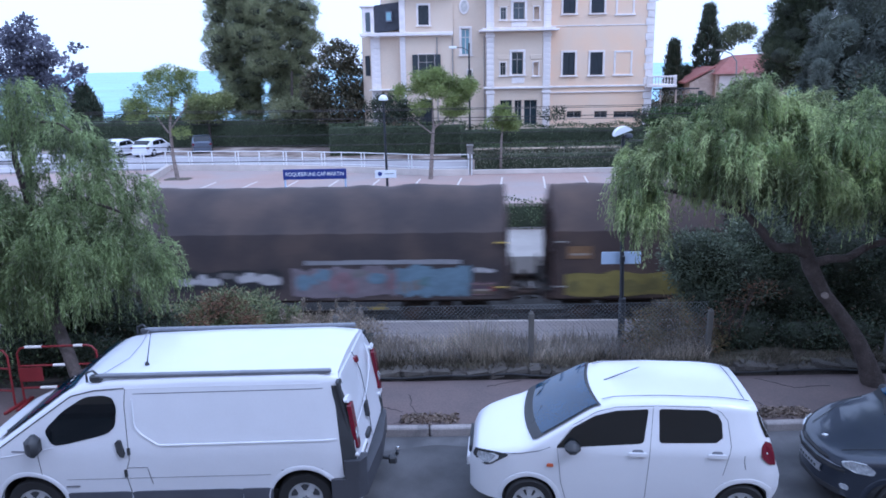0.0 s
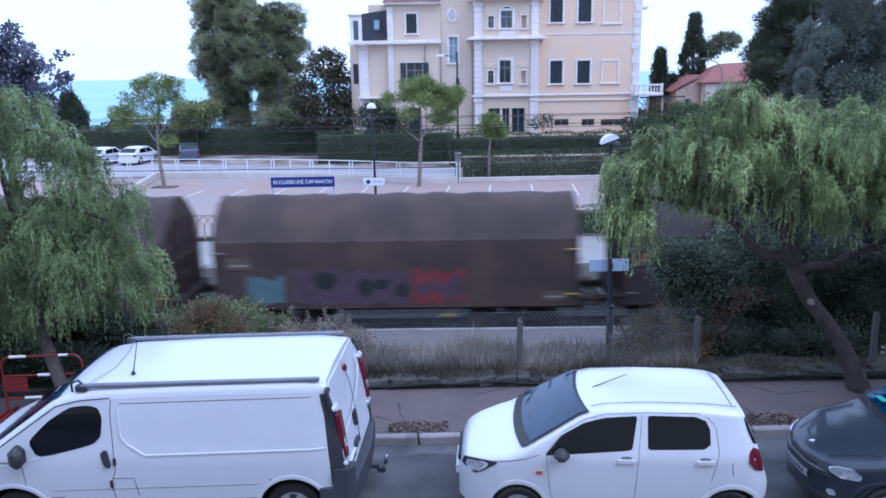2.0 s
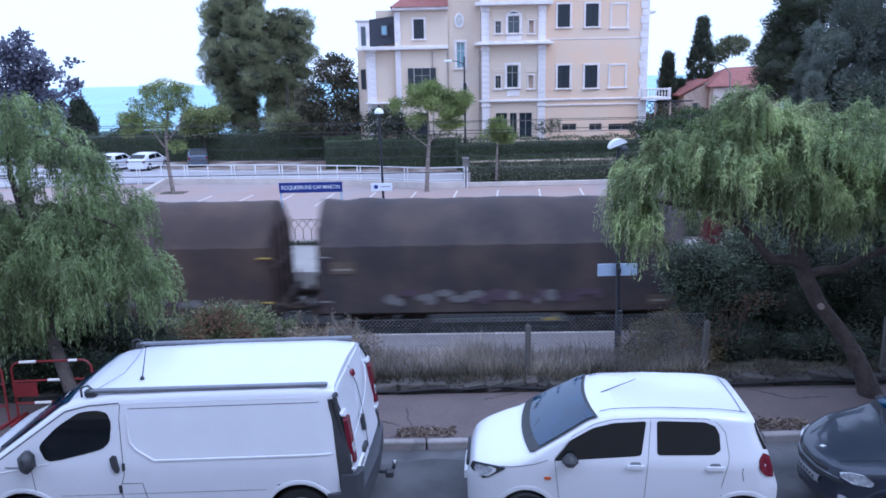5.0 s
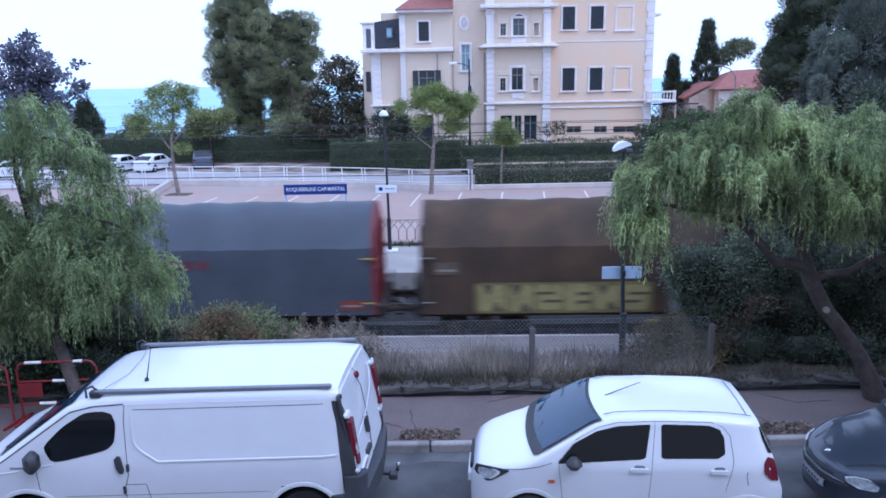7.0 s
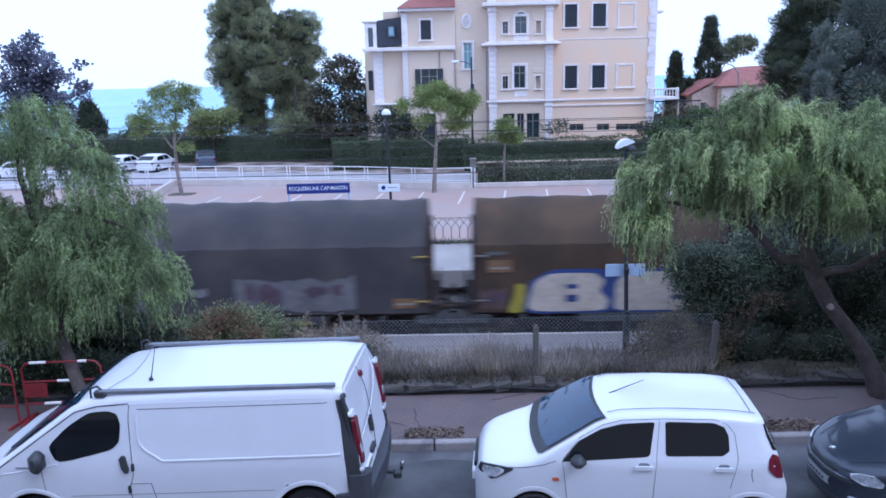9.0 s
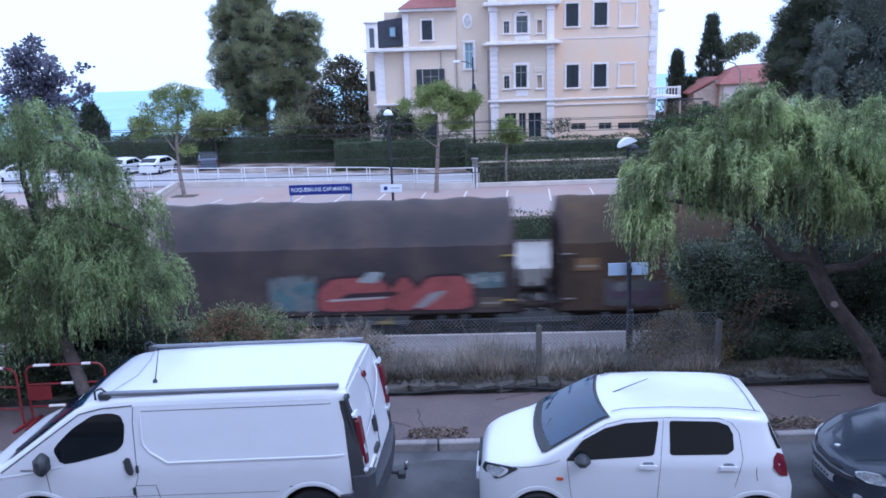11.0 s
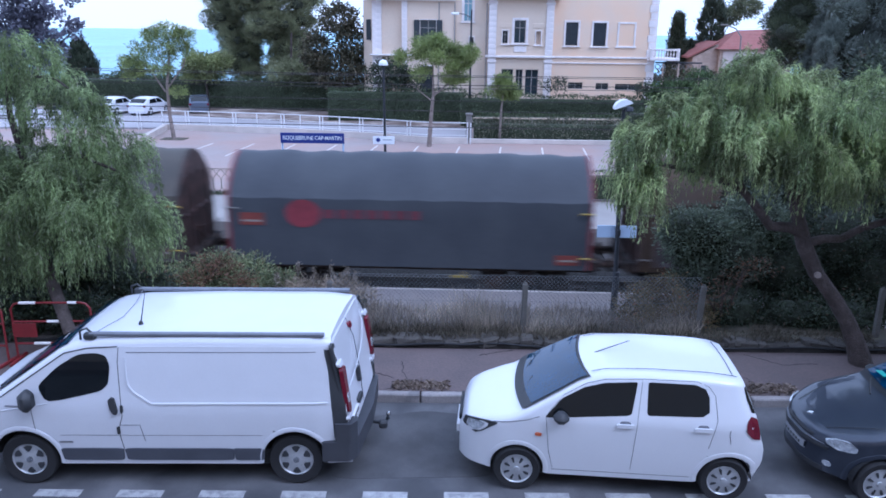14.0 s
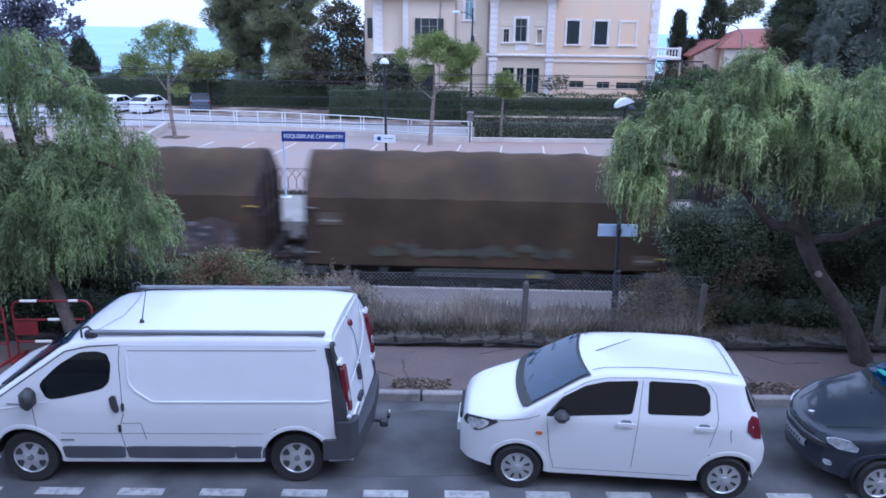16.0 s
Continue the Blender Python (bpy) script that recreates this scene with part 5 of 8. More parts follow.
# --- hatchbacks ---
def hatchback(m, paint, label, grey=False):
    car = thing("car", m, label, "car")
    wb, r = 2.455, 0.288
    if grey:
        top = curve([(-0.68, 0.54), (-0.65, 0.66), (-0.58, 0.74), (-0.46, 0.79), (-0.1, 0.88), (0.36, 0.97), (0.46, 1.0), (1.15, 1.37), (1.45, 1.42), (2.2, 1.41), (2.85, 1.30), (3.1, 1.22)])
        half = curve([(-0.69, 0.10), (-0.66, 0.28), (-0.60, 0.42), (-0.50, 0.55), (-0.35, 0.67), (-0.15, 0.77), (0.2, 0.82), (2.6, 0.82), (3.1, 0.74)])
        x0, x1, wid, belt = -0.68, 3.02, 1.64, 0.90
    else:
        top = curve([(-0.72, 0.60), (-0.69, 0.76), (-0.62, 0.83), (-0.45, 0.895), (-0.05, 1.01), (0.03, 1.055), (0.72, 1.465), (0.98, 1.54), (1.5, 1.565), (2.2, 1.555), (2.55, 1.53), (2.86, 1.50)])
        half = curve([(-0.74, 0.34), (-0.70, 0.48), (-0.62, 0.60), (-0.48, 0.69), (-0.2, 0.77), (0.4, 0.80), (2.4, 0.80), (2.66, 0.77), (2.86, 0.70)])
        x0, x1, wid, belt = -0.72, 2.84, 1.6, 1.0
    arches = ((0, 0.30, 0.325), (wb, 0.30, 0.325))
    b = Body(x0, x1, top, lambda x: 0.24 + 0.06 * max(abs(x - 1.1) - 1.2, 0), half, belt, 0.27, wid, 0.10, 0.03, lambda z: float(np.interp(z, (0.3, 0.52, 0.72, 0.86, 1.15, 1.35, 1.56), (-0.03, 0.05, 0.045, -0.01, -0.09, -0.19, -0.26))), arches)
    n = 86
    part("body", b.mesh([x0 + (x1 - x0) * k / n for k in range(n + 1)]), paint, car, smooth=True)
    for x in (0, wb):
        arch_parts(car, b, x, 0.30, 0.325, paint, 0.009)
        wheel(car, x, 0.12, r, spokes=8, share=0.67, cap=RIM)
        wheel(car, x, wid - 0.12, r, 1, spokes=8, share=0.67, cap=RIM)
    part("windscreen_surround", b.top_patch(-0.01 if not grey else 0.45, 0.75 if not grey else 1.15, 0.98, 0.98, 0.006, arc=0.08), BLACKTRIM, car, "black windscreen surround")
    part("windscreen", b.top_patch(0.07 if not grey else 0.48, 0.715 if not grey else 1.12, 0.925, 0.925, 0.012, arc=0.08), SCREEN, car, "windscreen reflecting the sky")
    part("cowl", b.top_patch(-0.04 if not grey else 0.40, 0.015 if not grey else 0.475, 0.95, 0.95, 0.008, arc=0.08), BLACKTRIM, car, "black wiper cowl")
    for y, ln in ((0.45, 0.5), (0.95, 0.45)):
        part("wiper", Mesh().tube([(0.04 + (0.24 if grey else 0), y, 1.085 if not grey else 1.0), (0.18 + (0.24 if grey else 0), y + ln * 0.6, 1.185 if not grey else 1.09)], 0.010, 5), TRIM, car)
    if not grey:
        w1 = [(0.31, 1.02), (0.36, 1.02), (1.31, 1.09), (1.37, 1.475), (1.0, 1.45), (0.76, 1.39), (0.50, 1.25)]
        w2 = [(1.49, 1.10), (2.13, 1.115), (2.21, 1.17), (2.21, 1.34), (2.16, 1.43), (2.03, 1.475), (1.49, 1.48)]
        for o in (w1, w2):
            part("window", b.patch(soften(o, 0.08), 0.004), GLASS, car, "dark tinted side window")
            part("window", b.patch(soften(o, 0.10), 0.004, far=True), GLASS, car)
        for pts in ([(0.32, 1.04), (0.52, 1.29), (0.78, 1.435), (1.0, 1.49), (1.42, 1.51)], [(0.32, 1.02), (0.37, 0.56), (0.43, 0.33)], [(1.425, 1.51), (1.39, 1.09), (1.35, 0.37)], [(1.43, 1.512), (2.05, 1.51), (2.2, 1.46), (2.29, 1.36), (2.31, 1.08), (2.22, 0.72)], [(0.42, 0.31), (2.05, 0.31)]):
            part("door_seam", b.bead(pts, 0.0035, -0.0005), TRIMGREY, car)
        for x in (1.14, 2.04):
            part("door_handle", b.patch(rounded(x, 0.945, x + 0.21, 0.99, 0.02), 0.028, depth=0.024), paint, car, "white door handle")
            # Flat grey patch put in for the shade of the grip recess.
            part("handle_recess", b.patch(rounded(x + 0.04, 0.955, x + 0.17, 1.02, 0.03), 0.003), RAILGREY, car)
        part("bonnet_seam", b.bead([(-0.30, 0.905), (-0.1, 0.925), (0.10, 0.965), (0.24, 1.02)], 0.0045, 0.0), TRIMGREY, car)
        part("fuel_flap", b.bead([(2.47, 0.80), (2.46, 0.90), (2.47, 0.97)], 0.004, 0.0), TRIMGREY, car)
        part("side_mirror", Mesh().box(0.40, -0.18, 1.0, 0.58, 0.02, 1.14, 0.06), TRIM, car, "black door mirror", True)
        part("side_mirror", Mesh().box(0.40, 1.58, 1.0, 0.58, 1.78, 1.14, 0.06), TRIM, car)
        part("headlamp", b.patch(soften([(-0.68, 0.76), (-0.52, 0.70), (-0.44, 0.74), (-0.24, 0.89), (-0.36, 0.90), (-0.64, 0.88)], 0.15), 0.008, depth=0.02), TRIM, car, "black framed headlamp")
        hl = part("headlamp_lens", b.patch(soften([(-0.63, 0.78), (-0.53, 0.73), (-0.46, 0.78), (-0.40, 0.85), (-0.46, 0.875), (-0.61, 0.86)], 0.15), 0.014, depth=0.01), CLEARLENS, car)
        part("indicator", b.patch(rounded(0.20, 0.77, 0.28, 0.81, 0.019), 0.012, depth=0.012), AMBER, car)
        part("tail_lamp", b.patch(soften([(2.665, 0.95), (2.74, 0.85), (2.83, 0.83), (2.84, 0.95), (2.84, 1.09), (2.76, 1.12), (2.69, 1.06)], 0.2), 0.014, depth=0.03), REDLENS, car, "red tail lamp")
        part("tail_lamp", b.patch(soften([(2.665, 0.95), (2.74, 0.85), (2.83, 0.83), (2.84, 0.95), (2.84, 1.09), (2.76, 1.12), (2.69, 1.06)], 0.2), 0.014, far=True, depth=0.03), REDLENS, car)
        part("aerial", Mesh().tube([(0.93, 0.74, 1.555), (1.36, 0.82, 1.70)], [0.008, 0.004], 6), TRIM, car)
        for y in (0.27, 1.33):
            part("roof_seam", Mesh().tube([(x + b.shift(x, 1.5), y + 0.0, top(x) + 0.022) for x in np.linspace(0.85, 2.7, 14)], 0.004, 4), TRIMGREY, car)
        part("tailgate_seam", Mesh().tube([(2.62 + b.shift(2.62, 1.47) - 0.0, y, top(2.62) + 0.035 * (1 - ((y - 0.8) / 0.55) ** 2) + 0.003) for y in np.linspace(0.3, 1.3, 12)], 0.004, 4), TRIMGREY, car)

        def tail_at(y, z, out):
            return (x1 + b.tail(z) + out, y, z)
        o = soften([(0.20, 1.14), (1.40, 1.14), (1.32, 1.44), (0.28, 1.44)], 0.12)
        a, c = [tail_at(y, z, 0.012) for y, z in o], [tail_at(y, z, -0.02) for y, z in o]
        k = len(a)
        part("rear_window", Mesh().add(a + c, [tuple(range(k)), tuple(range(k, 2 * k))[::-1]] + [(i, (i + 1) % k, k + (i + 1) % k, k + i) for i in range(k)]), GLASS, car, "dark rear window")
        part("side_spoiler", b.patch(soften([(2.78, 1.16), (2.835, 1.15), (2.84, 1.30), (2.84, 1.44), (2.80, 1.44), (2.78, 1.3)], 0.15), 0.006), GLASS, car)
        part("grille", Mesh().box(-0.735, 0.48, 0.66, -0.70, 1.12, 0.75, 0.015), BLACKTRIM, car)
        part("front_plate", Mesh().box(-0.765, 0.54, 0.46, -0.71, 1.06, 0.57, 0.005), WHITEPAINT, car)
    else:
        w1 = [(0.62, 0.94), (1.72, 0.95), (1.74, 1.30), (1.22, 1.31), (0.98, 1.18)]
        for far in (False, True):
            part("window", b.patch(soften(w1, 0.10), 0.004, far), GLASS, car)
            o = soften([(-0.55, 0.66), (-0.45, 0.62), (-0.29, 0.64), (-0.28, 0.70), (-0.36, 0.765), (-0.48, 0.755), (-0.55, 0.71)], 0.2)
            part("headlamp", b.patch(o, 0.012, far, 0.03), CLEARLENS, car, "clear almond shaped headlamp")
            part("fog_lamp", b.patch(rounded(-0.55, 0.36, -0.48, 0.43, 0.03), 0.014, far, 0.02), CLEARLENS, car)
            for pts in ([(0.50, 0.92), (0.52, 0.5), (0.56, 0.28)], ):
                part("door_seam", b.bead(pts, 0.005), TRIM, car)
        ws = np.linspace(x0, 0.3, 90)
        hs = np.maximum.accumulate([half(x) for x in ws])

        def nose_band(y0, y1, z0, z1, out, deep=0.04):
            """A band that follows the rounded nose from y0 to y1."""
            rows = []
            for y in np.linspace(y0, y1, 24):
                x = float(np.interp(abs(y - wid / 2) * 1.03, hs, ws))
                rows.append([(x + deep, y, z0), (x - out, y, z0 + 0.008), (x - out - 0.004, y, (z0 + z1) / 2), (x - out, y, z1 - 0.008), (x + deep, y, z1)])
            return Mesh().grid(rows)

        part("bumper_strip", nose_band(0.30, 1.34, 0.565, 0.622, 0.022), TRIM, car, "black bumper strip", True)
        part("bumper_bead", nose_band(0.34, 1.30, 0.625, 0.645, 0.012), RAILGREY, car, smooth=True)
        part("lower_grille", nose_band(0.34, 1.30, 0.27, 0.345, 0.004), TRIM, car, smooth=True)
        part("grille", nose_band(0.50, 1.14, 0.655, 0.69, -0.004), BLACKTRIM, car, smooth=True)
        pl_ = part("number_plate", nose_band(0.57, 1.07, 0.445, 0.545, 0.02), mat("dusty_plate", (0.30, 0.31, 0.33), 0.5, var=0.15), car, "white number plate")
        for k in range(6):
            part("plate_bar", nose_band(0.63 + 0.07 * k, 0.67 + 0.07 * k, 0.47, 0.52, 0.026), TRIM, pl_)
        dia = [(0.82, 0.79), (0.79, 0.755), (0.82, 0.72), (0.85, 0.755)]
        m2 = Mesh().slab([(-0.52 + (z - 0.755) * 1.3, y) for y, z in dia], "xy", 0.79, 0.81)
        part("badge", m2, CHROME, car, "chrome bonnet badge")
        for y in (0.16, 1.48):
            part("bonnet_seam", Mesh().tube([(x, 0.82 + (1 if y > 0.8 else -1) * min(half(x) - 0.14, 0.36 + 0.5 * (x + 0.5)), top(x) + 0.022) for x in np.linspace(-0.5, 0.3, 9)], 0.004, 4), TRIM, car)
        part("side_mirror", Mesh().box(0.66, -0.15, 0.92, 0.80, 0.02, 1.04, 0.04), TRIM, car)
        part("side_mirror", Mesh().box(0.66, 1.62, 0.92, 0.80, 1.79, 1.04, 0.04), TRIM, car)
        part("tax_disc", Mesh().box(0.52, 1.12, 1.155, 0.60, 1.3, 1.165), mat("green_sticker", (0.05, 0.35, 0.30), 0.4), car)
    part("underbody", Mesh().box(-0.2, 0.14, 0.17, x1 - 0.35, wid - 0.14, 0.40, 0.03), RUBBER, car)
    return car


white_van(pose(-4.965, 7.765, 0, 0, 0, 1.2))
hatchback(pose(0.935, 7.81, 0, 0, 0, -4.66), WHITECAR, "white five-door hatchback with tinted windows")
hatchback(pose(5.23, 7.58, 0, 0, 0, 0.5), GREYCAR, "dark blue-grey three-door hatchback parked at the kerb", True)


def far_car(m, paint, label):
    """A parked car seen from far off."""
    car = thing("parked_car", m, label, "car", "cars parked by the hedge")
    top = curve([(-0.8, 0.6), (-0.7, 0.78), (0.1, 0.98), (0.9, 1.42), (1.6, 1.47), (2.7, 1.35), (3.3, 1.0), (3.4, 0.9)])
    half = curve([(-0.82, 0.55), (-0.5, 0.8), (0.2, 0.88), (2.8, 0.88), (3.4, 0.75)])
    b = Body(-0.8, 3.4, top, lambda x: 0.22, half, 0.92, 0.3, 1.76, 0.12, 0.03, None, ((0, 0.3, 0.34), (2.6, 0.3, 0.34)))
    part("body", b.mesh([-0.8 + 4.2 * k / 40 for k in range(41)]), paint, car, smooth=True)
    part("windscreen", b.top_patch(0.15, 0.85, 0.93, 0.93, 0.015), GLASS, car)
    part("rear_window", b.top_patch(2.72, 3.25, 0.9, 0.9, 0.015), GLASS, car)
    for far in (False, True):
        part("window", b.patch([(0.5, 0.97), (1.45, 0.97), (1.45, 1.34), (0.95, 1.33)], 0.006, far), GLASS, car)
        part("window", b.patch([(1.52, 0.97), (2.7, 0.99), (2.45, 1.30), (1.52, 1.34)], 0.006, far), GLASS, car)
    for x in (0, 2.6):
        for y, f in ((0.12, -1), (1.64, 1)):
            part("wheel", Mesh().lathe([(0.19, -0.1), (0.31, -0.1), (0.31, 0.1), (0.19, 0.1)], "y", 16, (x, y, 0.31), False), RUBBER, car)
            part("rim", Mesh().lathe([(0.19, f * 0.09), (0.0, f * 0.1)], "y", 12, (x, y, 0.31)), RIM, car)
    part("tail_lamp", Mesh().box(3.28, 0.05, 0.72, 3.42, 0.25, 0.9, 0.02), REDLENS, car)
    part("tail_lamp", Mesh().box(3.28, 1.51, 0.72, 3.42, 1.71, 0.9, 0.02), REDLENS, car)
    return car


far_car(pose(-28.9, 65.6, LAND + 0.12, 0, 0, -98), WHITECAR, "white parked car beside the hedge")
far_car(pose(-26.2, 66.0, LAND + 0.12, 0, 0, -98), WHITECAR, "white parked hatchback beside the hedge")
far_car(pose(-23.0, 67.4, LAND + 0.16, 0, 0, -72), SILVERCAR, "blue-grey parked car under the trees")
far_car(pose(-31.5, 61.0, LAND + 0.12, 0, 0, 12), GREYCAR, "dark parked car on the pale road")
far_car(pose(-37.0, 60.0, LAND + 0.12, 0, 0, 12), WHITECAR, "white parked car half hidden by the tree")


# ---- trees, hedges, bushes and weeds ----
def trunk_part(tree, paths, material=BARK, seg=10):
    for k, (pts, radii) in enumerate(paths):
        part("trunk" if k == 0 else "limb", Mesh().tube(pts, radii, seg), material, tree, smooth=True)


def weeping_crown(blobs, sprays, drop=(0.35, 1.1), leaf=0.085, width=0.0135, per=7, shell=0.45, lift=0.55, spread=0.30):
    """Sprays of hanging feathery strands that spring from the skins of the blobs, with dark gaps between the sprays."""
    c, out = in_blobs(blobs, sprays, shell)
    strands = sprays * per
    size = np.repeat(np.random.uniform(*drop, sprays), per)
    p = np.repeat(c, per, 0) + np.random.normal(size=(strands, 3)) * 0.05
    d = np.repeat(out + np.random.normal(size=(sprays, 3)) * 0.3, per, 0) + np.random.normal(size=(strands, 3)) * spread
    n = 17
    L = size * np.random.uniform(0.6, 1.1, strands)
    head = d.copy()
    head[:, 2] = np.repeat(np.random.uniform(-0.1, lift, sprays), per) + np.random.normal(size=strands) * 0.08
    head /= np.linalg.norm(head, axis=1, keepdims=True)
    quads = []
    for k in range(n):
        u = (k + np.random.uniform(0, 0.8, strands)) / n
        reach = (0.5 * (1 - np.exp(-2.5 * u)) * L)[:, None]
        fall = (u ** 1.7 * L)[:, None]
        q = p + head * reach + np.array([0, 0, -1.0]) * fall
        way = head * (0.7 * (1 - u))[:, None] + np.array([0, 0, -1.0]) * (0.35 + 0.9 * u)[:, None]
        for s in (0, 1):
            quads.append(blades(q, way + np.random.normal(size=(strands, 3)) * 0.36, leaf, width))
    return np.concatenate(quads)


def tufted_crown(blobs, clumps, per, leaf, width, size=0.55, shell=0.5):
    """A crown of many small tufts, with gaps between them."""
    c, d = in_blobs(blobs, clumps, shell)
    quads = []
    for k in range(per):
        o = np.random.normal(size=(clumps, 3)) * size * 0.55
        o[:, 2] = o[:, 2] * 0.7
        way = o + d * 0.4 * size + np.random.normal(size=(clumps, 3)) * 0.25 * size
        quads.append(blades(c + o, way, leaf, width))
    return np.concatenate(quads)


def puffs_of(blobs, size, most, gap=1.0):
    """Rounded puffs seated well apart on the masses of a pine's crown, each an ellipsoid."""
    c, d = in_blobs([(x, y, z, rx * 0.72, ry, rz * 0.78) for x, y, z, rx, ry, rz in blobs], most * 14, 0.5)
    kept = []
    for p in c:
        if all((p[0] - q[0]) ** 2 + (p[1] - q[1]) ** 2 + (p[2] - q[2]) ** 2 > (gap * size) ** 2 for q in kept):
            r = size * random.uniform(0.75, 1.2)
            kept.append((p[0], p[1], p[2], r * 1.15, r * 1.15, r * 0.8))
        if len(kept) == most:
            break
    return kept


def puffed_crown(puffs, per, leaf, width):
    """A pine's crown: rounded puffs, bristling with needles that point out and up."""
    b = np.repeat(np.array(puffs), per, 0)
    way = np.random.normal(size=(len(b), 3))
    way[:, 2] += 0.3
    way /= np.linalg.norm(way, axis=1, keepdims=True)
    lump = 1 + 0.16 * np.sin(way[:, :1] * 7 + b[:, :1] * 3) * np.sin(way[:, 2:] * 6 + b[:, 1:2] * 2)
    pos = b[:, :3] + way * b[:, 3:6] * lump * np.random.uniform(0.45, 1.02, (len(b), 1)) ** 0.6
    up = way + np.array([0, 0, 0.55]) + np.random.normal(size=(len(b), 3)) * 0.3
    return blades(pos, up, leaf, width)


def ragged(blobs, n, k=0.42):
    """Breaks each mass of a crown into n smaller ones with gaps between them."""
    small = []
    for x, y, z, rx, ry, rz in blobs:
        for _ in range(n):
            d = Vector((random.gauss(0, 1), random.gauss(0, 1), random.gauss(0, 1))).normalized() * random.uniform(0.55, 0.95)
            s = k * random.uniform(0.7, 1.3)
            small.append((x + d.x * rx, y + d.y * ry, z + d.z * rz, rx * s, ry * s, rz * s))
    return small


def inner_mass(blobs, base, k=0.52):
    """Dark opaque lumps added within a crown's leaves to block light and fill gaps."""
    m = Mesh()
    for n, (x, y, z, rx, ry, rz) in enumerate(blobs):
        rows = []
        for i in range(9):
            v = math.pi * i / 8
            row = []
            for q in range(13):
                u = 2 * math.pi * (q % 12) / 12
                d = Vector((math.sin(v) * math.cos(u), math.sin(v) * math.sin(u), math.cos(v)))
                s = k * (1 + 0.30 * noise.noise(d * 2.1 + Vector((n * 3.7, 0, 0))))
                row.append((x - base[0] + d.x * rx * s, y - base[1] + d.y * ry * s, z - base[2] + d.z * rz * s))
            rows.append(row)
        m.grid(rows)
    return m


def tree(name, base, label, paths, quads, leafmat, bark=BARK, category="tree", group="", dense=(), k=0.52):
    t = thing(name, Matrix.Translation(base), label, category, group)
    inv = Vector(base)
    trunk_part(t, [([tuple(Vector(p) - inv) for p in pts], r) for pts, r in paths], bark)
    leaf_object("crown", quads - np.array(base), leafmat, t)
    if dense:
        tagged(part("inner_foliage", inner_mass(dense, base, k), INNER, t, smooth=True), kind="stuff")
    return t


np.random.seed(11)
random.seed(11)
# the weeping tree whose limbs lean over the street
R_EDGE = [(3.0, 11.50, 3.86, 0.2, 0.50, 0.2), (2.95, 11.40, 3.60, 0.16, 0.40, 0.22), (3.2, 11.50, 3.95, 0.28, 0.6, 0.2), (3.52, 11.50, 3.85, 0.38, 0.80, 0.32), (3.12, 11.40, 3.3, 0.22, 0.50, 0.25), (3.7, 11.6, 4.15, 0.4, 0.7, 0.25), (4.1, 11.4, 3.75, 0.36, 0.7, 0.26), (3.0, 11.5, 3.25, 0.18, 0.4, 0.2), (3.1, 11.5, 3.0, 0.18, 0.4, 0.15)]
R_TOP = [(4.20, 11.70, 4.35, 0.50, 0.90, 0.38), (4.60, 11.80, 4.78, 0.42, 0.80, 0.30), (4.95, 11.90, 4.85, 0.40, 0.80, 0.28), (4.54, 11.60, 3.98, 0.70, 1.00, 0.42), (5.35, 11.80, 4.42, 0.55, 1.00, 0.35), (5.75, 11.80, 4.20, 0.70, 1.10, 0.45), (6.15, 11.9, 4.55, 0.45, 0.9, 0.30),
         (6.55, 12.00, 4.62, 0.50, 1.00, 0.36), (6.80, 11.70, 4.05, 0.55, 1.10, 0.55), (5.55, 11.30, 3.78, 0.55, 0.80, 0.30), (6.2, 11.4, 3.55, 0.45, 0.8, 0.35), (7.6, 11.70, 4.1, 0.70, 1.20, 0.80), (5.0, 11.2, 3.72, 0.4, 0.6, 0.25)]
R_LOW = [(6.0, 11.2, 3.28, 0.4, 0.5, 0.2), (6.7, 11.2, 3.3, 0.5, 0.6, 0.25), (5.75, 11.1, 3.5, 0.3, 0.4, 0.2), (7.2, 11.3, 3.5, 0.4, 0.6, 0.3)]
# masses towards the street, added mainly to shade pavement and bushes
R_NEAR = [(6.25, 10.2, 4.62, 0.45, 0.6, 0.28), (6.9, 9.8, 4.5, 0.7, 0.8, 0.35), (5.75, 10.6, 4.5, 0.4, 0.6, 0.25), (7.4, 10.5, 4.3, 0.7, 0.9, 0.45)]
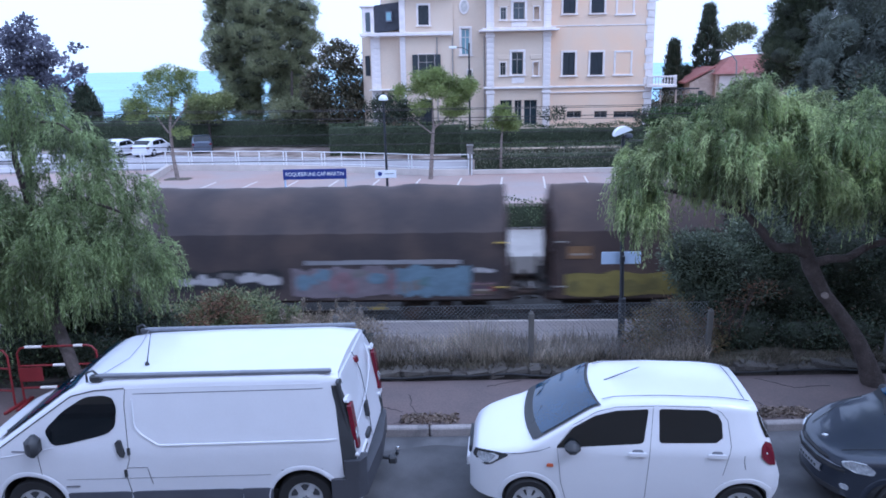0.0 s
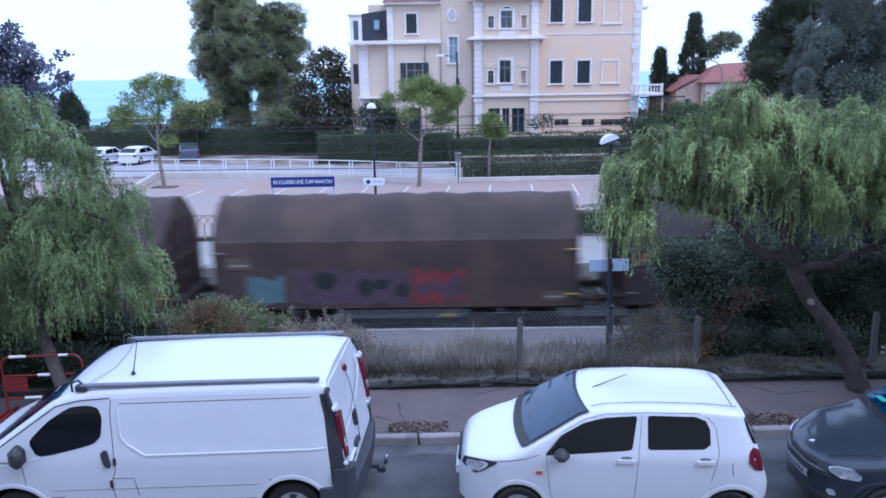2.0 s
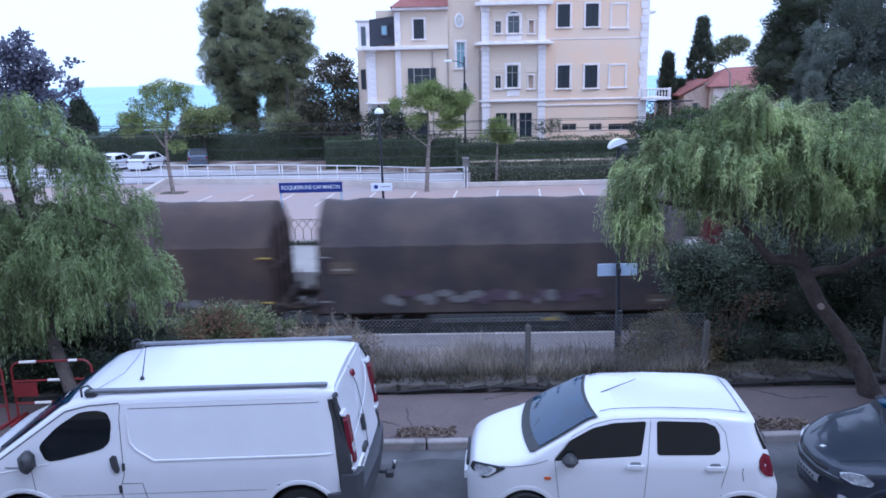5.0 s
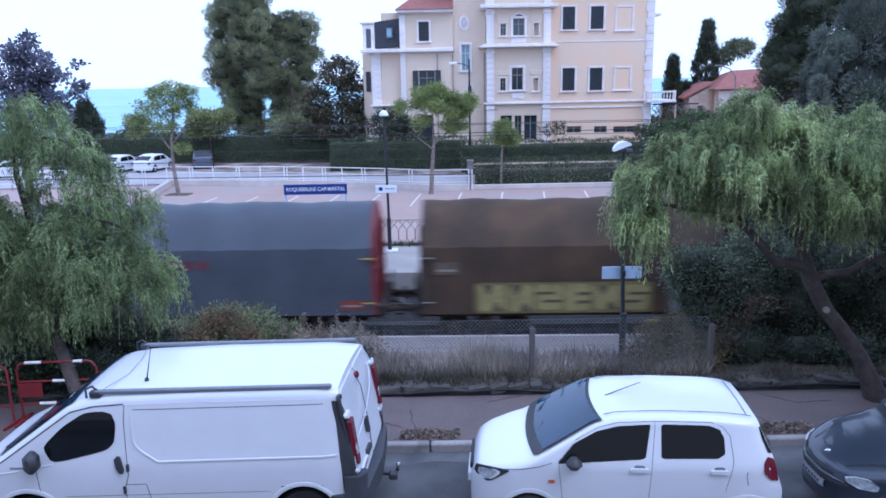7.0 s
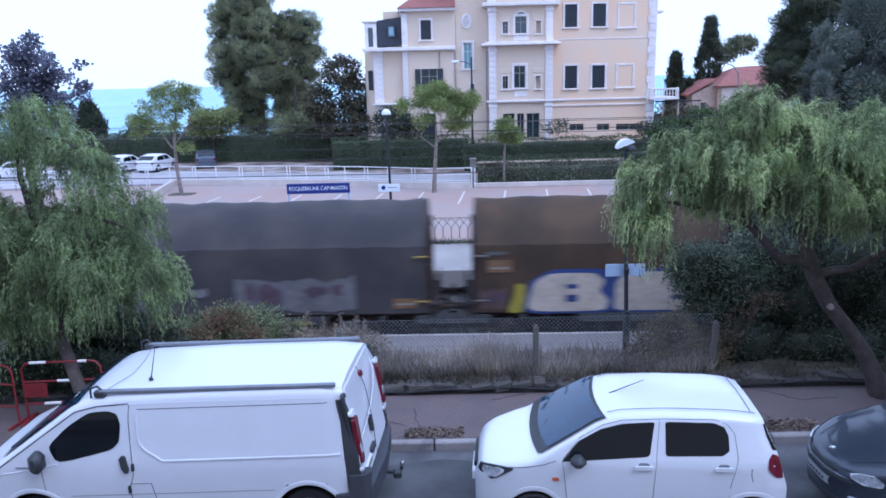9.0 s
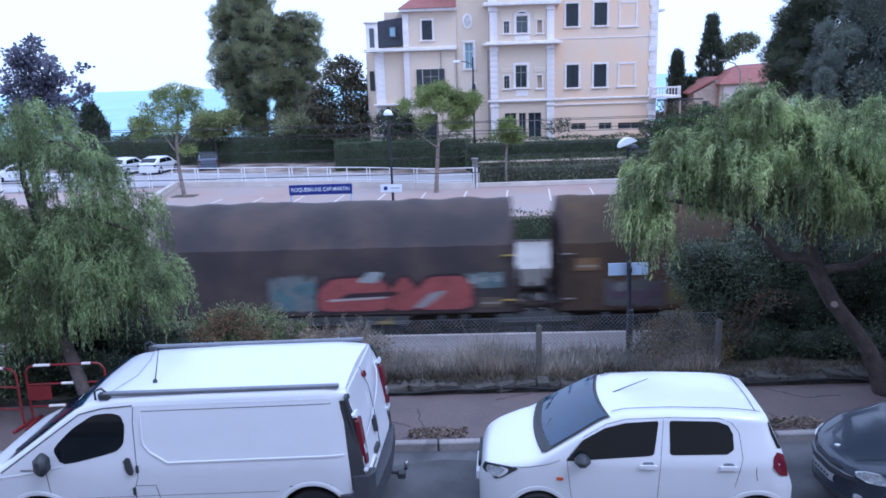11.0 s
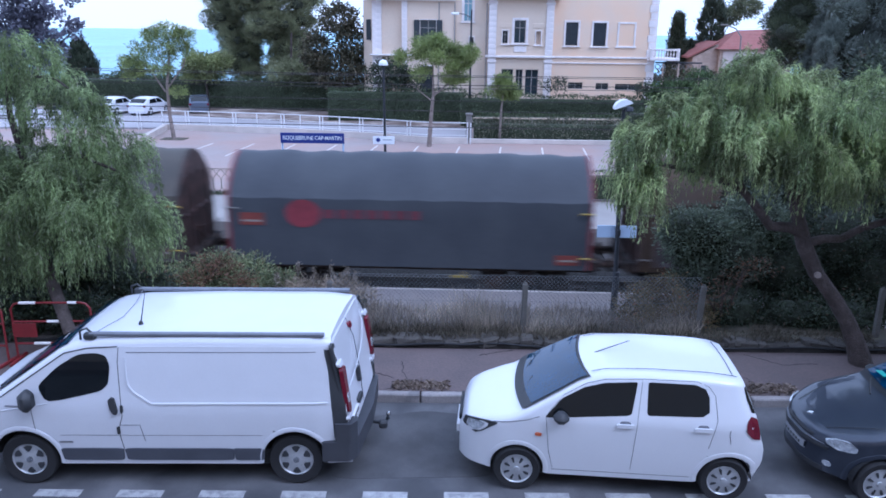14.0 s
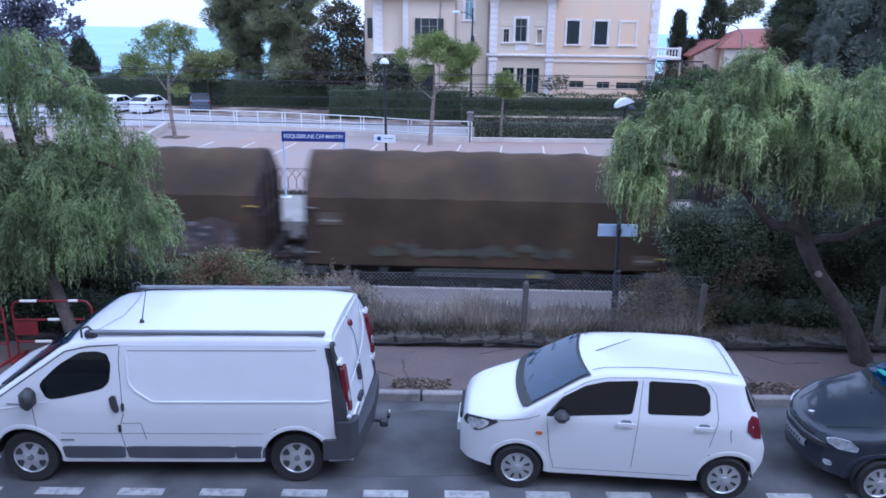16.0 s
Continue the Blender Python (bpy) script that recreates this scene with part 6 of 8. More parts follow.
# the crown carried on out of view, added to shade pavement and undergrowth
R_BEYOND = [(8.8, 10.2, 2.4, 0.8, 1.0, 0.9), (9.8, 9.4, 2.6, 0.9, 1.2, 1.0), (8.9, 11.5, 2.6, 0.7, 0.8, 0.9), (9.3, 9.0, 4.2, 1.2, 1.4, 0.8), (8.4, 10.6, 3.2, 0.6, 0.9, 0.6), (8.7, 11.4, 4.3, 0.9, 1.4, 0.8), (9.6, 10.8, 4.0, 1.0, 1.4, 0.8), (8.6, 12.6, 4.6, 1.0, 1.0, 0.7), (10.4, 12.0, 4.6, 1.0, 1.3, 0.9)]
t = tree("pepper_tree", (7.2, 11.3, 0.128), "leaning weeping pepper tree with feathery green leaves",
         [([(7.04, 11.3, 0.1), (6.91, 11.35, 0.48), (6.74, 11.4, 0.84), (6.46, 11.45, 1.25), (6.13, 11.5, 1.66), (5.9, 11.55, 2.1), (5.72, 11.6, 2.65), (5.55, 11.7, 3.3), (5.2, 11.8, 4.1), (5.0, 11.8, 4.6)], [0.19, 0.15, 0.13, 0.12, 0.118, 0.125, 0.10, 0.08, 0.05, 0.03]),
          ([(5.92, 11.6, 2.12), (6.2, 11.55, 2.22), (6.45, 11.5, 2.24), (6.8, 11.55, 2.42), (7.15, 11.6, 2.5), (8.0, 11.7, 2.95), (8.8, 11.8, 3.6)], [0.09, 0.07, 0.065, 0.06, 0.06, 0.05, 0.03]),
          ([(5.86, 11.55, 2.3), (5.6, 11.5, 2.42), (5.25, 11.45, 2.45), (5.0, 11.45, 2.75), (4.7, 11.4, 3.05), (4.1, 11.4, 3.3), (3.3, 11.4, 3.45), (2.9, 11.4, 3.5)], [0.10, 0.09, 0.08, 0.07, 0.06, 0.045, 0.03, 0.015]),
          ([(5.7, 11.6, 2.75), (6.1, 11.7, 3.5), (6.6, 11.8, 4.2)], [0.08, 0.06, 0.03]),
          ([(4.7, 11.4, 3.05), (4.5, 11.5, 3.7), (4.2, 11.6, 4.4)], [0.06, 0.04, 0.02])],
         np.concatenate([weeping_crown(ragged(R_EDGE, 4, 0.4), 125, (0.35, 0.8), lift=0.5, spread=0.36), weeping_crown(ragged(R_TOP, 6, 0.34), 330, (0.2, 0.6), leaf=0.09, width=0.014, per=9, lift=0.7, spread=0.42), weeping_crown(R_LOW, 45, (0.3, 0.65), lift=0.6, spread=0.4), weeping_crown(R_TOP, 90, (0.5, 0.85), lift=0.3, spread=0.2)]), PEPPER)
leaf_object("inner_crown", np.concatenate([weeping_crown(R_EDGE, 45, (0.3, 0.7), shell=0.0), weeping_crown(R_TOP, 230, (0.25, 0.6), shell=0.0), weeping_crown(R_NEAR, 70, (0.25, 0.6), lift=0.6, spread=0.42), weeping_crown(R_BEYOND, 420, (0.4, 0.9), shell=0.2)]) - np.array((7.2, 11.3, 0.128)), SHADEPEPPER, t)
# opaque lumps in the unseen masses, so that they shade the pavement
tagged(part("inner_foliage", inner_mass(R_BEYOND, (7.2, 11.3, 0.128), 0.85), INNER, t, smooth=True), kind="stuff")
part("sawn_stub", Mesh().tube([(-1.1, 0.08, 1.53), (-1.125, 0.005, 1.545)], [0.055, 0.05], 10), SAWN, t, "pale sawn branch stub")

L_BLOBS = [(-7.41, 12.40, 2.80, 0.44, 0.90, 0.39), (-6.74, 12.40, 3.05, 0.48, 1.00, 0.43), (-6.09, 12.60, 3.22, 0.41, 0.90, 0.39), (-5.50, 12.50, 2.76, 0.35, 0.80, 0.39),
           (-6.82, 12.10, 2.43, 0.67, 0.80, 0.38), (-5.89, 12.10, 2.59, 0.66, 0.90, 0.40), (-5.19, 12.20, 2.40, 0.43, 0.70, 0.31), (-4.88, 12.40, 2.09, 0.20, 0.40, 0.28), (-7.44, 12.10, 2.08, 0.29, 0.60, 0.48), (-8.21, 12.30, 2.81, 0.67, 1.00, 1.06)]
# masses left of the view, added to shade the pavement by the barrier
L_BEYOND = [(-7.9, 10.2, 3.9, 0.8, 0.9, 0.5), (-7.6, 11.2, 3.4, 0.5, 0.6, 0.6), (-8.6, 9.8, 4.3, 1.0, 1.2, 0.7), (-9.8, 10.8, 4.4, 1.2, 1.4, 0.9), (-8.9, 11.9, 3.6, 0.6, 0.9, 0.8)]
L_HANG = [(-7.1, 11.4, 2.1, 0.16, 0.3, 0.2), (-6.88, 11.4, 2.0, 0.12, 0.3, 0.15), (-6.45, 11.4, 2.0, 0.14, 0.3, 0.15), (-6.15, 11.4, 1.95, 0.12, 0.3, 0.15), (-5.7, 11.5, 2.1, 0.2, 0.3, 0.15), (-5.1, 11.6, 2.15, 0.2, 0.3, 0.15)]
# the two last masses here stand out of view and add shade
L_THIN = [(-7.16, 12.70, 5.03, 0.21, 0.50, 0.24), (-7.05, 12.80, 4.62, 0.17, 0.40, 0.15), (-7.45, 12.70, 4.39, 0.11, 0.40, 0.17), (-6.43, 12.60, 4.31, 0.42, 0.70, 0.36), (-6.50, 12.60, 3.79, 0.48, 0.70, 0.29), (-7.40, 12.60, 3.59, 0.29, 0.50, 0.21), (-5.51, 12.60, 3.42, 0.35, 0.50, 0.27), (-7.25, 12.7, 5.18, 0.16, 0.4, 0.14), (-6.85, 12.7, 4.95, 0.26, 0.4, 0.2), (-6.5, 12.6, 4.62, 0.26, 0.4, 0.18), (-6.1, 12.6, 4.25, 0.26, 0.4, 0.22), (-5.85, 12.5, 3.85, 0.28, 0.4, 0.22), (-7.7, 12.6, 4.8, 0.4, 0.6, 0.4), (-9.2, 11.8, 4.2, 0.9, 1.2, 0.6), (-9.6, 10.6, 3.6, 0.9, 1.0, 0.5)]
t = tree("pepper_tree", (-5.72, 10.72, 0.128), "weeping pepper tree with long hanging green foliage",
     [([(-5.70, 10.7, 0.08), (-5.79, 10.8, 0.39), (-5.91, 10.9, 0.62), (-6.42, 11.5, 1.25), (-6.75, 11.95, 1.6), (-7.05, 12.4, 2.2), (-7.2, 12.6, 3.0), (-7.35, 12.6, 3.93), (-7.36, 12.7, 4.6), (-7.3, 12.7, 4.95)], [0.145, 0.115, 0.105, 0.10, 0.095, 0.085, 0.07, 0.05, 0.035, 0.02]),
      ([(-7.1, 12.45, 2.3), (-6.7, 12.5, 3.0), (-6.2, 12.4, 3.3), (-5.5, 12.4, 3.0)], [0.08, 0.06, 0.04, 0.02]),
      ([(-7.36, 12.65, 4.3), (-7.1, 12.65, 4.58), (-6.5, 12.6, 4.53), (-6.2, 12.6, 4.3)], [0.03, 0.026, 0.02, 0.01]),
      ([(-7.2, 12.6, 2.6), (-8.0, 12.4, 3.2), (-8.8, 12.3, 3.5)], [0.07, 0.05, 0.03])],
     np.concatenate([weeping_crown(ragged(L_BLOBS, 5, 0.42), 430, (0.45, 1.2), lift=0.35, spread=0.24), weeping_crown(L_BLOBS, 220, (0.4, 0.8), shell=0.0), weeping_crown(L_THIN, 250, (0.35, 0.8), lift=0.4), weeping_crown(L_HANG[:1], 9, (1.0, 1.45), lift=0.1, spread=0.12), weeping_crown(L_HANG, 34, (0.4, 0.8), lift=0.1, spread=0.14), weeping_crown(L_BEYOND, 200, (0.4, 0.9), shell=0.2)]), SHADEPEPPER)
# opaque lumps in the unseen left masses, added to deepen their shade
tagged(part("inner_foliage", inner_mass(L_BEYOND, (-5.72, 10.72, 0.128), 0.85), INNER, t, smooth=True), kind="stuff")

# big stone pine behind the car park
P_BLOBS = [(-19.06, 74.00, 12.82, 2.77, 3.00, 1.95), (-21.36, 74.00, 10.95, 1.80, 2.00, 1.37), (-17.92, 73.00, 10.30, 2.80, 3.00, 1.83), (-14.54, 75.00, 10.36, 2.10, 2.00, 1.49), (-21.0, 74.00, 8.04, 1.93, 2.00, 1.44),
           (-17.54, 73.00, 8.05, 2.71, 2.50, 1.79), (-14.24, 75.00, 8.05, 1.84, 2.00, 1.67), (-20.9, 74.00, 6.01, 1.79, 2.00, 1.28), (-17.17, 73.00, 5.72, 2.84, 2.50, 1.85), (-14.60, 75.00, 5.12, 2.13, 2.40, 2.13),
           (-19.80, 74.00, 3.55, 2.12, 2.20, 1.50), (-14.9, 74.00, 2.54, 1.97, 2.40, 1.9), (-20.20, 74.00, 1.96, 1.68, 1.80, 1.34), (-19.1, 73.50, 1.38, 1.24, 1.60, 1.0), (-13.59, 73.00, 1.72, 2.21, 2.00, 1.66)]
P_PUFFS = puffs_of(P_BLOBS, 1.05, 135, 1.05)
tree("pine_tree", (-18.0, 74, LAND), "tall dark stone pine with dense clumped crown",
     [([(-18.2, 74, LAND), (-18.4, 74, 2), (-18.0, 74, 7), (-18.2, 74, 13)], [0.45, 0.4, 0.3, 0.12]), ([(-18.4, 74, 3.5), (-21, 74, 7), (-22, 74, 10)], [0.2, 0.15, 0.08]), ([(-18.2, 74, 5), (-15.2, 74, 9), (-14.5, 74, 11)], [0.2, 0.15, 0.08])],
     puffed_crown(P_PUFFS, 1500, 0.36, 0.042), PINE, dense=P_PUFFS, k=0.46)
tree("pine_tree", (-14.3, 70, LAND), "slim dark pine beside the larger one", [([(-14.3, 70, LAND), (-14.2, 70, 1), (-14.0, 70, 5)], [0.16, 0.13, 0.08])],
     tufted_crown([(-14.39, 70.00, 1.38, 2.12, 1.80, 1.33), (-12.04, 70.00, 0.81, 1.59, 1.50, 1.17)], 340, 16, 0.35, 0.09, 0.5, 0.3), PINE)
tree("broadleaf_tree", (-9.3, 67, LAND), "brownish half-dry broadleaf tree",
     [([(-9.3, 67, LAND), (-9.2, 67, 1.5), (-9.0, 67, 5)], [0.2, 0.16, 0.06]), ([(-9.25, 67, 1), (-8, 67, 3.2)], [0.1, 0.04])],
     tufted_crown([(-9.22, 67.00, 6.25, 1.60, 1.60, 1.30), (-7.91, 67.00, 4.17, 1.61, 1.60, 1.71), (-11.28, 67.00, 3.49, 1.21, 1.40, 1.82), (-9.44, 67.00, 1.97, 2.53, 1.80, 1.62), (-7.32, 66.00, 1.49, 1.30, 1.20, 1.10)], 900, 14, 0.26, 0.16, 0.4, 0.3), BROWNLEAF)
tree("broadleaf_tree", (-4.6, 62.5, LAND), "small dark broadleaf tree before the villa", [([(-4.6, 62.5, LAND), (-4.6, 62.5, 1.5)], [0.1, 0.05])],
     tufted_crown([(-4.56, 62.50, 1.88, 1.70, 1.30, 1.14), (-2.92, 62.50, 1.29, 1.04, 1.00, 0.76)], 260, 14, 0.22, 0.13, 0.35, 0.3), DARKLEAF)

# young trees in the car park
tree("young_pine", (-18.45, 50.5, LAND), "young light green pine on a slim trunk in the car park",
     [([(-18.45, 50.5, LAND), (-18.6, 50.5, -0.3), (-18.6, 50.5, 1.6), (-18.3, 50.5, 3.4), (-18.15, 50.5, 4.8)], [0.15, 0.12, 0.09, 0.06, 0.02]), ([(-18.75, 50.5, 1.2), (-19.6, 50.5, 2.6), (-20.4, 50.5, 3.3)], [0.06, 0.05, 0.02]), ([(-18.6, 50.5, 1.4), (-17.4, 50.5, 2.9), (-17.0, 50.5, 4.2)], [0.05, 0.04, 0.02]), ([(-18.4, 50.5, 2.4), (-19.3, 50.5, 4.4)], [0.04, 0.02])],
     tufted_crown([(-18.18, 50.50, 5.13, 1.04, 1.10, 0.48), (-19.40, 50.50, 4.83, 0.52, 0.60, 0.37), (-17.09, 50.50, 4.79, 0.56, 0.70, 0.48), (-19.08, 50.30, 4.26, 0.67, 0.70, 0.41), (-17.66, 50.30, 4.28, 0.82, 0.80, 0.52), (-16.92, 50.50, 3.78, 0.45, 0.50, 0.37), (-20.52, 50.50, 4.10, 0.41, 0.40, 0.22), (-20.20, 50.50, 3.52, 0.67, 0.70, 0.45), (-21.18, 50.50, 3.14, 0.38, 0.50, 0.38), (-18.85, 50.30, 2.75, 0.75, 0.70, 0.38), (-19.91, 50.50, 2.72, 0.60, 0.60, 0.41), (-21.01, 50.50, 2.27, 0.57, 0.50, 0.30), (-18.36, 50.60, 3.51, 0.49, 0.50, 0.34), (-19.16, 50.70, 3.46, 0.34, 0.40, 0.26), (-17.79, 50.30, 1.22, 0.53, 0.50, 0.30)], 520, 24, 0.17, 0.05, 0.22, 0.3), YOUNGPINE, PALEBARK, "tree", "young pines in the car park")
tree("young_pine", (-0.95, 48.5, LAND), "young umbrella shaped light green pine with slim trunk",
     [([(-0.95, 48.5, LAND), (-0.85, 48.5, -0.3), (-0.7, 48.5, 1.5), (-0.75, 48.5, 3.3)], [0.16, 0.13, 0.09, 0.04]), ([(-0.75, 48.5, 1.3), (0.5, 48.5, 2.3), (0.9, 48.5, 2.6)], [0.07, 0.05, 0.02]), ([(-0.78, 48.5, 1.0), (-2.2, 48.5, 2.1)], [0.05, 0.02])],
     tufted_crown(ragged([(-0.90, 48.50, 4.62, 1.05, 1.20, 0.72), (-0.85, 48.30, 4.05, 1.05, 1.10, 0.5), (1.10, 48.50, 3.95, 0.80, 0.90, 0.72), (0.75, 48.4, 3.35, 0.8, 0.8, 0.4), (-2.64, 48.50, 3.72, 0.36, 0.50, 0.36), (0.65, 48.50, 2.5, 0.7, 0.70, 0.45), (-1.46, 48.30, 2.85, 0.6, 0.60, 0.35)], 9, 0.50), 1000, 22, 0.17, 0.05, 0.24, 0.3), YOUNGPINE, PALEBARK, "tree", "young pines in the car park")
tree("young_pine", (3.85, 50.9, LAND), "low young pine in the shrub bed",
     [([(3.85, 50.9, LAND), (3.9, 50.9, 0.2), (4.0, 50.9, 1.4)], [0.10, 0.08, 0.04])],
     tufted_crown(ragged([(4.05, 50.90, 1.45, 1.25, 1.00, 0.50), (4.1, 50.90, 1.95, 0.8, 0.80, 0.45), (4.2, 50.9, 2.4, 0.35, 0.4, 0.3)], 8, 0.4), 420, 18, 0.17, 0.055, 0.28, 0.3), YOUNGPINE, PALEBARK, "tree", "young pines in the car park")
tree("broadleaf_tree", (-21.7, 69, LAND), "light yellow-green young tree by the hedge", [([(-21.7, 69, LAND), (-21.8, 69, 0.5), (-21.7, 69, 2.6)], [0.13, 0.10, 0.04])],
     tufted_crown([(-22.13, 69.00, 2.12, 1.34, 1.40, 0.82), (-20.56, 69.00, 2.44, 0.92, 1.00, 0.67), (-22.86, 69.00, 1.31, 0.93, 1.00, 0.52), (-21.31, 69.00, 1.33, 0.93, 1.00, 0.46)], 420, 14, 0.3, 0.14, 0.45, 0.3), leaf_mat("sea_tree_leaf", (0.20, 0.23, 0.10), (0.34, 0.36, 0.17), None, 0.45))
tree("broadleaf_tree", (-31.0, 78, LAND), "low scrubby tree by the sea", [([(-31.0, 78, LAND), (-31.0, 78, 0)], [0.15, 0.06])],
     tufted_crown([(-32.63, 78.00, -0.00, 2.34, 1.80, 0.70), (-29.13, 78.00, -0.07, 2.34, 1.80, 0.58), (-32.19, 78.00, 1.42, 1.16, 1.40, 0.93)], 380, 12, 0.3, 0.14, 0.45, 0.3), HEDGELEAF)
tree("broadleaf_tree", (-17.2, 30.0, PZ), "dark purple-leaved tree beside the platform",
     [([(-17.2, 30.0, PZ), (-17.0, 30.0, 2.5), (-16.6, 30.0, 6)], [0.2, 0.15, 0.06]), ([(-16.95, 30, 2.6), (-15.6, 30, 4.3), (-14.5, 30, 5.2)], [0.07, 0.045, 0.02])],
     tufted_crown([(-16.85, 30.00, 6.03, 0.66, 1.00, 0.44), (-16.01, 30.00, 5.84, 0.48, 0.80, 0.31), (-15.25, 30.00, 5.89, 0.28, 0.40, 0.20), (-14.86, 30.00, 5.70, 0.24, 0.40, 0.18), (-14.44, 30.00, 5.42, 0.22, 0.30, 0.15), (-14.40, 30.00, 5.06, 0.18, 0.30, 0.13), (-14.78, 30.00, 5.01, 0.15, 0.25, 0.11),
                   (-16.45, 30.00, 5.09, 0.75, 1.00, 0.44), (-15.60, 30.00, 5.00, 0.38, 0.60, 0.27), (-15.35, 30.00, 4.53, 0.27, 0.50, 0.27), (-15.21, 30.00, 4.26, 0.20, 0.30, 0.16), (-16.47, 30.00, 4.17, 0.80, 1.00, 0.40), (-17.23, 30.00, 3.58, 0.58, 0.80, 0.40), (-16.42, 30.00, 6.60, 0.80, 1.00, 0.42), (-16.27, 30.00, 7.22, 0.30, 0.40, 0.24), (-17.0, 30.0, 6.75, 0.5, 0.7, 0.35), (-17.1, 30.0, 5.4, 0.7, 0.9, 0.6), (-16.2, 30.0, 5.6, 0.6, 0.8, 0.5), (-15.6, 30.0, 6.35, 0.25, 0.4, 0.22), (-17.0, 30.0, 4.5, 0.7, 0.9, 0.5), (-15.7, 30.0, 3.9, 0.55, 0.8, 0.4), (-14.47, 30.0, 6.3, 0.20, 0.3, 0.13)], 560, 13, 0.16, 0.12, 0.17, 0.1),
     leaf_mat("purple_dark_leaf", (0.13, 0.13, 0.17), (0.25, 0.25, 0.31), None, 0.45))


def cypress(base, h, r, label, group=""):
    p = []
    n = 520
    u = np.random.uniform(0.02, 1, n) ** 0.8
    a = np.random.uniform(0, 2 * math.pi, n)
    rad = r * np.minimum(1.0, (1 - u) * 2.6 + 0.12) * np.random.uniform(0.75, 1.05, n) * np.minimum(1, u * 6 + 0.4)
    c = np.c_[base[0] + rad * np.cos(a), base[1] + rad * np.sin(a), base[2] + u * h]
    q = [blades(c + np.random.normal(size=(n, 3)) * 0.18, np.c_[np.cos(a) * 0.4, np.sin(a) * 0.4, np.ones(n)] + np.random.normal(size=(n, 3)) * 0.25, 0.42, 0.085) for _ in range(26)]
    return tree("cypress", base, label, [([base, (base[0], base[1], base[2] + h * 0.9)], [r * 0.35, 0.03])], np.concatenate(q), DARKLEAF, BARK, "tree", group)


cypress((27.7, 80, LAND), 12.6, 1.15, "tall slim dark cypress")
cypress((23.6, 78, LAND), 9.0, 0.62, "small dark conifer beside the villa")
cypress((25.2, 79, LAND), 6.3, 0.45, "small dark conifer behind the pergola")
cypress((-38.3, 80, LAND), 5.6, 1.35, "dark cypress by the sea")
tree("umbrella_pine", (31.6, 88, LAND), "small umbrella pine behind the red roof", [([(31.6, 88, LAND), (31.8, 88, 5), (31.6, 88, 8)], [0.25, 0.2, 0.08])],
     tufted_crown([(34.06, 88.00, 8.30, 1.43, 2.00, 0.91), (32.36, 88.00, 7.40, 0.91, 1.50, 0.78)], 240, 14, 0.4, 0.12, 0.5, 0.3), leaf_mat("far_pine_needles", (0.09, 0.10, 0.058), (0.19, 0.20, 0.115), None, 0.4))
D_BLOBS = [(21.4, 46.00, 7.6, 1.2, 1.80, 1.5), (20.5, 46.00, 6.3, 1.0, 1.60, 0.9), (22.1, 46.00, 9.2, 1.3, 2.00, 1.4), (20.1, 45.00, 5.3, 0.8, 1.30, 0.7), (22.4, 46.00, 5.5, 1.5, 2.00, 1.9), (21.1, 46.00, 4.4, 1.4, 1.80, 0.9), (23.9, 46.00, 9.8, 1.6, 2.00, 1.5)]
D_PUFFS = puffs_of(D_BLOBS, 0.85, 90, 0.95)
tree("pine_tree", (28.0, 46, LAND), "dark pine beside the red-roofed house",
     [([(28.0, 46, LAND), (27.5, 46, 4), (27.5, 46, 9)], [0.35, 0.3, 0.1]), ([(27.4, 46, 3.5), (24, 46, 5.5), (21.5, 46, 7)], [0.16, 0.1, 0.04])],
     puffed_crown(D_PUFFS, 1100, 0.28, 0.034), DARKPINE, dense=D_PUFFS, k=0.62)
G_BLOBS = [(19.75, 38.00, 6.3, 1.5, 2.00, 1.8), (21.02, 38.00, 7.6, 1.6, 2.00, 2.1), (20.40, 38.00, 4.17, 1.9, 2.00, 1.28), (22.14, 38.00, 4.54, 1.70, 2.00, 1.99), (18.4, 37.00, 4.7, 0.8, 1.50, 1.0), (22.98, 38.00, 6.98, 1.68, 2.00, 2.79), (22.10, 38.00, 2.30, 2.30, 2.00, 1.44), (19.69, 38.00, 2.65, 1.62, 1.50, 1.15), (21.6, 38.0, 9.4, 1.3, 1.6, 0.9), (18.5, 38.0, 3.3, 1.1, 1.5, 1.0), (23.6, 38.0, 9.0, 1.4, 1.8, 1.2), (22.6, 39.0, 5.6, 1.6, 1.6, 1.6)]
G_PUFFS = ragged(G_BLOBS, 9, 0.34)
tree("conifer_tree", (27.5, 38, LAND), "large grey-blue feathery conifer in shade",
     [([(27.5, 38, LAND), (27.0, 38, 3), (26.5, 38, 8)], [0.35, 0.28, 0.1]), ([(26.8, 38, 4), (23.5, 38, 6), (20.5, 38, 6.6)], [0.14, 0.09, 0.03])],
     np.concatenate([puffed_crown(G_PUFFS, 900, 0.24, 0.030), tufted_crown(G_BLOBS, 420, 18, 0.30, 0.04, 0.4, 0.7)]), BLUELEAF, dense=G_BLOBS, k=0.62)
U_BLOBS = [(9.93, 19.00, 2.76, 1.16, 1.30, 1.16), (11.10, 19.00, 3.49, 1.29, 1.50, 1.58), (8.61, 18.00, 1.76, 0.98, 1.20, 0.98), (10.13, 18.00, 1.06, 1.27, 1.30, 1.13), (7.42, 17.50, 1.85, 0.68, 1.00, 0.82), (11.96, 18.00, 1.81, 1.26, 1.40, 1.68)]
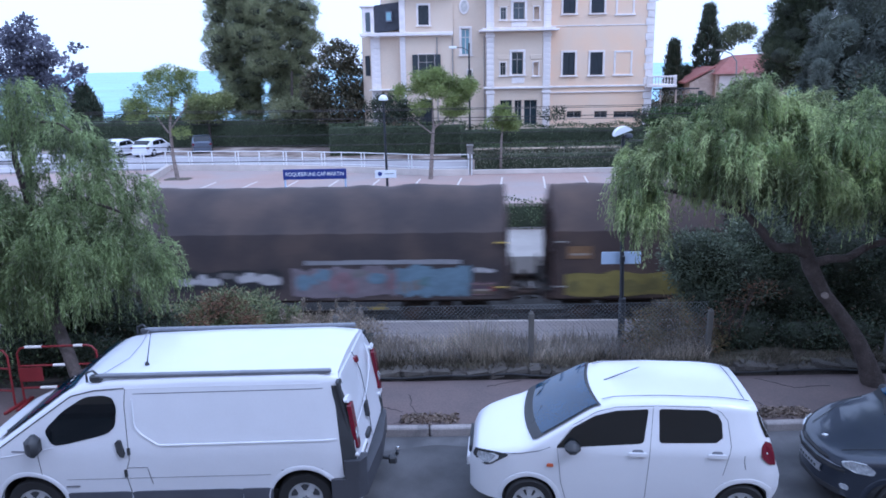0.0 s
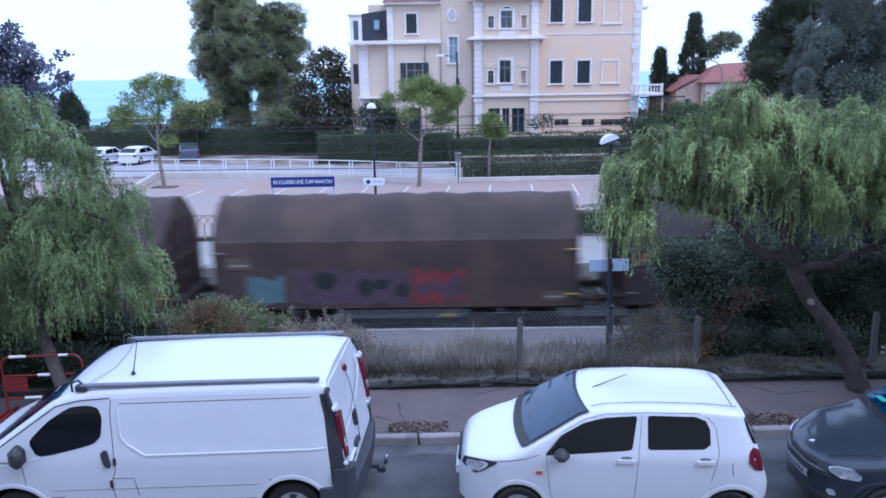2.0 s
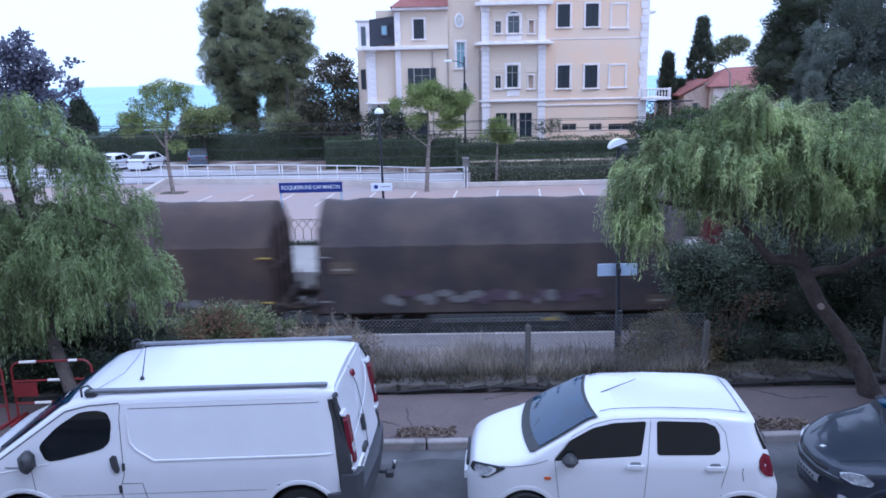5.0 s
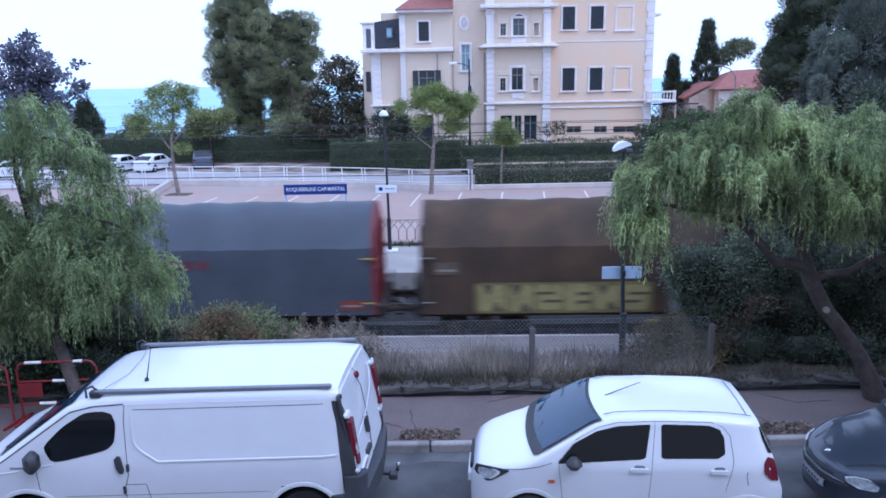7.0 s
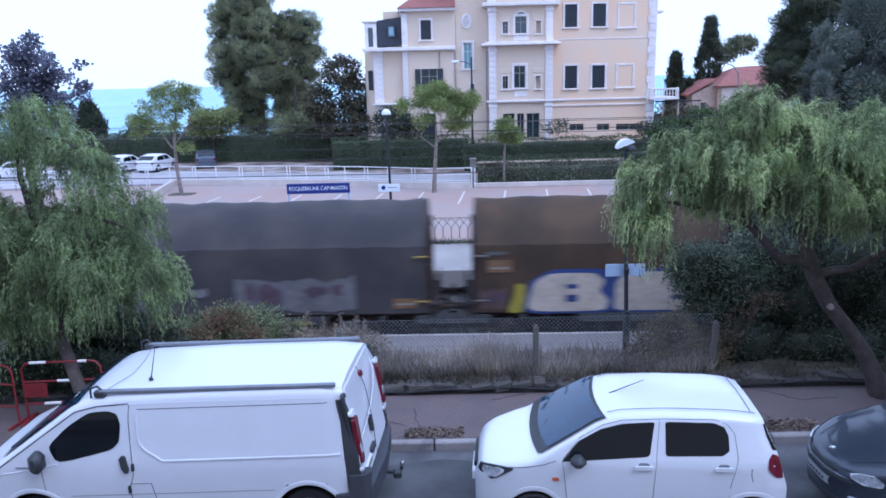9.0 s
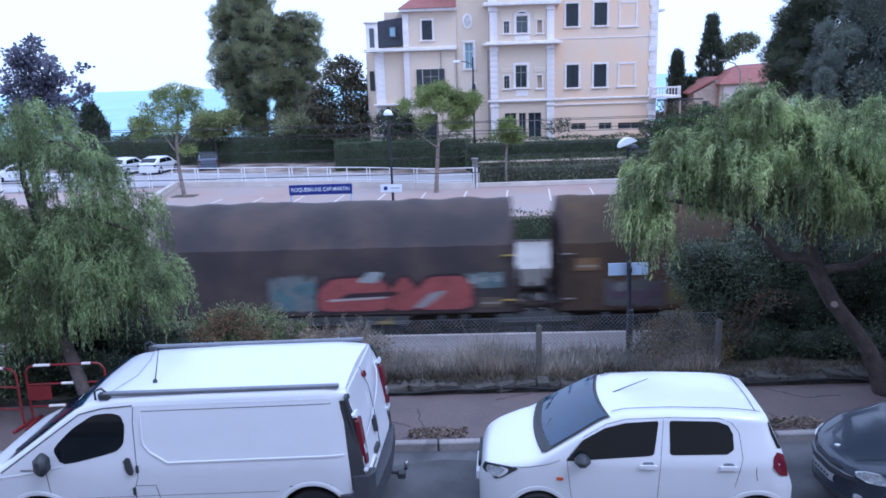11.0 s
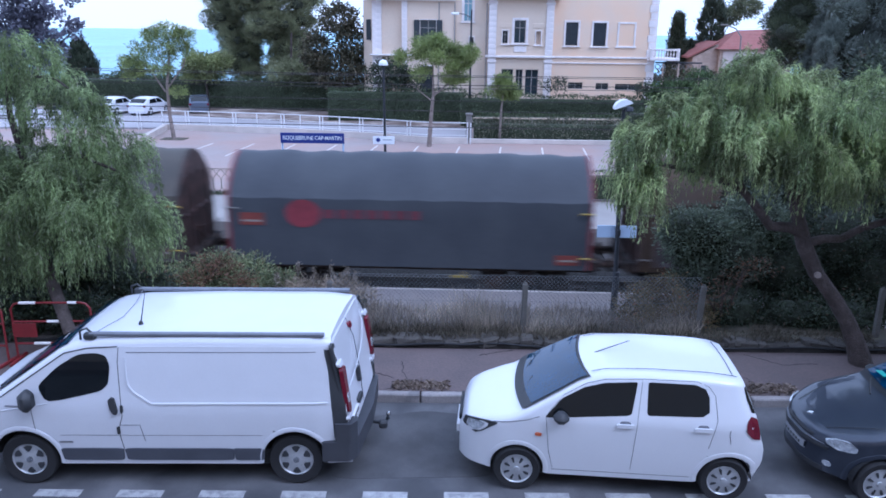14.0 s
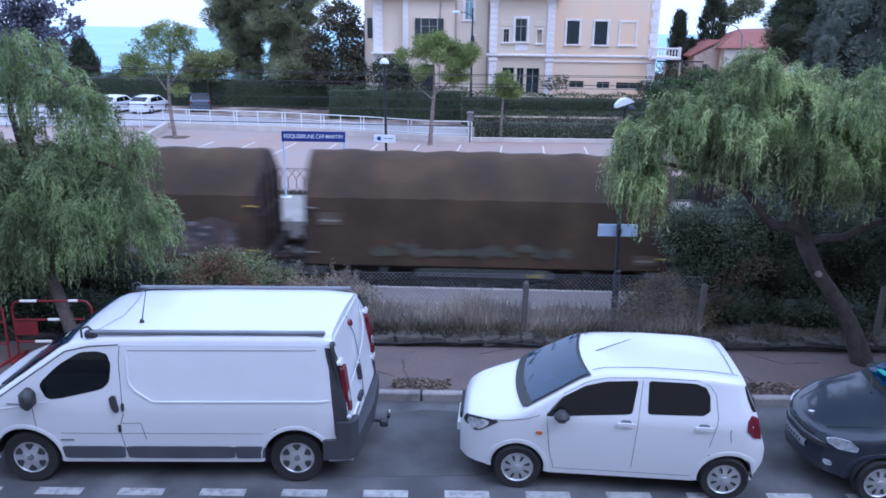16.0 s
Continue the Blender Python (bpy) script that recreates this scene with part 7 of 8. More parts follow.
tree("evergreen_tree", (9.5, 18.5, -1.9), "dark evergreen tree between street and railway",
     [([(9.5, 18.5, -2.0), (9.6, 18.5, 0.5), (9.3, 18.5, 3.4)], [0.16, 0.13, 0.05])],
     tufted_crown(U_BLOBS, 1500, 26, 0.12, 0.055, 0.26, 0.4), DARKLEAF, dense=U_BLOBS)
tree("bush", (18.8, 59, LAND), "bright green bush by the garden wall", [([(18.8, 59, LAND), (18.8, 59, -1)], [0.1, 0.05])],
     tufted_crown([(18.04, 59.00, 0.99, 1.61, 1.50, 0.98), (19.81, 59.00, 1.39, 1.34, 1.50, 1.34), (16.72, 59.00, 0.58, 0.90, 1.00, 0.63)], 420, 14, 0.22, 0.12, 0.35, 0.3), leaf_mat("green_bush_leaf", (0.05, 0.085, 0.035), (0.11, 0.15, 0.06)), BARK, "bush")
tree("bush", (21.5, 68, LAND), "brownish green shrubs behind the pergola", [([(21.5, 68, LAND), (21.5, 68, -0.8)], [0.1, 0.05])],
     tufted_crown([(19.6, 68.0, 0.6, 1.4, 1.0, 1.6), (21.8, 68.0, 0.7, 1.6, 1.0, 1.5), (24.2, 68.0, 0.7, 1.6, 1.0, 1.6), (20.6, 68.5, 1.6, 1.2, 1.0, 0.8), (23.2, 68.5, 1.6, 1.2, 1.0, 0.7)], 700, 14, 0.22, 0.12, 0.35, 0.2), BROWNLEAF, BARK, "bush")
tree("bush", (9.0, 61.5, LAND), "straggly bush before the villa", [([(9.0, 61.5, LAND), (9.0, 61.5, -1)], [0.08, 0.04])],
     tufted_crown([(9.03, 61.50, 1.27, 1.02, 0.80, 0.47), (16.71, 61.50, 1.08, 0.74, 0.80, 0.56), (16.25, 61.50, 0.96, 0.65, 0.70, 0.42)], 120, 10, 0.22, 0.10, 0.35, 0.3), DARKLEAF, BARK, "bush")


def hedge(name, x0, x1, y0, y1, h, label, tilt=0.0, material=HEDGELEAF, base=LAND, dens=105, leaf=0.15, rough=0.12):
    """A clipped hedge: a skin of leaves over a box darkened for inner shade."""
    hd = thing(name, pose((x0 + x1) / 2, (y0 + y1) / 2, base, 0, 0, tilt), label, "hedge")
    L, D = x1 - x0, y1 - y0
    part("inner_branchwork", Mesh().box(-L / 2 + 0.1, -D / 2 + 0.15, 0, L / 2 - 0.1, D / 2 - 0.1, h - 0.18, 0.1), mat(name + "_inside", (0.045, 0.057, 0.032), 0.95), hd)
    n1, n2 = int(L * h * dens), int(L * D * dens * 0.8)
    wob = lambda x: 0.12 * np.sin(x * 1.7) + 0.08 * np.sin(x * 4.1 + 1)
    x = np.random.uniform(-L / 2, L / 2, n1)
    p1 = np.c_[x, -D / 2 + np.random.normal(0, rough, n1) + wob(x + 9) * 0.6, np.random.uniform(0, h, n1) + wob(x) * 0.6]
    x = np.random.uniform(-L / 2, L / 2, n2)
    p2 = np.c_[x, np.random.uniform(-D / 2, D / 2, n2), h + np.random.normal(0, rough * 0.7, n2) + wob(x) * 0.6]
    p = np.concatenate([p1, p2])
    way = np.concatenate([np.tile([0, -1, 0.4], (n1, 1)), np.tile([0, -0.2, 1], (n2, 1))]) + np.random.normal(size=(n1 + n2, 3)) * 0.6
    leaf_object("foliage", blades(p, way, leaf, leaf * 0.55), material, hd)
    return hd


hedge("hedge", -70, 3, 70.0, 71.6, 2.75, "dark clipped hedge along the sea side", -4)
hedge("hedge", -9.6, 1.8, 61.0, 62.4, 2.65, "dark clipped hedge between the road and the villa", 1)
hedge("hedge", 1.2, 17.0, 58.2, 59.6, 2.45, "long dark green clipped hedge before the villa")
hedge("hedge", 2.2, 15.2, 54.5, 55.9, 1.45, "lower clipped hedge in front of the taller one", 0, leaf_mat("front_hedge_leaf", (0.05, 0.072, 0.035), (0.115, 0.145, 0.075)))
hedge("shrub_row", 2.0, 12.5, 51.0, 52.4, 1.35, "loose grey-green shrubs in a kerbed bed", 0, leaf_mat("shrub_leaf", (0.10, 0.105, 0.072), (0.23, 0.225, 0.16), (0.36, 0.31, 0.30), 0.3, 1.0, 0.4), dens=120, rough=0.22)
hedge("ivy_hedge", 1.75, 16.0, 32.6, 33.1, 1.28, "dark green ivy grown over the platform railing", -1.5, leaf_mat("ivy_hedge_leaf", (0.05, 0.075, 0.035), (0.13, 0.16, 0.08), (0.22, 0.21, 0.14), 0.25), PZ, 150, 0.11, 0.07)
hedge("hedge", 12.6, 30.0, 50.0, 51.5, 2.3, "overgrown dark hedge beside the road")
tagged(part("guard_rail", Mesh().box(2.1, 53.6, LAND + 1.28, 14.8, 53.66, LAND + 1.4, 0.02), STUCCO_PALE, None, "grey concrete rail above the shrub bed"), category="railing")
for x in np.arange(2.3, 15, 2.0):
    tagged(part("rail_post", Mesh().box(x, 53.56, LAND, x + 0.1, 53.62 + 0.02, LAND + 1.27), CONCRETE, None, "grey concrete rail post"), category="post", group="rail posts")


def bush(base, blobs, clumps, material, label, per=16, leaf=0.075, width=0.035, size=0.16, dense=0.0):
    t = thing("bush", Matrix.Translation(base), label, "bush", "bushes on the bank")
    for k in range(7):
        bl = blobs[k % len(blobs)]
        a = random.uniform(0, 6.28)
        part("stem", Mesh().tube([(random.uniform(-0.1, 0.1), random.uniform(-0.1, 0.1), -0.1), ((bl[0] - base[0]) * 0.5, (bl[1] - base[1]) * 0.5, (bl[2] - base[2]) * 0.6), (bl[0] - base[0] + bl[3] * 0.5 * math.cos(a), bl[1] - base[1] + bl[4] * 0.4 * math.sin(a), bl[2] - base[2] + bl[5] * 0.3)], [0.025, 0.018, 0.006], 5), BARK, t)
    q = tufted_crown(blobs, clumps, per, leaf, width, size, 0.25)
    q = q[np.repeat(q.reshape(-1, 4, 3)[:, :, 2].min(1) > base[2] - 0.6, 4)]
    leaf_object("foliage", q - np.array(base), material, t)
    if dense:
        # Added dark core, for the shade deep in the bush.
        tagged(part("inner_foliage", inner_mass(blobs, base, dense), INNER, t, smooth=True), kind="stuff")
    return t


random.seed(8)
bush((-4.6, 14.2, -0.5), [(-5.34, 14.20, 0.30, 0.65, 0.70, 0.45), (-4.60, 14.30, 0.52, 0.52, 0.70, 0.45), (-3.95, 14.40, 0.48, 0.45, 0.60, 0.40), (-4.08, 13.80, 0.30, 0.75, 0.50, 0.34), (-3.32, 14.30, 0.26, 0.36, 0.50, 0.32)], 1500, leaf_mat("dusty_bush_leaf", (0.10, 0.125, 0.062), (0.25, 0.27, 0.14), (0.36, 0.22, 0.13), 0.3, 2.0), "dusty green bush with a few rusty twigs on the bank", 16, 0.075, 0.025, dense=0.5)
bush((-5.3, 13.6, -0.2), [(-5.62, 13.60, 0.55, 0.36, 0.30, 0.26), (-5.15, 13.5, 0.45, 0.3, 0.3, 0.2), (-4.50, 13.80, 0.90, 0.30, 0.20, 0.20), (-4.78, 13.50, 0.70, 0.26, 0.30, 0.16), (-4.2, 13.7, 0.95, 0.2, 0.2, 0.12), (-3.9, 13.5, 0.6, 0.3, 0.3, 0.2)], 260, RUSTLEAF, "rust-red dry bush on the bank", 14, 0.06, 0.020)
bush((-2.6, 14.0, -0.45), [(-2.75, 14.00, 0.22, 0.50, 0.60, 0.30), (-2.05, 13.80, 0.30, 0.42, 0.50, 0.32), (-1.50, 13.20, 0.32, 0.22, 0.30, 0.40), (-3.2, 14.0, 0.2, 0.3, 0.5, 0.25)], 560, leaf_mat("straw_leaf", (0.17, 0.14, 0.105), (0.36, 0.29, 0.22), (0.11, 0.12, 0.065), 0.35, 2.0), "dry brown bush behind the van", 14, 0.085, 0.020, dense=0.4)
# dead flower stalks that stand out of the dry bush
for x, z, tip in ((-2.92, 0.92, 0.05), (-2.60, 0.78, 0.03), (-2.28, 0.86, 0.06), (-1.98, 0.84, 0.05), (-1.78, 0.74, 0.03), (-3.35, 0.70, 0.03)):
    th = thing("dead_flower_stalk", Matrix.Translation((x, 13.9, -0.4)), "dry straw-coloured seed head on a stalk", "plant", "dead flower stalks")
    part("stalk", Mesh().tube([(0, 0, -0.1), (0.02, 0, 0.6), (0.03 + tip, 0, z + 0.38)], [0.010, 0.008, 0.006], 5), SAWN, th)
    hp = np.array([(0.03 + tip, 0, z + 0.33)]) + np.random.normal(size=(60, 3)) * (0.022, 0.022, 0.07)
    tagged(leaf_object("seed_head", blades(hp, np.random.normal(size=(60, 3)) + (0, 0, 0.6), 0.06, 0.022), DRYGRASS, th), kind="stuff")
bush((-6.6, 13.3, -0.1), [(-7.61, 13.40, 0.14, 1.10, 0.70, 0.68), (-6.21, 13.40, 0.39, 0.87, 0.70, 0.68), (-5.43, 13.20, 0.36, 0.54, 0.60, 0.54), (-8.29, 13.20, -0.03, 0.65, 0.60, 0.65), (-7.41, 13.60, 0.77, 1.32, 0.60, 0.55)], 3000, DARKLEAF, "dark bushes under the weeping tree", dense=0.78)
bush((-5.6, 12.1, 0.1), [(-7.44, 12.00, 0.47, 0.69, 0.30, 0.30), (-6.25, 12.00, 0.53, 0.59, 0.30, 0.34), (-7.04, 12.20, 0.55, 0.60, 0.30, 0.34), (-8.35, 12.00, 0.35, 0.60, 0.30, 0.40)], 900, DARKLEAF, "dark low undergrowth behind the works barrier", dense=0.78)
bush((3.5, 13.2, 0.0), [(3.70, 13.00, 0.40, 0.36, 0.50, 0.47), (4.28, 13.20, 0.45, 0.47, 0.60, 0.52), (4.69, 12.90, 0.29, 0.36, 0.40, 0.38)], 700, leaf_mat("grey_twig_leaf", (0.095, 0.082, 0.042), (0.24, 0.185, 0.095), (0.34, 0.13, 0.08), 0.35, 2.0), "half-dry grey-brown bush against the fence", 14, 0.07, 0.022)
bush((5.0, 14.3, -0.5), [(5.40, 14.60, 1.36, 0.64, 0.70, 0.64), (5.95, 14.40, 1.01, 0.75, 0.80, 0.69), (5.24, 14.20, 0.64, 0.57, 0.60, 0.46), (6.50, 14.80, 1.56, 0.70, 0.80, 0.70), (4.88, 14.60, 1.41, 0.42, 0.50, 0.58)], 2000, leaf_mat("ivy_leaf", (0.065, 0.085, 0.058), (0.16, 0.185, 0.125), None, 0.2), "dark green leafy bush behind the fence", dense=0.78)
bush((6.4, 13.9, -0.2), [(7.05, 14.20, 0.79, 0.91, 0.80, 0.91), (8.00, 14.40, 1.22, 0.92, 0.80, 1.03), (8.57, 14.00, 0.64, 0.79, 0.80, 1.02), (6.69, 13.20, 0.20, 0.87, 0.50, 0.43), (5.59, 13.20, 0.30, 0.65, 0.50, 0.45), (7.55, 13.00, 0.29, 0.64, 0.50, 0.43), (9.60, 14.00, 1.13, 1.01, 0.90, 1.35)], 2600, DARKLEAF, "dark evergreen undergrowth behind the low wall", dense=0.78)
bush((5.2, 13.0, 0.0), [(5.72, 12.90, 1.25, 0.39, 0.30, 0.17), (5.28, 12.90, 1.08, 0.27, 0.30, 0.13), (5.0, 12.8, 0.75, 0.4, 0.3, 0.2)], 42, RUSTLEAF, "rusty dry twigs in the undergrowth", 12, 0.06, 0.02)

# weeds at the foot of the platform railing
n = 2600
gx = np.random.uniform(-14, 2, n)
gq = blades(np.c_[gx, 32.75 - 0.026 * gx + np.random.normal(0, 0.12, n), np.full(n, PZ)], np.c_[np.random.normal(0, 0.5, (n, 2)), np.ones(n)], np.random.uniform(0.08, 0.3, n), 0.03)
tagged(leaf_object("railing_weeds", gq, HEDGELEAF, None, "low green weeds along the platform railing"), kind="stuff")

# dry weeds along the fence
n = 8000
gx = np.random.uniform(-1.7, 4.6, n)
gy = np.random.uniform(12.1, 13.6, n)
gz = 0.22 - 0.12 * (gy - 12.1) + 0 * gx
tall = np.clip(np.random.normal(0.34, 0.13, n) * (0.75 + 0.35 * np.sin(gx * 2.3) * np.sin(gx * 0.9 + 1)), 0.08, 0.75)
way = np.c_[np.random.normal(0, 0.28, n), np.random.normal(0, 0.28, n), np.ones(n)]
gq = blades(np.c_[gx, gy, gz], way, tall, 0.012)
tagged(leaf_object("dry_weeds", gq, DRYGRASS, None, "dry straw-coloured weeds along the fence"), kind="stuff")
n = 7500
gx = np.random.uniform(-1.7, 7.6, n)
gy = np.random.uniform(11.84, 12.5, n)
gq = blades(np.c_[gx, gy, np.where(gy < 12.08, 0.225, 0.18)], np.c_[np.random.normal(0, 0.6, n), np.random.normal(-0.3, 0.5, n), np.ones(n)], np.random.uniform(0.06, 0.22, n) * (0.5 + 0.9 * np.abs(np.sin(gx * 1.9 + 0.7 * np.sin(gx * 4.3)))), 0.014)
tagged(leaf_object("low_weeds", gq, leaf_mat("weed_leaf", (0.07, 0.065, 0.045), (0.20, 0.17, 0.13)), None, "low dusty weeds on top of the wall"), kind="stuff")


# ---- the goods train: covered coil wagons ----
LEN = 12.04
SIDE = [(-1.45, 1.04), (-1.452, 1.7), (-1.452, 2.4), (-1.452, 3.055), (-1.45, 3.07), (-1.438, 3.085), (-1.35, 3.225), (-1.21, 3.43), (-1.02, 3.66), (-0.78, 3.89), (-0.51, 4.07), (-0.24, 4.195), (0, 4.24)]
PROFILE = SIDE + [(-y, z) for y, z in SIDE[-2::-1]]


def tarp(name, c, c2, gloss, spec=0.10):
    return mat(name, c, gloss, var=0.09, scale=0.7, fine=9, bump=0.12, c2=c2, mix=0.5, dist=0.03, spec=spec)


BROWN = tarp("brown_black_tarpaulin", (0.066, 0.051, 0.048), (0.092, 0.066, 0.054), 0.55)
DARK = tarp("sooty_dark_tarpaulin", (0.058, 0.050, 0.052), (0.085, 0.066, 0.060), 0.55)
OLIVE = tarp("olive_grey_tarpaulin", (0.075, 0.070, 0.064), (0.10, 0.088, 0.074), 0.52, 0.2)
RUSTY = tarp("rust_brown_tarpaulin", (0.062, 0.046, 0.035), (0.090, 0.060, 0.039), 0.6, 0.07)
SOOT = tarp("blue_black_tarpaulin", (0.056, 0.053, 0.057), (0.074, 0.066, 0.064), 0.55)
BLUE = tarp("blue_grey_tarpaulin", (0.062, 0.071, 0.090), (0.070, 0.079, 0.097), 0.5, 0.3)
GREYBLUE = tarp("slate_grey_tarpaulin", (0.057, 0.062, 0.073), (0.063, 0.068, 0.077), 0.5, 0.25)

frame_m = Mesh().box(-5.42, -1.28, 0.92, 5.42, -1.1, 1.16, 0.02).box(-5.42, 1.1, 0.92, 5.42, 1.28, 1.16, 0.02).box(-5.5, -1.3, 0.86, -5.38, 1.3, 1.2, 0.02).box(5.38, -1.3, 0.86, 5.5, 1.3, 1.2, 0.02)
for x in np.arange(-4.8, 5, 1.2):
    frame_m.box(x - 0.05, -1.1, 0.95, x + 0.05, 1.1, 1.12)
frame_d = data_of("underframe", frame_m, UNDER)
floor_d = data_of("floor", Mesh().box(-5.4, -1.36, 1.165, 5.4, 1.36, 1.24, 0.02), UNDER)
bogie_m = Mesh()
for y in (-1.05, 1.05):
    bogie_m.box(-1.3, y - 0.07, 0.42, 1.3, y + 0.07, 0.68, 0.05)
    for x in (-0.9, 0.9):
        bogie_m.box(x - 0.2, y - 0.13, 0.3, x + 0.2, y + 0.13, 0.62, 0.05)
        bogie_m.lathe([(0.09, 0.6), (0.11, 0.65), (0.09, 0.7), (0.11, 0.75), (0.09, 0.8), (0.11, 0.85)], "z", 10, (x, y, 0))
bogie_m.box(-0.25, -1.05, 0.5, 0.25, 1.05, 0.86, 0.04)
bogie_d = data_of("bogie", bogie_m, UNDER)
ws = Mesh()
for y in (-0.7175, 0.7175):
    ws.lathe([(0.0, y - 0.05), (0.2, y - 0.06), (0.36, y - 0.03), (0.40, y - 0.068), (0.46, y - 0.068), (0.46, y + 0.03), (0.49, y + 0.068 if y < 0 else y + 0.068), (0.40, y + 0.068), (0.36, y + 0.03), (0.2, y + 0.06), (0.0, y + 0.05)], "y", 24)
ws.tube([(0, -1.0, 0), (0, 1.0, 0)], 0.085, 10)
wheel_d = data_of("wheelset", ws, STEEL, True)
buf_m = Mesh().tube([(0, 0, 0), (0.32, 0, 0)], 0.11, 12).tube([(0.30, 0, 0), (0.52, 0, 0)], 0.075, 12).lathe([(0.0, 0.50), (0.2, 0.50), (0.225, 0.515), (0.22, 0.54), (0.0, 0.56)], "x", 18)
buf_d = data_of("buffer", buf_m, UNDER, True)
hook_d = data_of("coupling", Mesh().tube([(0, 0, 1.05), (0.3, 0, 1.04), (0.42, 0, 0.95), (0.5, 0, 0.85)], 0.05, 8).tube([(0.05, 0.3, 1.0), (0.2, 0.32, 0.75), (0.45, 0.3, 0.7)], 0.025, 6), UNDER, True)
step_d = data_of("step", Mesh().box(-0.2, -1.42, 0.45, 0.2, -1.2, 0.49).box(-0.2, -1.42, 0.49, -0.17, -1.38, 0.95).box(0.17, -1.42, 0.49, 0.2, -1.38, 0.95), UNDER)
handle_d = data_of("handrail", Mesh().tube([(0, -1.5, 0), (0.0, -1.56, 0.05), (0.34, -1.56, 0.05), (0.36, -1.5, 0)], 0.025, 6), YELLOW)
pale_handle_d = data_of("handrail", Mesh().tube([(0, -1.5, 0), (0.0, -1.56, 0.05), (0.34, -1.56, 0.05), (0.36, -1.5, 0)], 0.022, 6), CONCRETE)
lever_d = data_of("brake_lever", Mesh().box(-0.25, -1.34, 0.70, 0.25, -1.29, 0.78, 0.01).tube([(0, -1.33, 0.75), (0.18, -1.36, 0.9)], 0.02, 6), YELLOW)


def cover_mesh(seed):
    """The arched cover: nine hoops with the cloth sagging a little between them."""
    rows = []
    n = 64
    for i in range(n + 1):
        x = -5.24 + 10.48 * i / n
        hoop = abs(math.cos(math.pi * (i / n) * 8))
        row = []
        for y, z in PROFILE:
            up = max(0.0, (z - 3.0) / 1.24)
            dip = (1 - hoop) * 0.012 * up + 0.012 * noise.noise((x * 1.3 + seed * 7, y * 2, z * 2)) * (0.4 + up)
            k = 1 - dip
            sag = 0.022 * (1 - hoop) * max(0.0, 1 - abs(z - 3.07) / 0.25)
            row.append((x, y * (1 - dip * 0.6), 1.04 + (z - 1.04) * k - sag))
        rows.append(row)
    m = Mesh().grid(rows)
    return m


end_out = [(y * 0.998, 1.0 + (z - 1.0) * 0.998) for y, z in PROFILE]


def end_mesh(sx):
    m = Mesh().slab(end_out, "yz", sx * 5.25, sx * 5.33)
    for y in (-0.95, -0.35, 0.35, 0.95):
        m.box(min(sx * 5.33, sx * 5.40), y - 0.05, 1.1, max(sx * 5.33, sx * 5.40), y + 0.05, 3.55, 0.015)
    m.box(min(sx * 5.33, sx * 5.39), -1.3, 2.35, max(sx * 5.33, sx * 5.39), 1.3, 2.45, 0.015)
    return m


def sill_mesh(s):
    """The end sill with its narrow shunter's platform, a brake pillar and a rail."""
    m = Mesh()
    lo, hi = sorted((s * 5.34, s * 5.62))
    m.box(lo, -1.32, 0.98, hi, 1.32, 1.24, 0.02).box(lo, -1.36, 1.245, hi, 1.36, 1.275, 0.01)
    m.tube([(s * 5.56, -0.5, 1.27), (s * 5.56, -0.5, 1.95)], 0.03, 6).tube([(s * 5.56, -0.62, 1.95), (s * 5.56, -0.38, 1.95)], 0.025, 6)
    m.tube([(s * 5.6, 0.4, 1.27), (s * 5.6, 0.4, 1.75), (s * 5.6, 1.2, 1.75), (s * 5.6, 1.2, 1.27)], 0.02, 6)
    return m


sill_d = [data_of("end_platform", sill_mesh(s), UNDER) for s in (-1, 1)]
ends = {}
for nm, mt in (("dark", ENDWALL), ("red", REDEND)):
    ends[nm] = [data_of("end_wall", end_mesh(s), mt) for s in (-1, 1)]
paint_store = {}


def paint(col):
    if col not in paint_store:
        paint_store[col] = mat("spray_paint", col, 0.6, var=0.22, scale=1.6, fine=7, bump=0, c2=tuple(c * 0.6 for c in col), mix=0.4)
    return paint_store[col]


def scrawl(w, x0, x1, z0, z1, cols, seed, name="graffiti"):
    """Sprayed lettering that nobody can read: a ground in the first colour with blocks of the others on it."""
    rnd = random.Random(seed)
    if cols[0]:
        n = 14
        up = [(x0 + (x1 - x0) * k / n, z1 - rnd.uniform(0, 0.22) * (z1 - z0)) for k in range(n + 1)]
        dn = [(x1 - (x1 - x0) * k / n, z0 + rnd.uniform(0, 0.12) * (z1 - z0)) for k in range(n + 1)]
        part(name, Mesh().slab(up + dn, "xz", -1.470, -1.464), paint(cols[0]), w)
    rest = cols[1:] or cols
    x = x0 + 0.05
    lay = 0
    while x < x1 - 0.15 and cols[1:]:
        wd = min(rnd.uniform(0.25, 0.85), x1 - x)
        hz = (z1 - z0) * rnd.uniform(0.3, 0.62)
        cz = z0 + hz / 2 + 0.06 + rnd.uniform(0, 1) * max(z1 - z0 - hz - 0.15, 0.0)
        turn = [2 * math.pi * k / 9 for k in range(9)]
        o = [(x + wd / 2 + wd / 2 * math.cos(q) * rnd.uniform(0.75, 1.05), cz + hz / 2 * math.sin(q) * rnd.uniform(0.7, 1.1)) for q in turn]
        part(name, Mesh().slab(soften(o, 0.4, 2), "xz", -1.478 - 0.003 * (lay % 4), -1.471), paint(rnd.choice(rest)), w)
        x += wd * rnd.uniform(0.35, 0.95)
        lay += 1


def blot(w, pts, col, layer=0, round_=0.3):
    """One sprayed shape on the side of a wagon."""
    part("graffiti", Mesh().slab(soften(pts, round_, 3), "xz", -1.472 - 0.004 * layer, -1.464), paint(col), w)


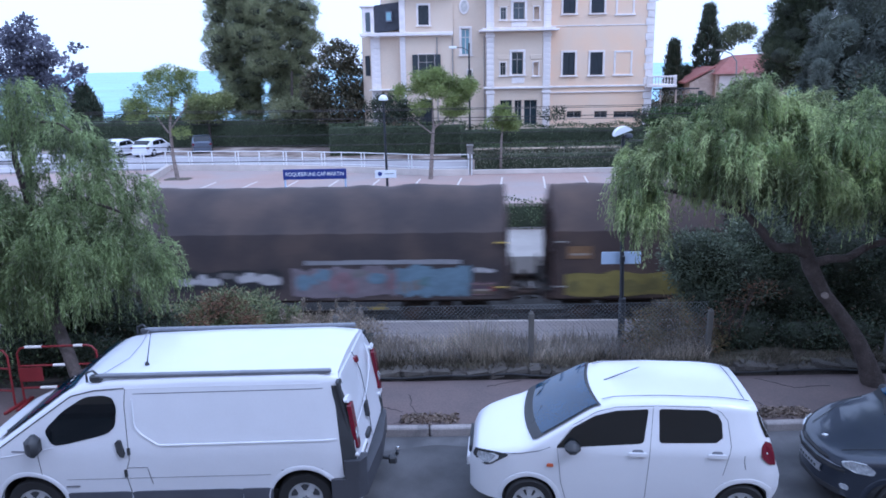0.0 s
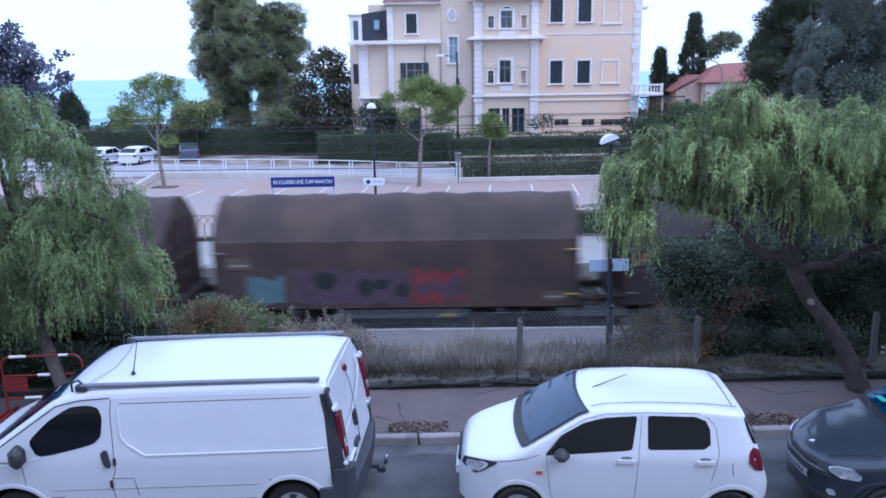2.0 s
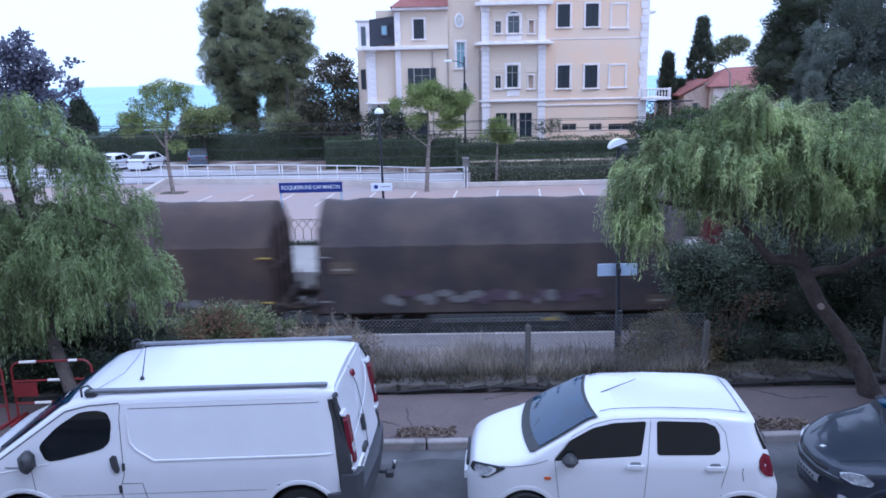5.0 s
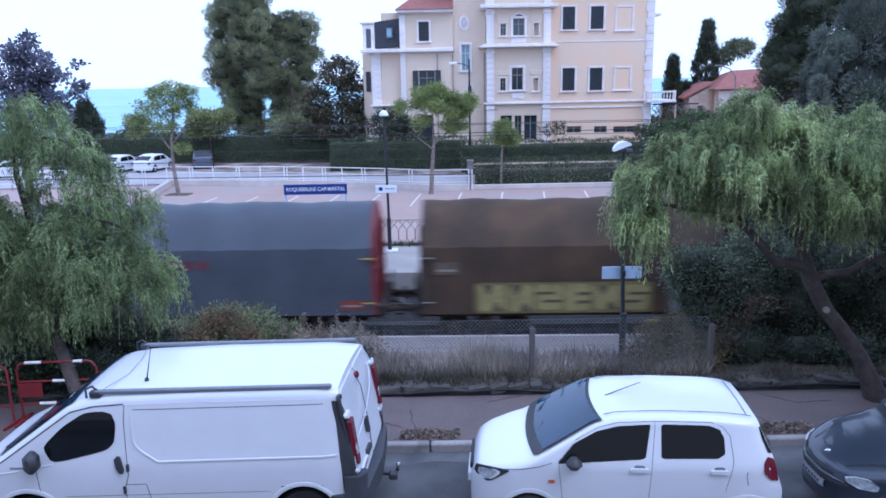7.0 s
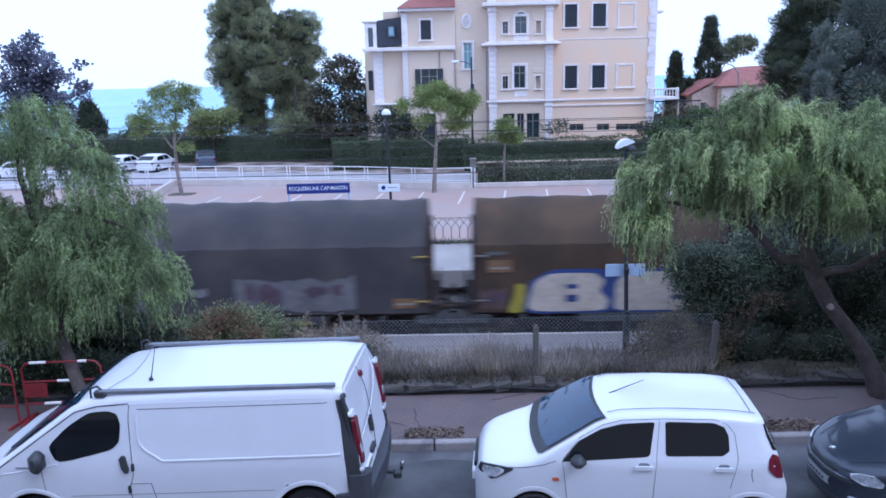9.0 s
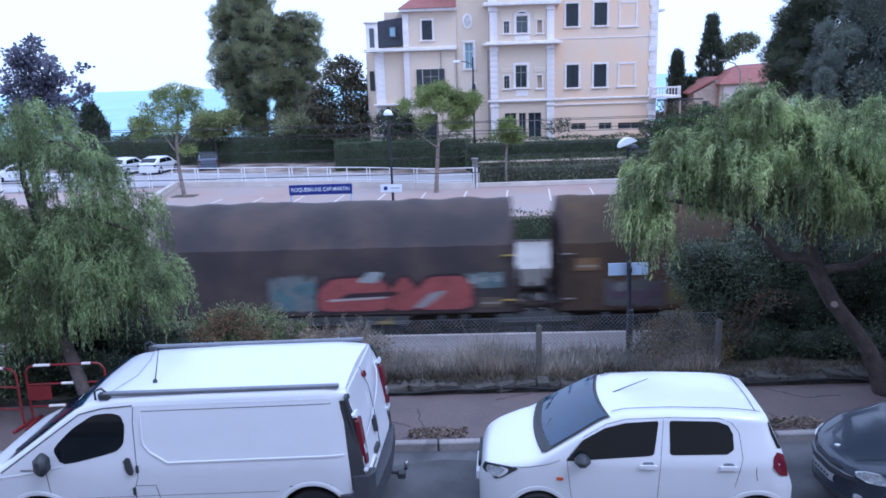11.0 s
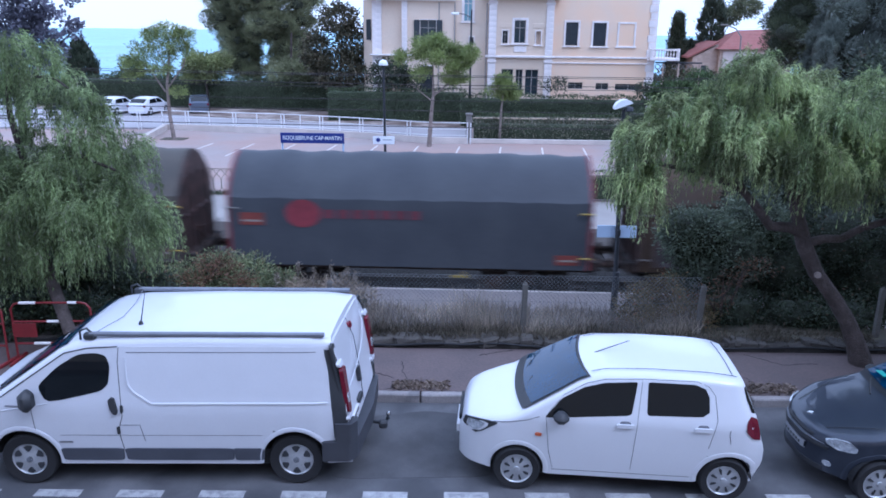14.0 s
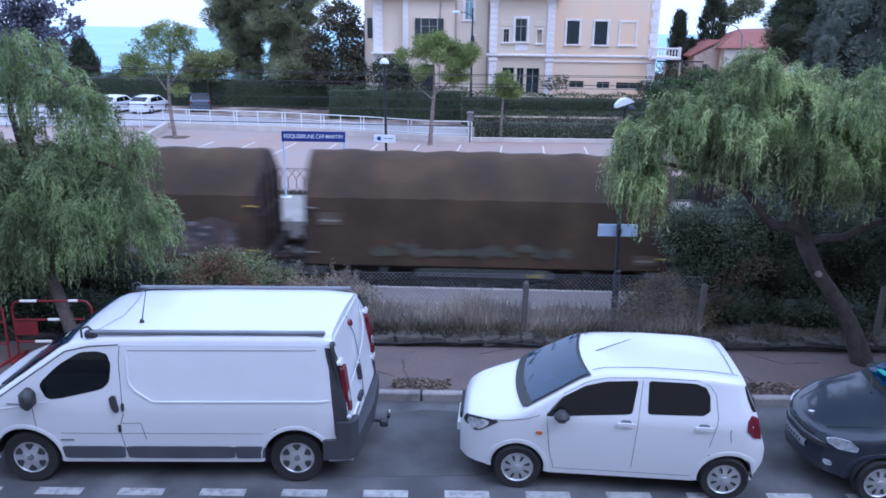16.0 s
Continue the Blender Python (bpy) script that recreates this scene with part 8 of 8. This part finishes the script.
def block(x0, x1, z0, z1):
    return [(x0, z0), (x1, z0), (x1, z1), (x0, z1)]


def fat_letters(w, x0, x1, z0, z1, kinds, col, edge, slit, seed):
    """A row of fat sprayed blocks, slit like letters, on a darker edge."""
    rnd = random.Random(seed)
    wd = (x1 - x0) / len(kinds)
    blot(w, block(x0 - 0.08, x1 + 0.08, z0 - 0.06, z1 + 0.05), edge, 0, 0.06)
    for k, kind in enumerate(kinds):
        a, b = x0 + wd * k + 0.03, x0 + wd * (k + 1) - 0.03
        lo, hi = z0 + rnd.uniform(0, 0.06), z1 - rnd.uniform(0, 0.08)
        blot(w, [(a + rnd.uniform(0, 0.06), lo), (b - rnd.uniform(0, 0.06), lo), (b, hi), (a, hi)], col, 1, 0.16)
        h = hi - lo
        if kind == 0:
            blot(w, block((a + b) / 2 - 0.06, (a + b) / 2 + 0.06, lo + 0.3 * h, hi + 0.01), slit, 2, 0.2)
        elif kind == 1:
            blot(w, block((a + b) / 2 - 0.02, b + 0.01, lo + 0.58 * h, lo + 0.70 * h), slit, 2, 0.2)
            blot(w, block((a + b) / 2 - 0.02, b + 0.01, lo + 0.26 * h, lo + 0.38 * h), slit, 2, 0.2)
        elif kind == 3:
            blot(w, [(a + 0.1 * wd, hi + 0.01), (a + 0.55 * wd, hi + 0.01), (a + 0.35 * wd, lo + 0.55 * h)], slit, 2, 0.2)
            blot(w, [(a + 0.45 * wd, lo - 0.01), (b - 0.05, lo - 0.01), (a + 0.6 * wd, lo + 0.4 * h)], slit, 2, 0.2)
        elif kind == 4:
            blot(w, block(a - 0.01, b - 0.25 * wd, lo + 0.60 * h, lo + 0.72 * h), slit, 2, 0.2)
            blot(w, block(a + 0.25 * wd, b + 0.01, lo + 0.28 * h, lo + 0.40 * h), slit, 2, 0.2)
        else:
            blot(w, block(a + 0.25 * wd, b + 0.01, lo + 0.60 * h, lo + 0.72 * h), slit, 2, 0.2)
            blot(w, block(a - 0.01, b - 0.25 * wd, lo + 0.28 * h, lo + 0.40 * h), slit, 2, 0.2)


def wagon(cloth, seed, end="dark", logo=None, patches=(), label=""):
    w = thing("covered_wagon", TRACK, label, "goods wagon", "wagons of the goods train")
    part("tarpaulin_cover", data_of("tarpaulin_cover", cover_mesh(seed), cloth, True), cloth, w)
    for s in (0, 1):
        part("end_wall", ends[end][s], ENDWALL, w, "" if end == "dark" else "red painted end wall")
    part("underframe", frame_d, UNDER, w)
    part("floor", floor_d, UNDER, w)
    for x in (-3.5, 3.5):
        bg_ = part("bogie", bogie_d, UNDER, w, at=pose(x, 0, 0))
        for dx in (-0.9, 0.9):
            part("wheelset", wheel_d, STEEL, bg_, at=pose(dx, 0, 0.46))
    for y in (-0.875, 0.875):
        part("buffer", buf_d, UNDER, w, at=pose(5.46, y, 1.06))
        part("buffer", buf_d, UNDER, w, at=pose(-5.46, y, 1.06, 0, 0, 180))
    for s in (0, 1):
        part("end_platform", sill_d[s], UNDER, w)
    part("coupling", hook_d, UNDER, w, at=pose(5.46, 0, 0))
    for x in (-5.1, 5.1):
        part("step", step_d, UNDER, w, at=pose(x, 0, 0))
    for x in (-5.35, 4.98):
        for z in (2.72, 1.38):
            part("handrail", handle_d if x > 0 else pale_handle_d, YELLOW, w, "yellow handrail" if x > 0 else "dull grey handrail", at=pose(x, 0.02, z))
    part("brake_lever", lever_d, YELLOW, w, "yellow brake lever", at=pose(1.5, 0, 0))
    for x0, x1, z0, z1, col in ((-4.95, -4.25, 2.25, 2.62, None), (4.3, 5.0, 1.2, 1.5, None)):
        part("data_panel", Mesh().box(x0, -1.474, z0, x1, -1.465, z1), paint({"red": (0.20, 0.045, 0.035)}.get(end, (0.20, 0.115, 0.055) if seed in (2, 4, 9, 10, 12) else (0.12, 0.09, 0.065))), w)
        part("panel_bar", Mesh().box(x0 + 0.08, -1.479, z0 + 0.1, x1 - 0.08, -1.4745, z0 + 0.16), paint((0.30, 0.26, 0.22)), w)
    if logo:
        x, z = logo
        ring = [(x + 0.52 * math.cos(radians(a)), z + 0.42 * math.sin(radians(a))) for a in range(0, 360, 24)]
        part("logo", Mesh().slab(ring, "xz", -1.472, -1.465), paint((0.23, 0.035, 0.05)), w, "faded red round emblem")
        for k in range(7):
            part("logo_bar", Mesh().box(x + 0.62 + k * 0.42, -1.472, z - 0.13, x + 0.90 + k * 0.42, -1.465, z + 0.13), paint((0.15, 0.035, 0.05)), w)
    for i, (x0, x1, z0, z1, cols) in enumerate(patches):
        scrawl(w, x0, x1, z0, z1, cols, seed * 10 + i)
    return w


TEAL, PINK, SKYB, WHITE, YEL, GRN = (0.10, 0.165, 0.18), (0.22, 0.14, 0.16), (0.14, 0.21, 0.27), (0.42, 0.41, 0.42), (0.21, 0.175, 0.045), (0.15, 0.13, 0.04)
CREAM, NAVY, GREY, REDP, MAUVE, BLACK = (0.52, 0.45, 0.37), (0.035, 0.06, 0.20), (0.17, 0.16, 0.16), (0.20, 0.035, 0.04), (0.085, 0.055, 0.075), (0.02, 0.02, 0.022)
LBL = "covered coil wagon with "
train = [
    wagon(DARK, 1, patches=[(-4.6, -1.3, 1.35, 2.05, (BLACK, WHITE, WHITE, GREY)), (-1.0, 2.1, 1.1, 2.15, ((0.19, 0.16, 0.18), PINK, SKYB, GREY, TEAL)), (2.1, 4.3, 1.1, 2.15, (SKYB, TEAL, GREY, SKYB)), (-0.6, 4.0, 2.12, 2.28, ((0.26, 0.26, 0.28),)), (4.3, 5.0, 1.75, 2.15, (None, WHITE, GREY, WHITE)), (4.2, 5.0, 1.15, 1.6, (PINK, REDP, MAUVE))], label=LBL + "dark tarpaulin and pastel graffiti"),
    wagon(BROWN, 2, patches=[(-5.0, 0.0, 1.08, 1.95, (YEL, GRN, YEL)), (3.9, 5.0, 1.45, 1.95, (GREY, CREAM))], label=LBL + "brown tarpaulin and dull yellow graffiti"),
    wagon(BROWN, 3, patches=[(-4.4, -3.3, 1.15, 2.1, (TEAL,)), (-3.1, 0.4, 1.1, 2.3, (MAUVE, MAUVE, BLACK)), (0.5, 2.0, 1.15, 2.3, (REDP, MAUVE))], label=LBL + "brown tarpaulin and purple and red graffiti"),
    wagon(DARK, 4, patches=[(-1.4, 2.7, 1.08, 2.0, (GRN, YEL, GRN)), (-3.5, -2.6, 1.6, 1.95, (GREY, WHITE))], label=LBL + "dark tarpaulin and yellow-green graffiti"),
    wagon(BROWN, 5, patches=[(-3.4, 2.4, 1.92, 2.12, (REDP, MAUVE)), (-4.4, 4.4, 1.15, 1.7, (None, GREY, MAUVE, WHITE))], label=LBL + "brown tarpaulin and a red graffiti line"),
    wagon(DARK, 6, patches=[(-3.5, 3.0, 1.15, 1.9, (None, GREY, MAUVE))], label=LBL + "dark sooty tarpaulin"),
    wagon(BLUE, 7, "red", (-3.0, 2.62), label=LBL + "blue-grey tarpaulin and red end walls"),
    wagon(RUSTY, 8, patches=[], label=LBL + "rusty brown tarpaulin and yellow block lettering"),
    wagon(SOOT, 9, patches=[(-4.6, -2.4, 1.12, 2.2, ((0.12, 0.115, 0.125), )), (-1.9, -1.2, 1.5, 2.05, (None, GREY, (0.2, 0.19, 0.2))), (-0.4, 3.2, 1.08, 2.3, ((0.14, 0.135, 0.145), MAUVE, (0.16, 0.15, 0.16)))], label=LBL + "olive tarpaulin and large grey graffiti"),
    wagon(RUSTY, 10, patches=[(-5.1, -4.3, 2.65, 3.0, (None, (0.11, 0.11, 0.10), (0.14, 0.14, 0.13))), (-5.2, -4.4, 1.1, 1.8, ((0.10, 0.06, 0.055), MAUVE))], label=LBL + "brown tarpaulin and cream and blue graffiti"),
    wagon(DARK, 11, patches=[(-1.9, -0.5, 1.1, 2.35, ((0.16, 0.18, 0.18), TEAL, (0.3, 0.31, 0.31))), (3.9, 5.0, 1.75, 2.3, ((0.15, 0.19, 0.19), TEAL, (0.27, 0.3, 0.3)))], label=LBL + "dark tarpaulin and red and teal graffiti"),
    wagon(RUSTY, 12, patches=[(-4.1, -2.4, 1.1, 2.05, ((0.085, 0.08, 0.08), GREY, MAUVE)), (-2.3, -0.2, 1.15, 1.98, ((0.12, 0.10, 0.05), GRN)), (0.0, 5.0, 1.15, 2.1, (None, MAUVE, (0.11, 0.10, 0.10), MAUVE))], label=LBL + "rust-brown tarpaulin and dim graffiti"),
    wagon(OLIVE, 13, label=LBL + "plain olive-grey tarpaulin"),
    wagon(GREYBLUE, 14, "red", (-3.1, 2.62), label=LBL + "slate-grey tarpaulin and a red emblem"),
    wagon(RUSTY, 15, patches=[(-4.9, 4.7, 1.1, 2.45, ((0.095, 0.066, 0.062), (0.13, 0.080, 0.076), (0.070, 0.058, 0.056), (0.115, 0.090, 0.085))), (-4.7, 4.6, 1.2, 2.3, (None, (0.10, 0.06, 0.06), (0.06, 0.055, 0.06), (0.12, 0.105, 0.105)))], label=LBL + "brown tarpaulin and grey bubble graffiti"),
    wagon(RUSTY, 16, patches=[(-3.5, 2.5, 1.2, 1.9, (None, (0.10, 0.095, 0.065), (0.085, 0.08, 0.06)))], label=LBL + "brown tarpaulin and faint greenish graffiti"),
    wagon(BROWN, 17, label=LBL + "plain brown tarpaulin"),
    wagon(DARK, 18, label=LBL + "plain dark tarpaulin"),
]
fat_letters(train[7], -3.7, 1.3, 1.12, 1.94, (3, 3, 4, 1, 3, 2), (0.30, 0.26, 0.10), (0.17, 0.14, 0.05), (0.10, 0.075, 0.05), 4)
fat_letters(train[7], 1.9, 4.55, 1.05, 2.12, (0, 4, 2), (0.24, 0.225, 0.215), (0.12, 0.10, 0.10), (0.085, 0.065, 0.06), 9)
# cream letters with blue edges, B and E, and the start of a third
be = train[9]
blot(be, [(-3.95, 0.98), (-1.25, 0.98), (-1.30, 2.0), (-1.55, 2.32), (-3.1, 2.32), (-3.75, 1.95)], NAVY, 0, 0.2)
blot(be, [(-1.32, 0.98), (4.4, 0.98), (4.4, 2.3), (-1.0, 2.3), (-1.32, 2.0)], NAVY, 1, 0.1)
blot(be, [(-3.85, 1.05), (-1.55, 1.05), (-1.42, 1.35), (-1.72, 1.66), (-1.55, 1.95), (-1.85, 2.2), (-3.15, 2.2), (-3.6, 1.95)], CREAM, 2, 0.25)
for z0, z1 in ((1.73, 1.87), (1.33, 1.55)):
    blot(be, block(-2.68, -2.34, z0, z1), NAVY, 3, 0.25)
blot(be, [(-1.28, 1.05), (1.18, 1.05), (1.18, 2.2), (-0.95, 2.22), (-1.24, 1.9)], CREAM, 2, 0.15)
for z0, z1 in ((1.74, 1.86), (1.38, 1.50)):
    blot(be, block(0.35, 1.20, z0, z1), NAVY, 3, 0.1)
blot(be, [(1.28, 1.02), (4.1, 1.02), (4.3, 1.6), (4.0, 2.2), (1.4, 2.2), (1.28, 1.9)], CREAM, 2, 0.15)
blot(be, block(2.6, 2.95, 1.4, 1.8), NAVY, 3, 0.25)
blot(be, [(-4.4, 1.02), (-3.92, 1.02), (-3.86, 1.5), (-3.84, 1.88), (-4.15, 1.92), (-4.2, 1.5)], (0.33, 0.28, 0.03), 3, 0.3)
# pale flecks on the dark bubbles
rnd = random.Random(77)
for k in range(70):
    x, z, a, h = rnd.uniform(-4.7, 4.5), rnd.uniform(1.2, 2.4), rnd.uniform(0.08, 0.24), rnd.uniform(0.03, 0.07)
    blot(train[14], [(x - a, z - h), (x + a * 0.6, z - h * 1.2), (x + a, z + h * 0.4), (x - a * 0.4, z + h)], rnd.choice(((0.30, 0.27, 0.26), (0.22, 0.20, 0.20), (0.16, 0.145, 0.145))), 5, 0.3)
# red letters with dark edges and pale lights
RB, RD = (0.30, 0.075, 0.07), (0.035, 0.018, 0.025)
rd = train[10]
for x0, x1 in ((-0.55, 1.75), (1.55, 2.55), (2.35, 4.2)):
    blot(rd, [(x0, 1.1), (x1, 1.1), (x1, 1.95), (x1 - 0.35, 2.27), (x0 + 0.45, 2.24), (x0, 1.8)], RD, 1, 0.25)
    blot(rd, [(x0 + 0.09, 1.16), (x1 - 0.09, 1.16), (x1 - 0.09, 1.9), (x1 - 0.4, 2.18), (x0 + 0.5, 2.16), (x0 + 0.09, 1.75)], RB, 2, 0.25)
blot(rd, [(0.1, 1.5), (1.9, 1.62), (1.9, 1.75), (0.4, 1.70)], RD, 3, 0.2)
blot(rd, [(-0.2, 1.46), (1.6, 1.54), (1.6, 1.60), (-0.1, 1.54)], (0.42, 0.36, 0.35), 4, 0.2)
blot(rd, [(2.3, 1.2), (2.75, 1.25), (3.4, 1.75), (2.9, 1.7)], (0.30, 0.27, 0.27), 3, 0.2)
blot(rd, [(0.7, 2.05), (1.3, 2.0), (1.5, 2.32), (1.1, 2.36)], (0.33, 0.36, 0.36), 3, 0.2)
# seconds and metres: where the first coupling stands along the track
TRAIN = [(0.0, 2.48), (0.3, -0.61), (0.6, -3.88), (0.9, -6.93), (1.2, -10.19), (1.5, -13.45), (1.8, -16.87), (2.1, -20.32), (2.4, -23.80), (2.7, -27.31), (3.0, -30.66), (3.3, -34.20), (3.6, -37.69), (3.9, -41.01), (4.2, -43.98), (6.3, -66.48), (6.6, -69.40), (6.9, -72.57), (7.2, -75.85), (7.5, -79.42), (7.8, -82.71), (8.1, -86.15), (8.4, -89.53), (8.7, -93.07), (9.0, -96.26), (9.2, -98.36), (11.3, -121.16), (11.6, -124.49), (11.9, -128.11), (12.1, -130.46), (12.3, -132.73), (12.5, -134.89), (12.6, -135.94), (12.8, -138.16), (13.0, -140.57), (13.2, -142.85), (13.4, -145.00), (13.6, -147.18), (13.8, -149.34), (14.0, -151.44), (14.2, -153.63), (14.4, -155.83), (14.6, -158.09), (14.9, -161.45), (15.2, -164.46), (15.5, -167.78), (15.8, -171.08), (16.0, -173.27)]


def motions():
    for k, w in enumerate(train):
        walk(w, [(t, TRACK @ pose(s + LEN * k - LEN / 2, 0, 0)) for t, s in TRAIN])


motions()
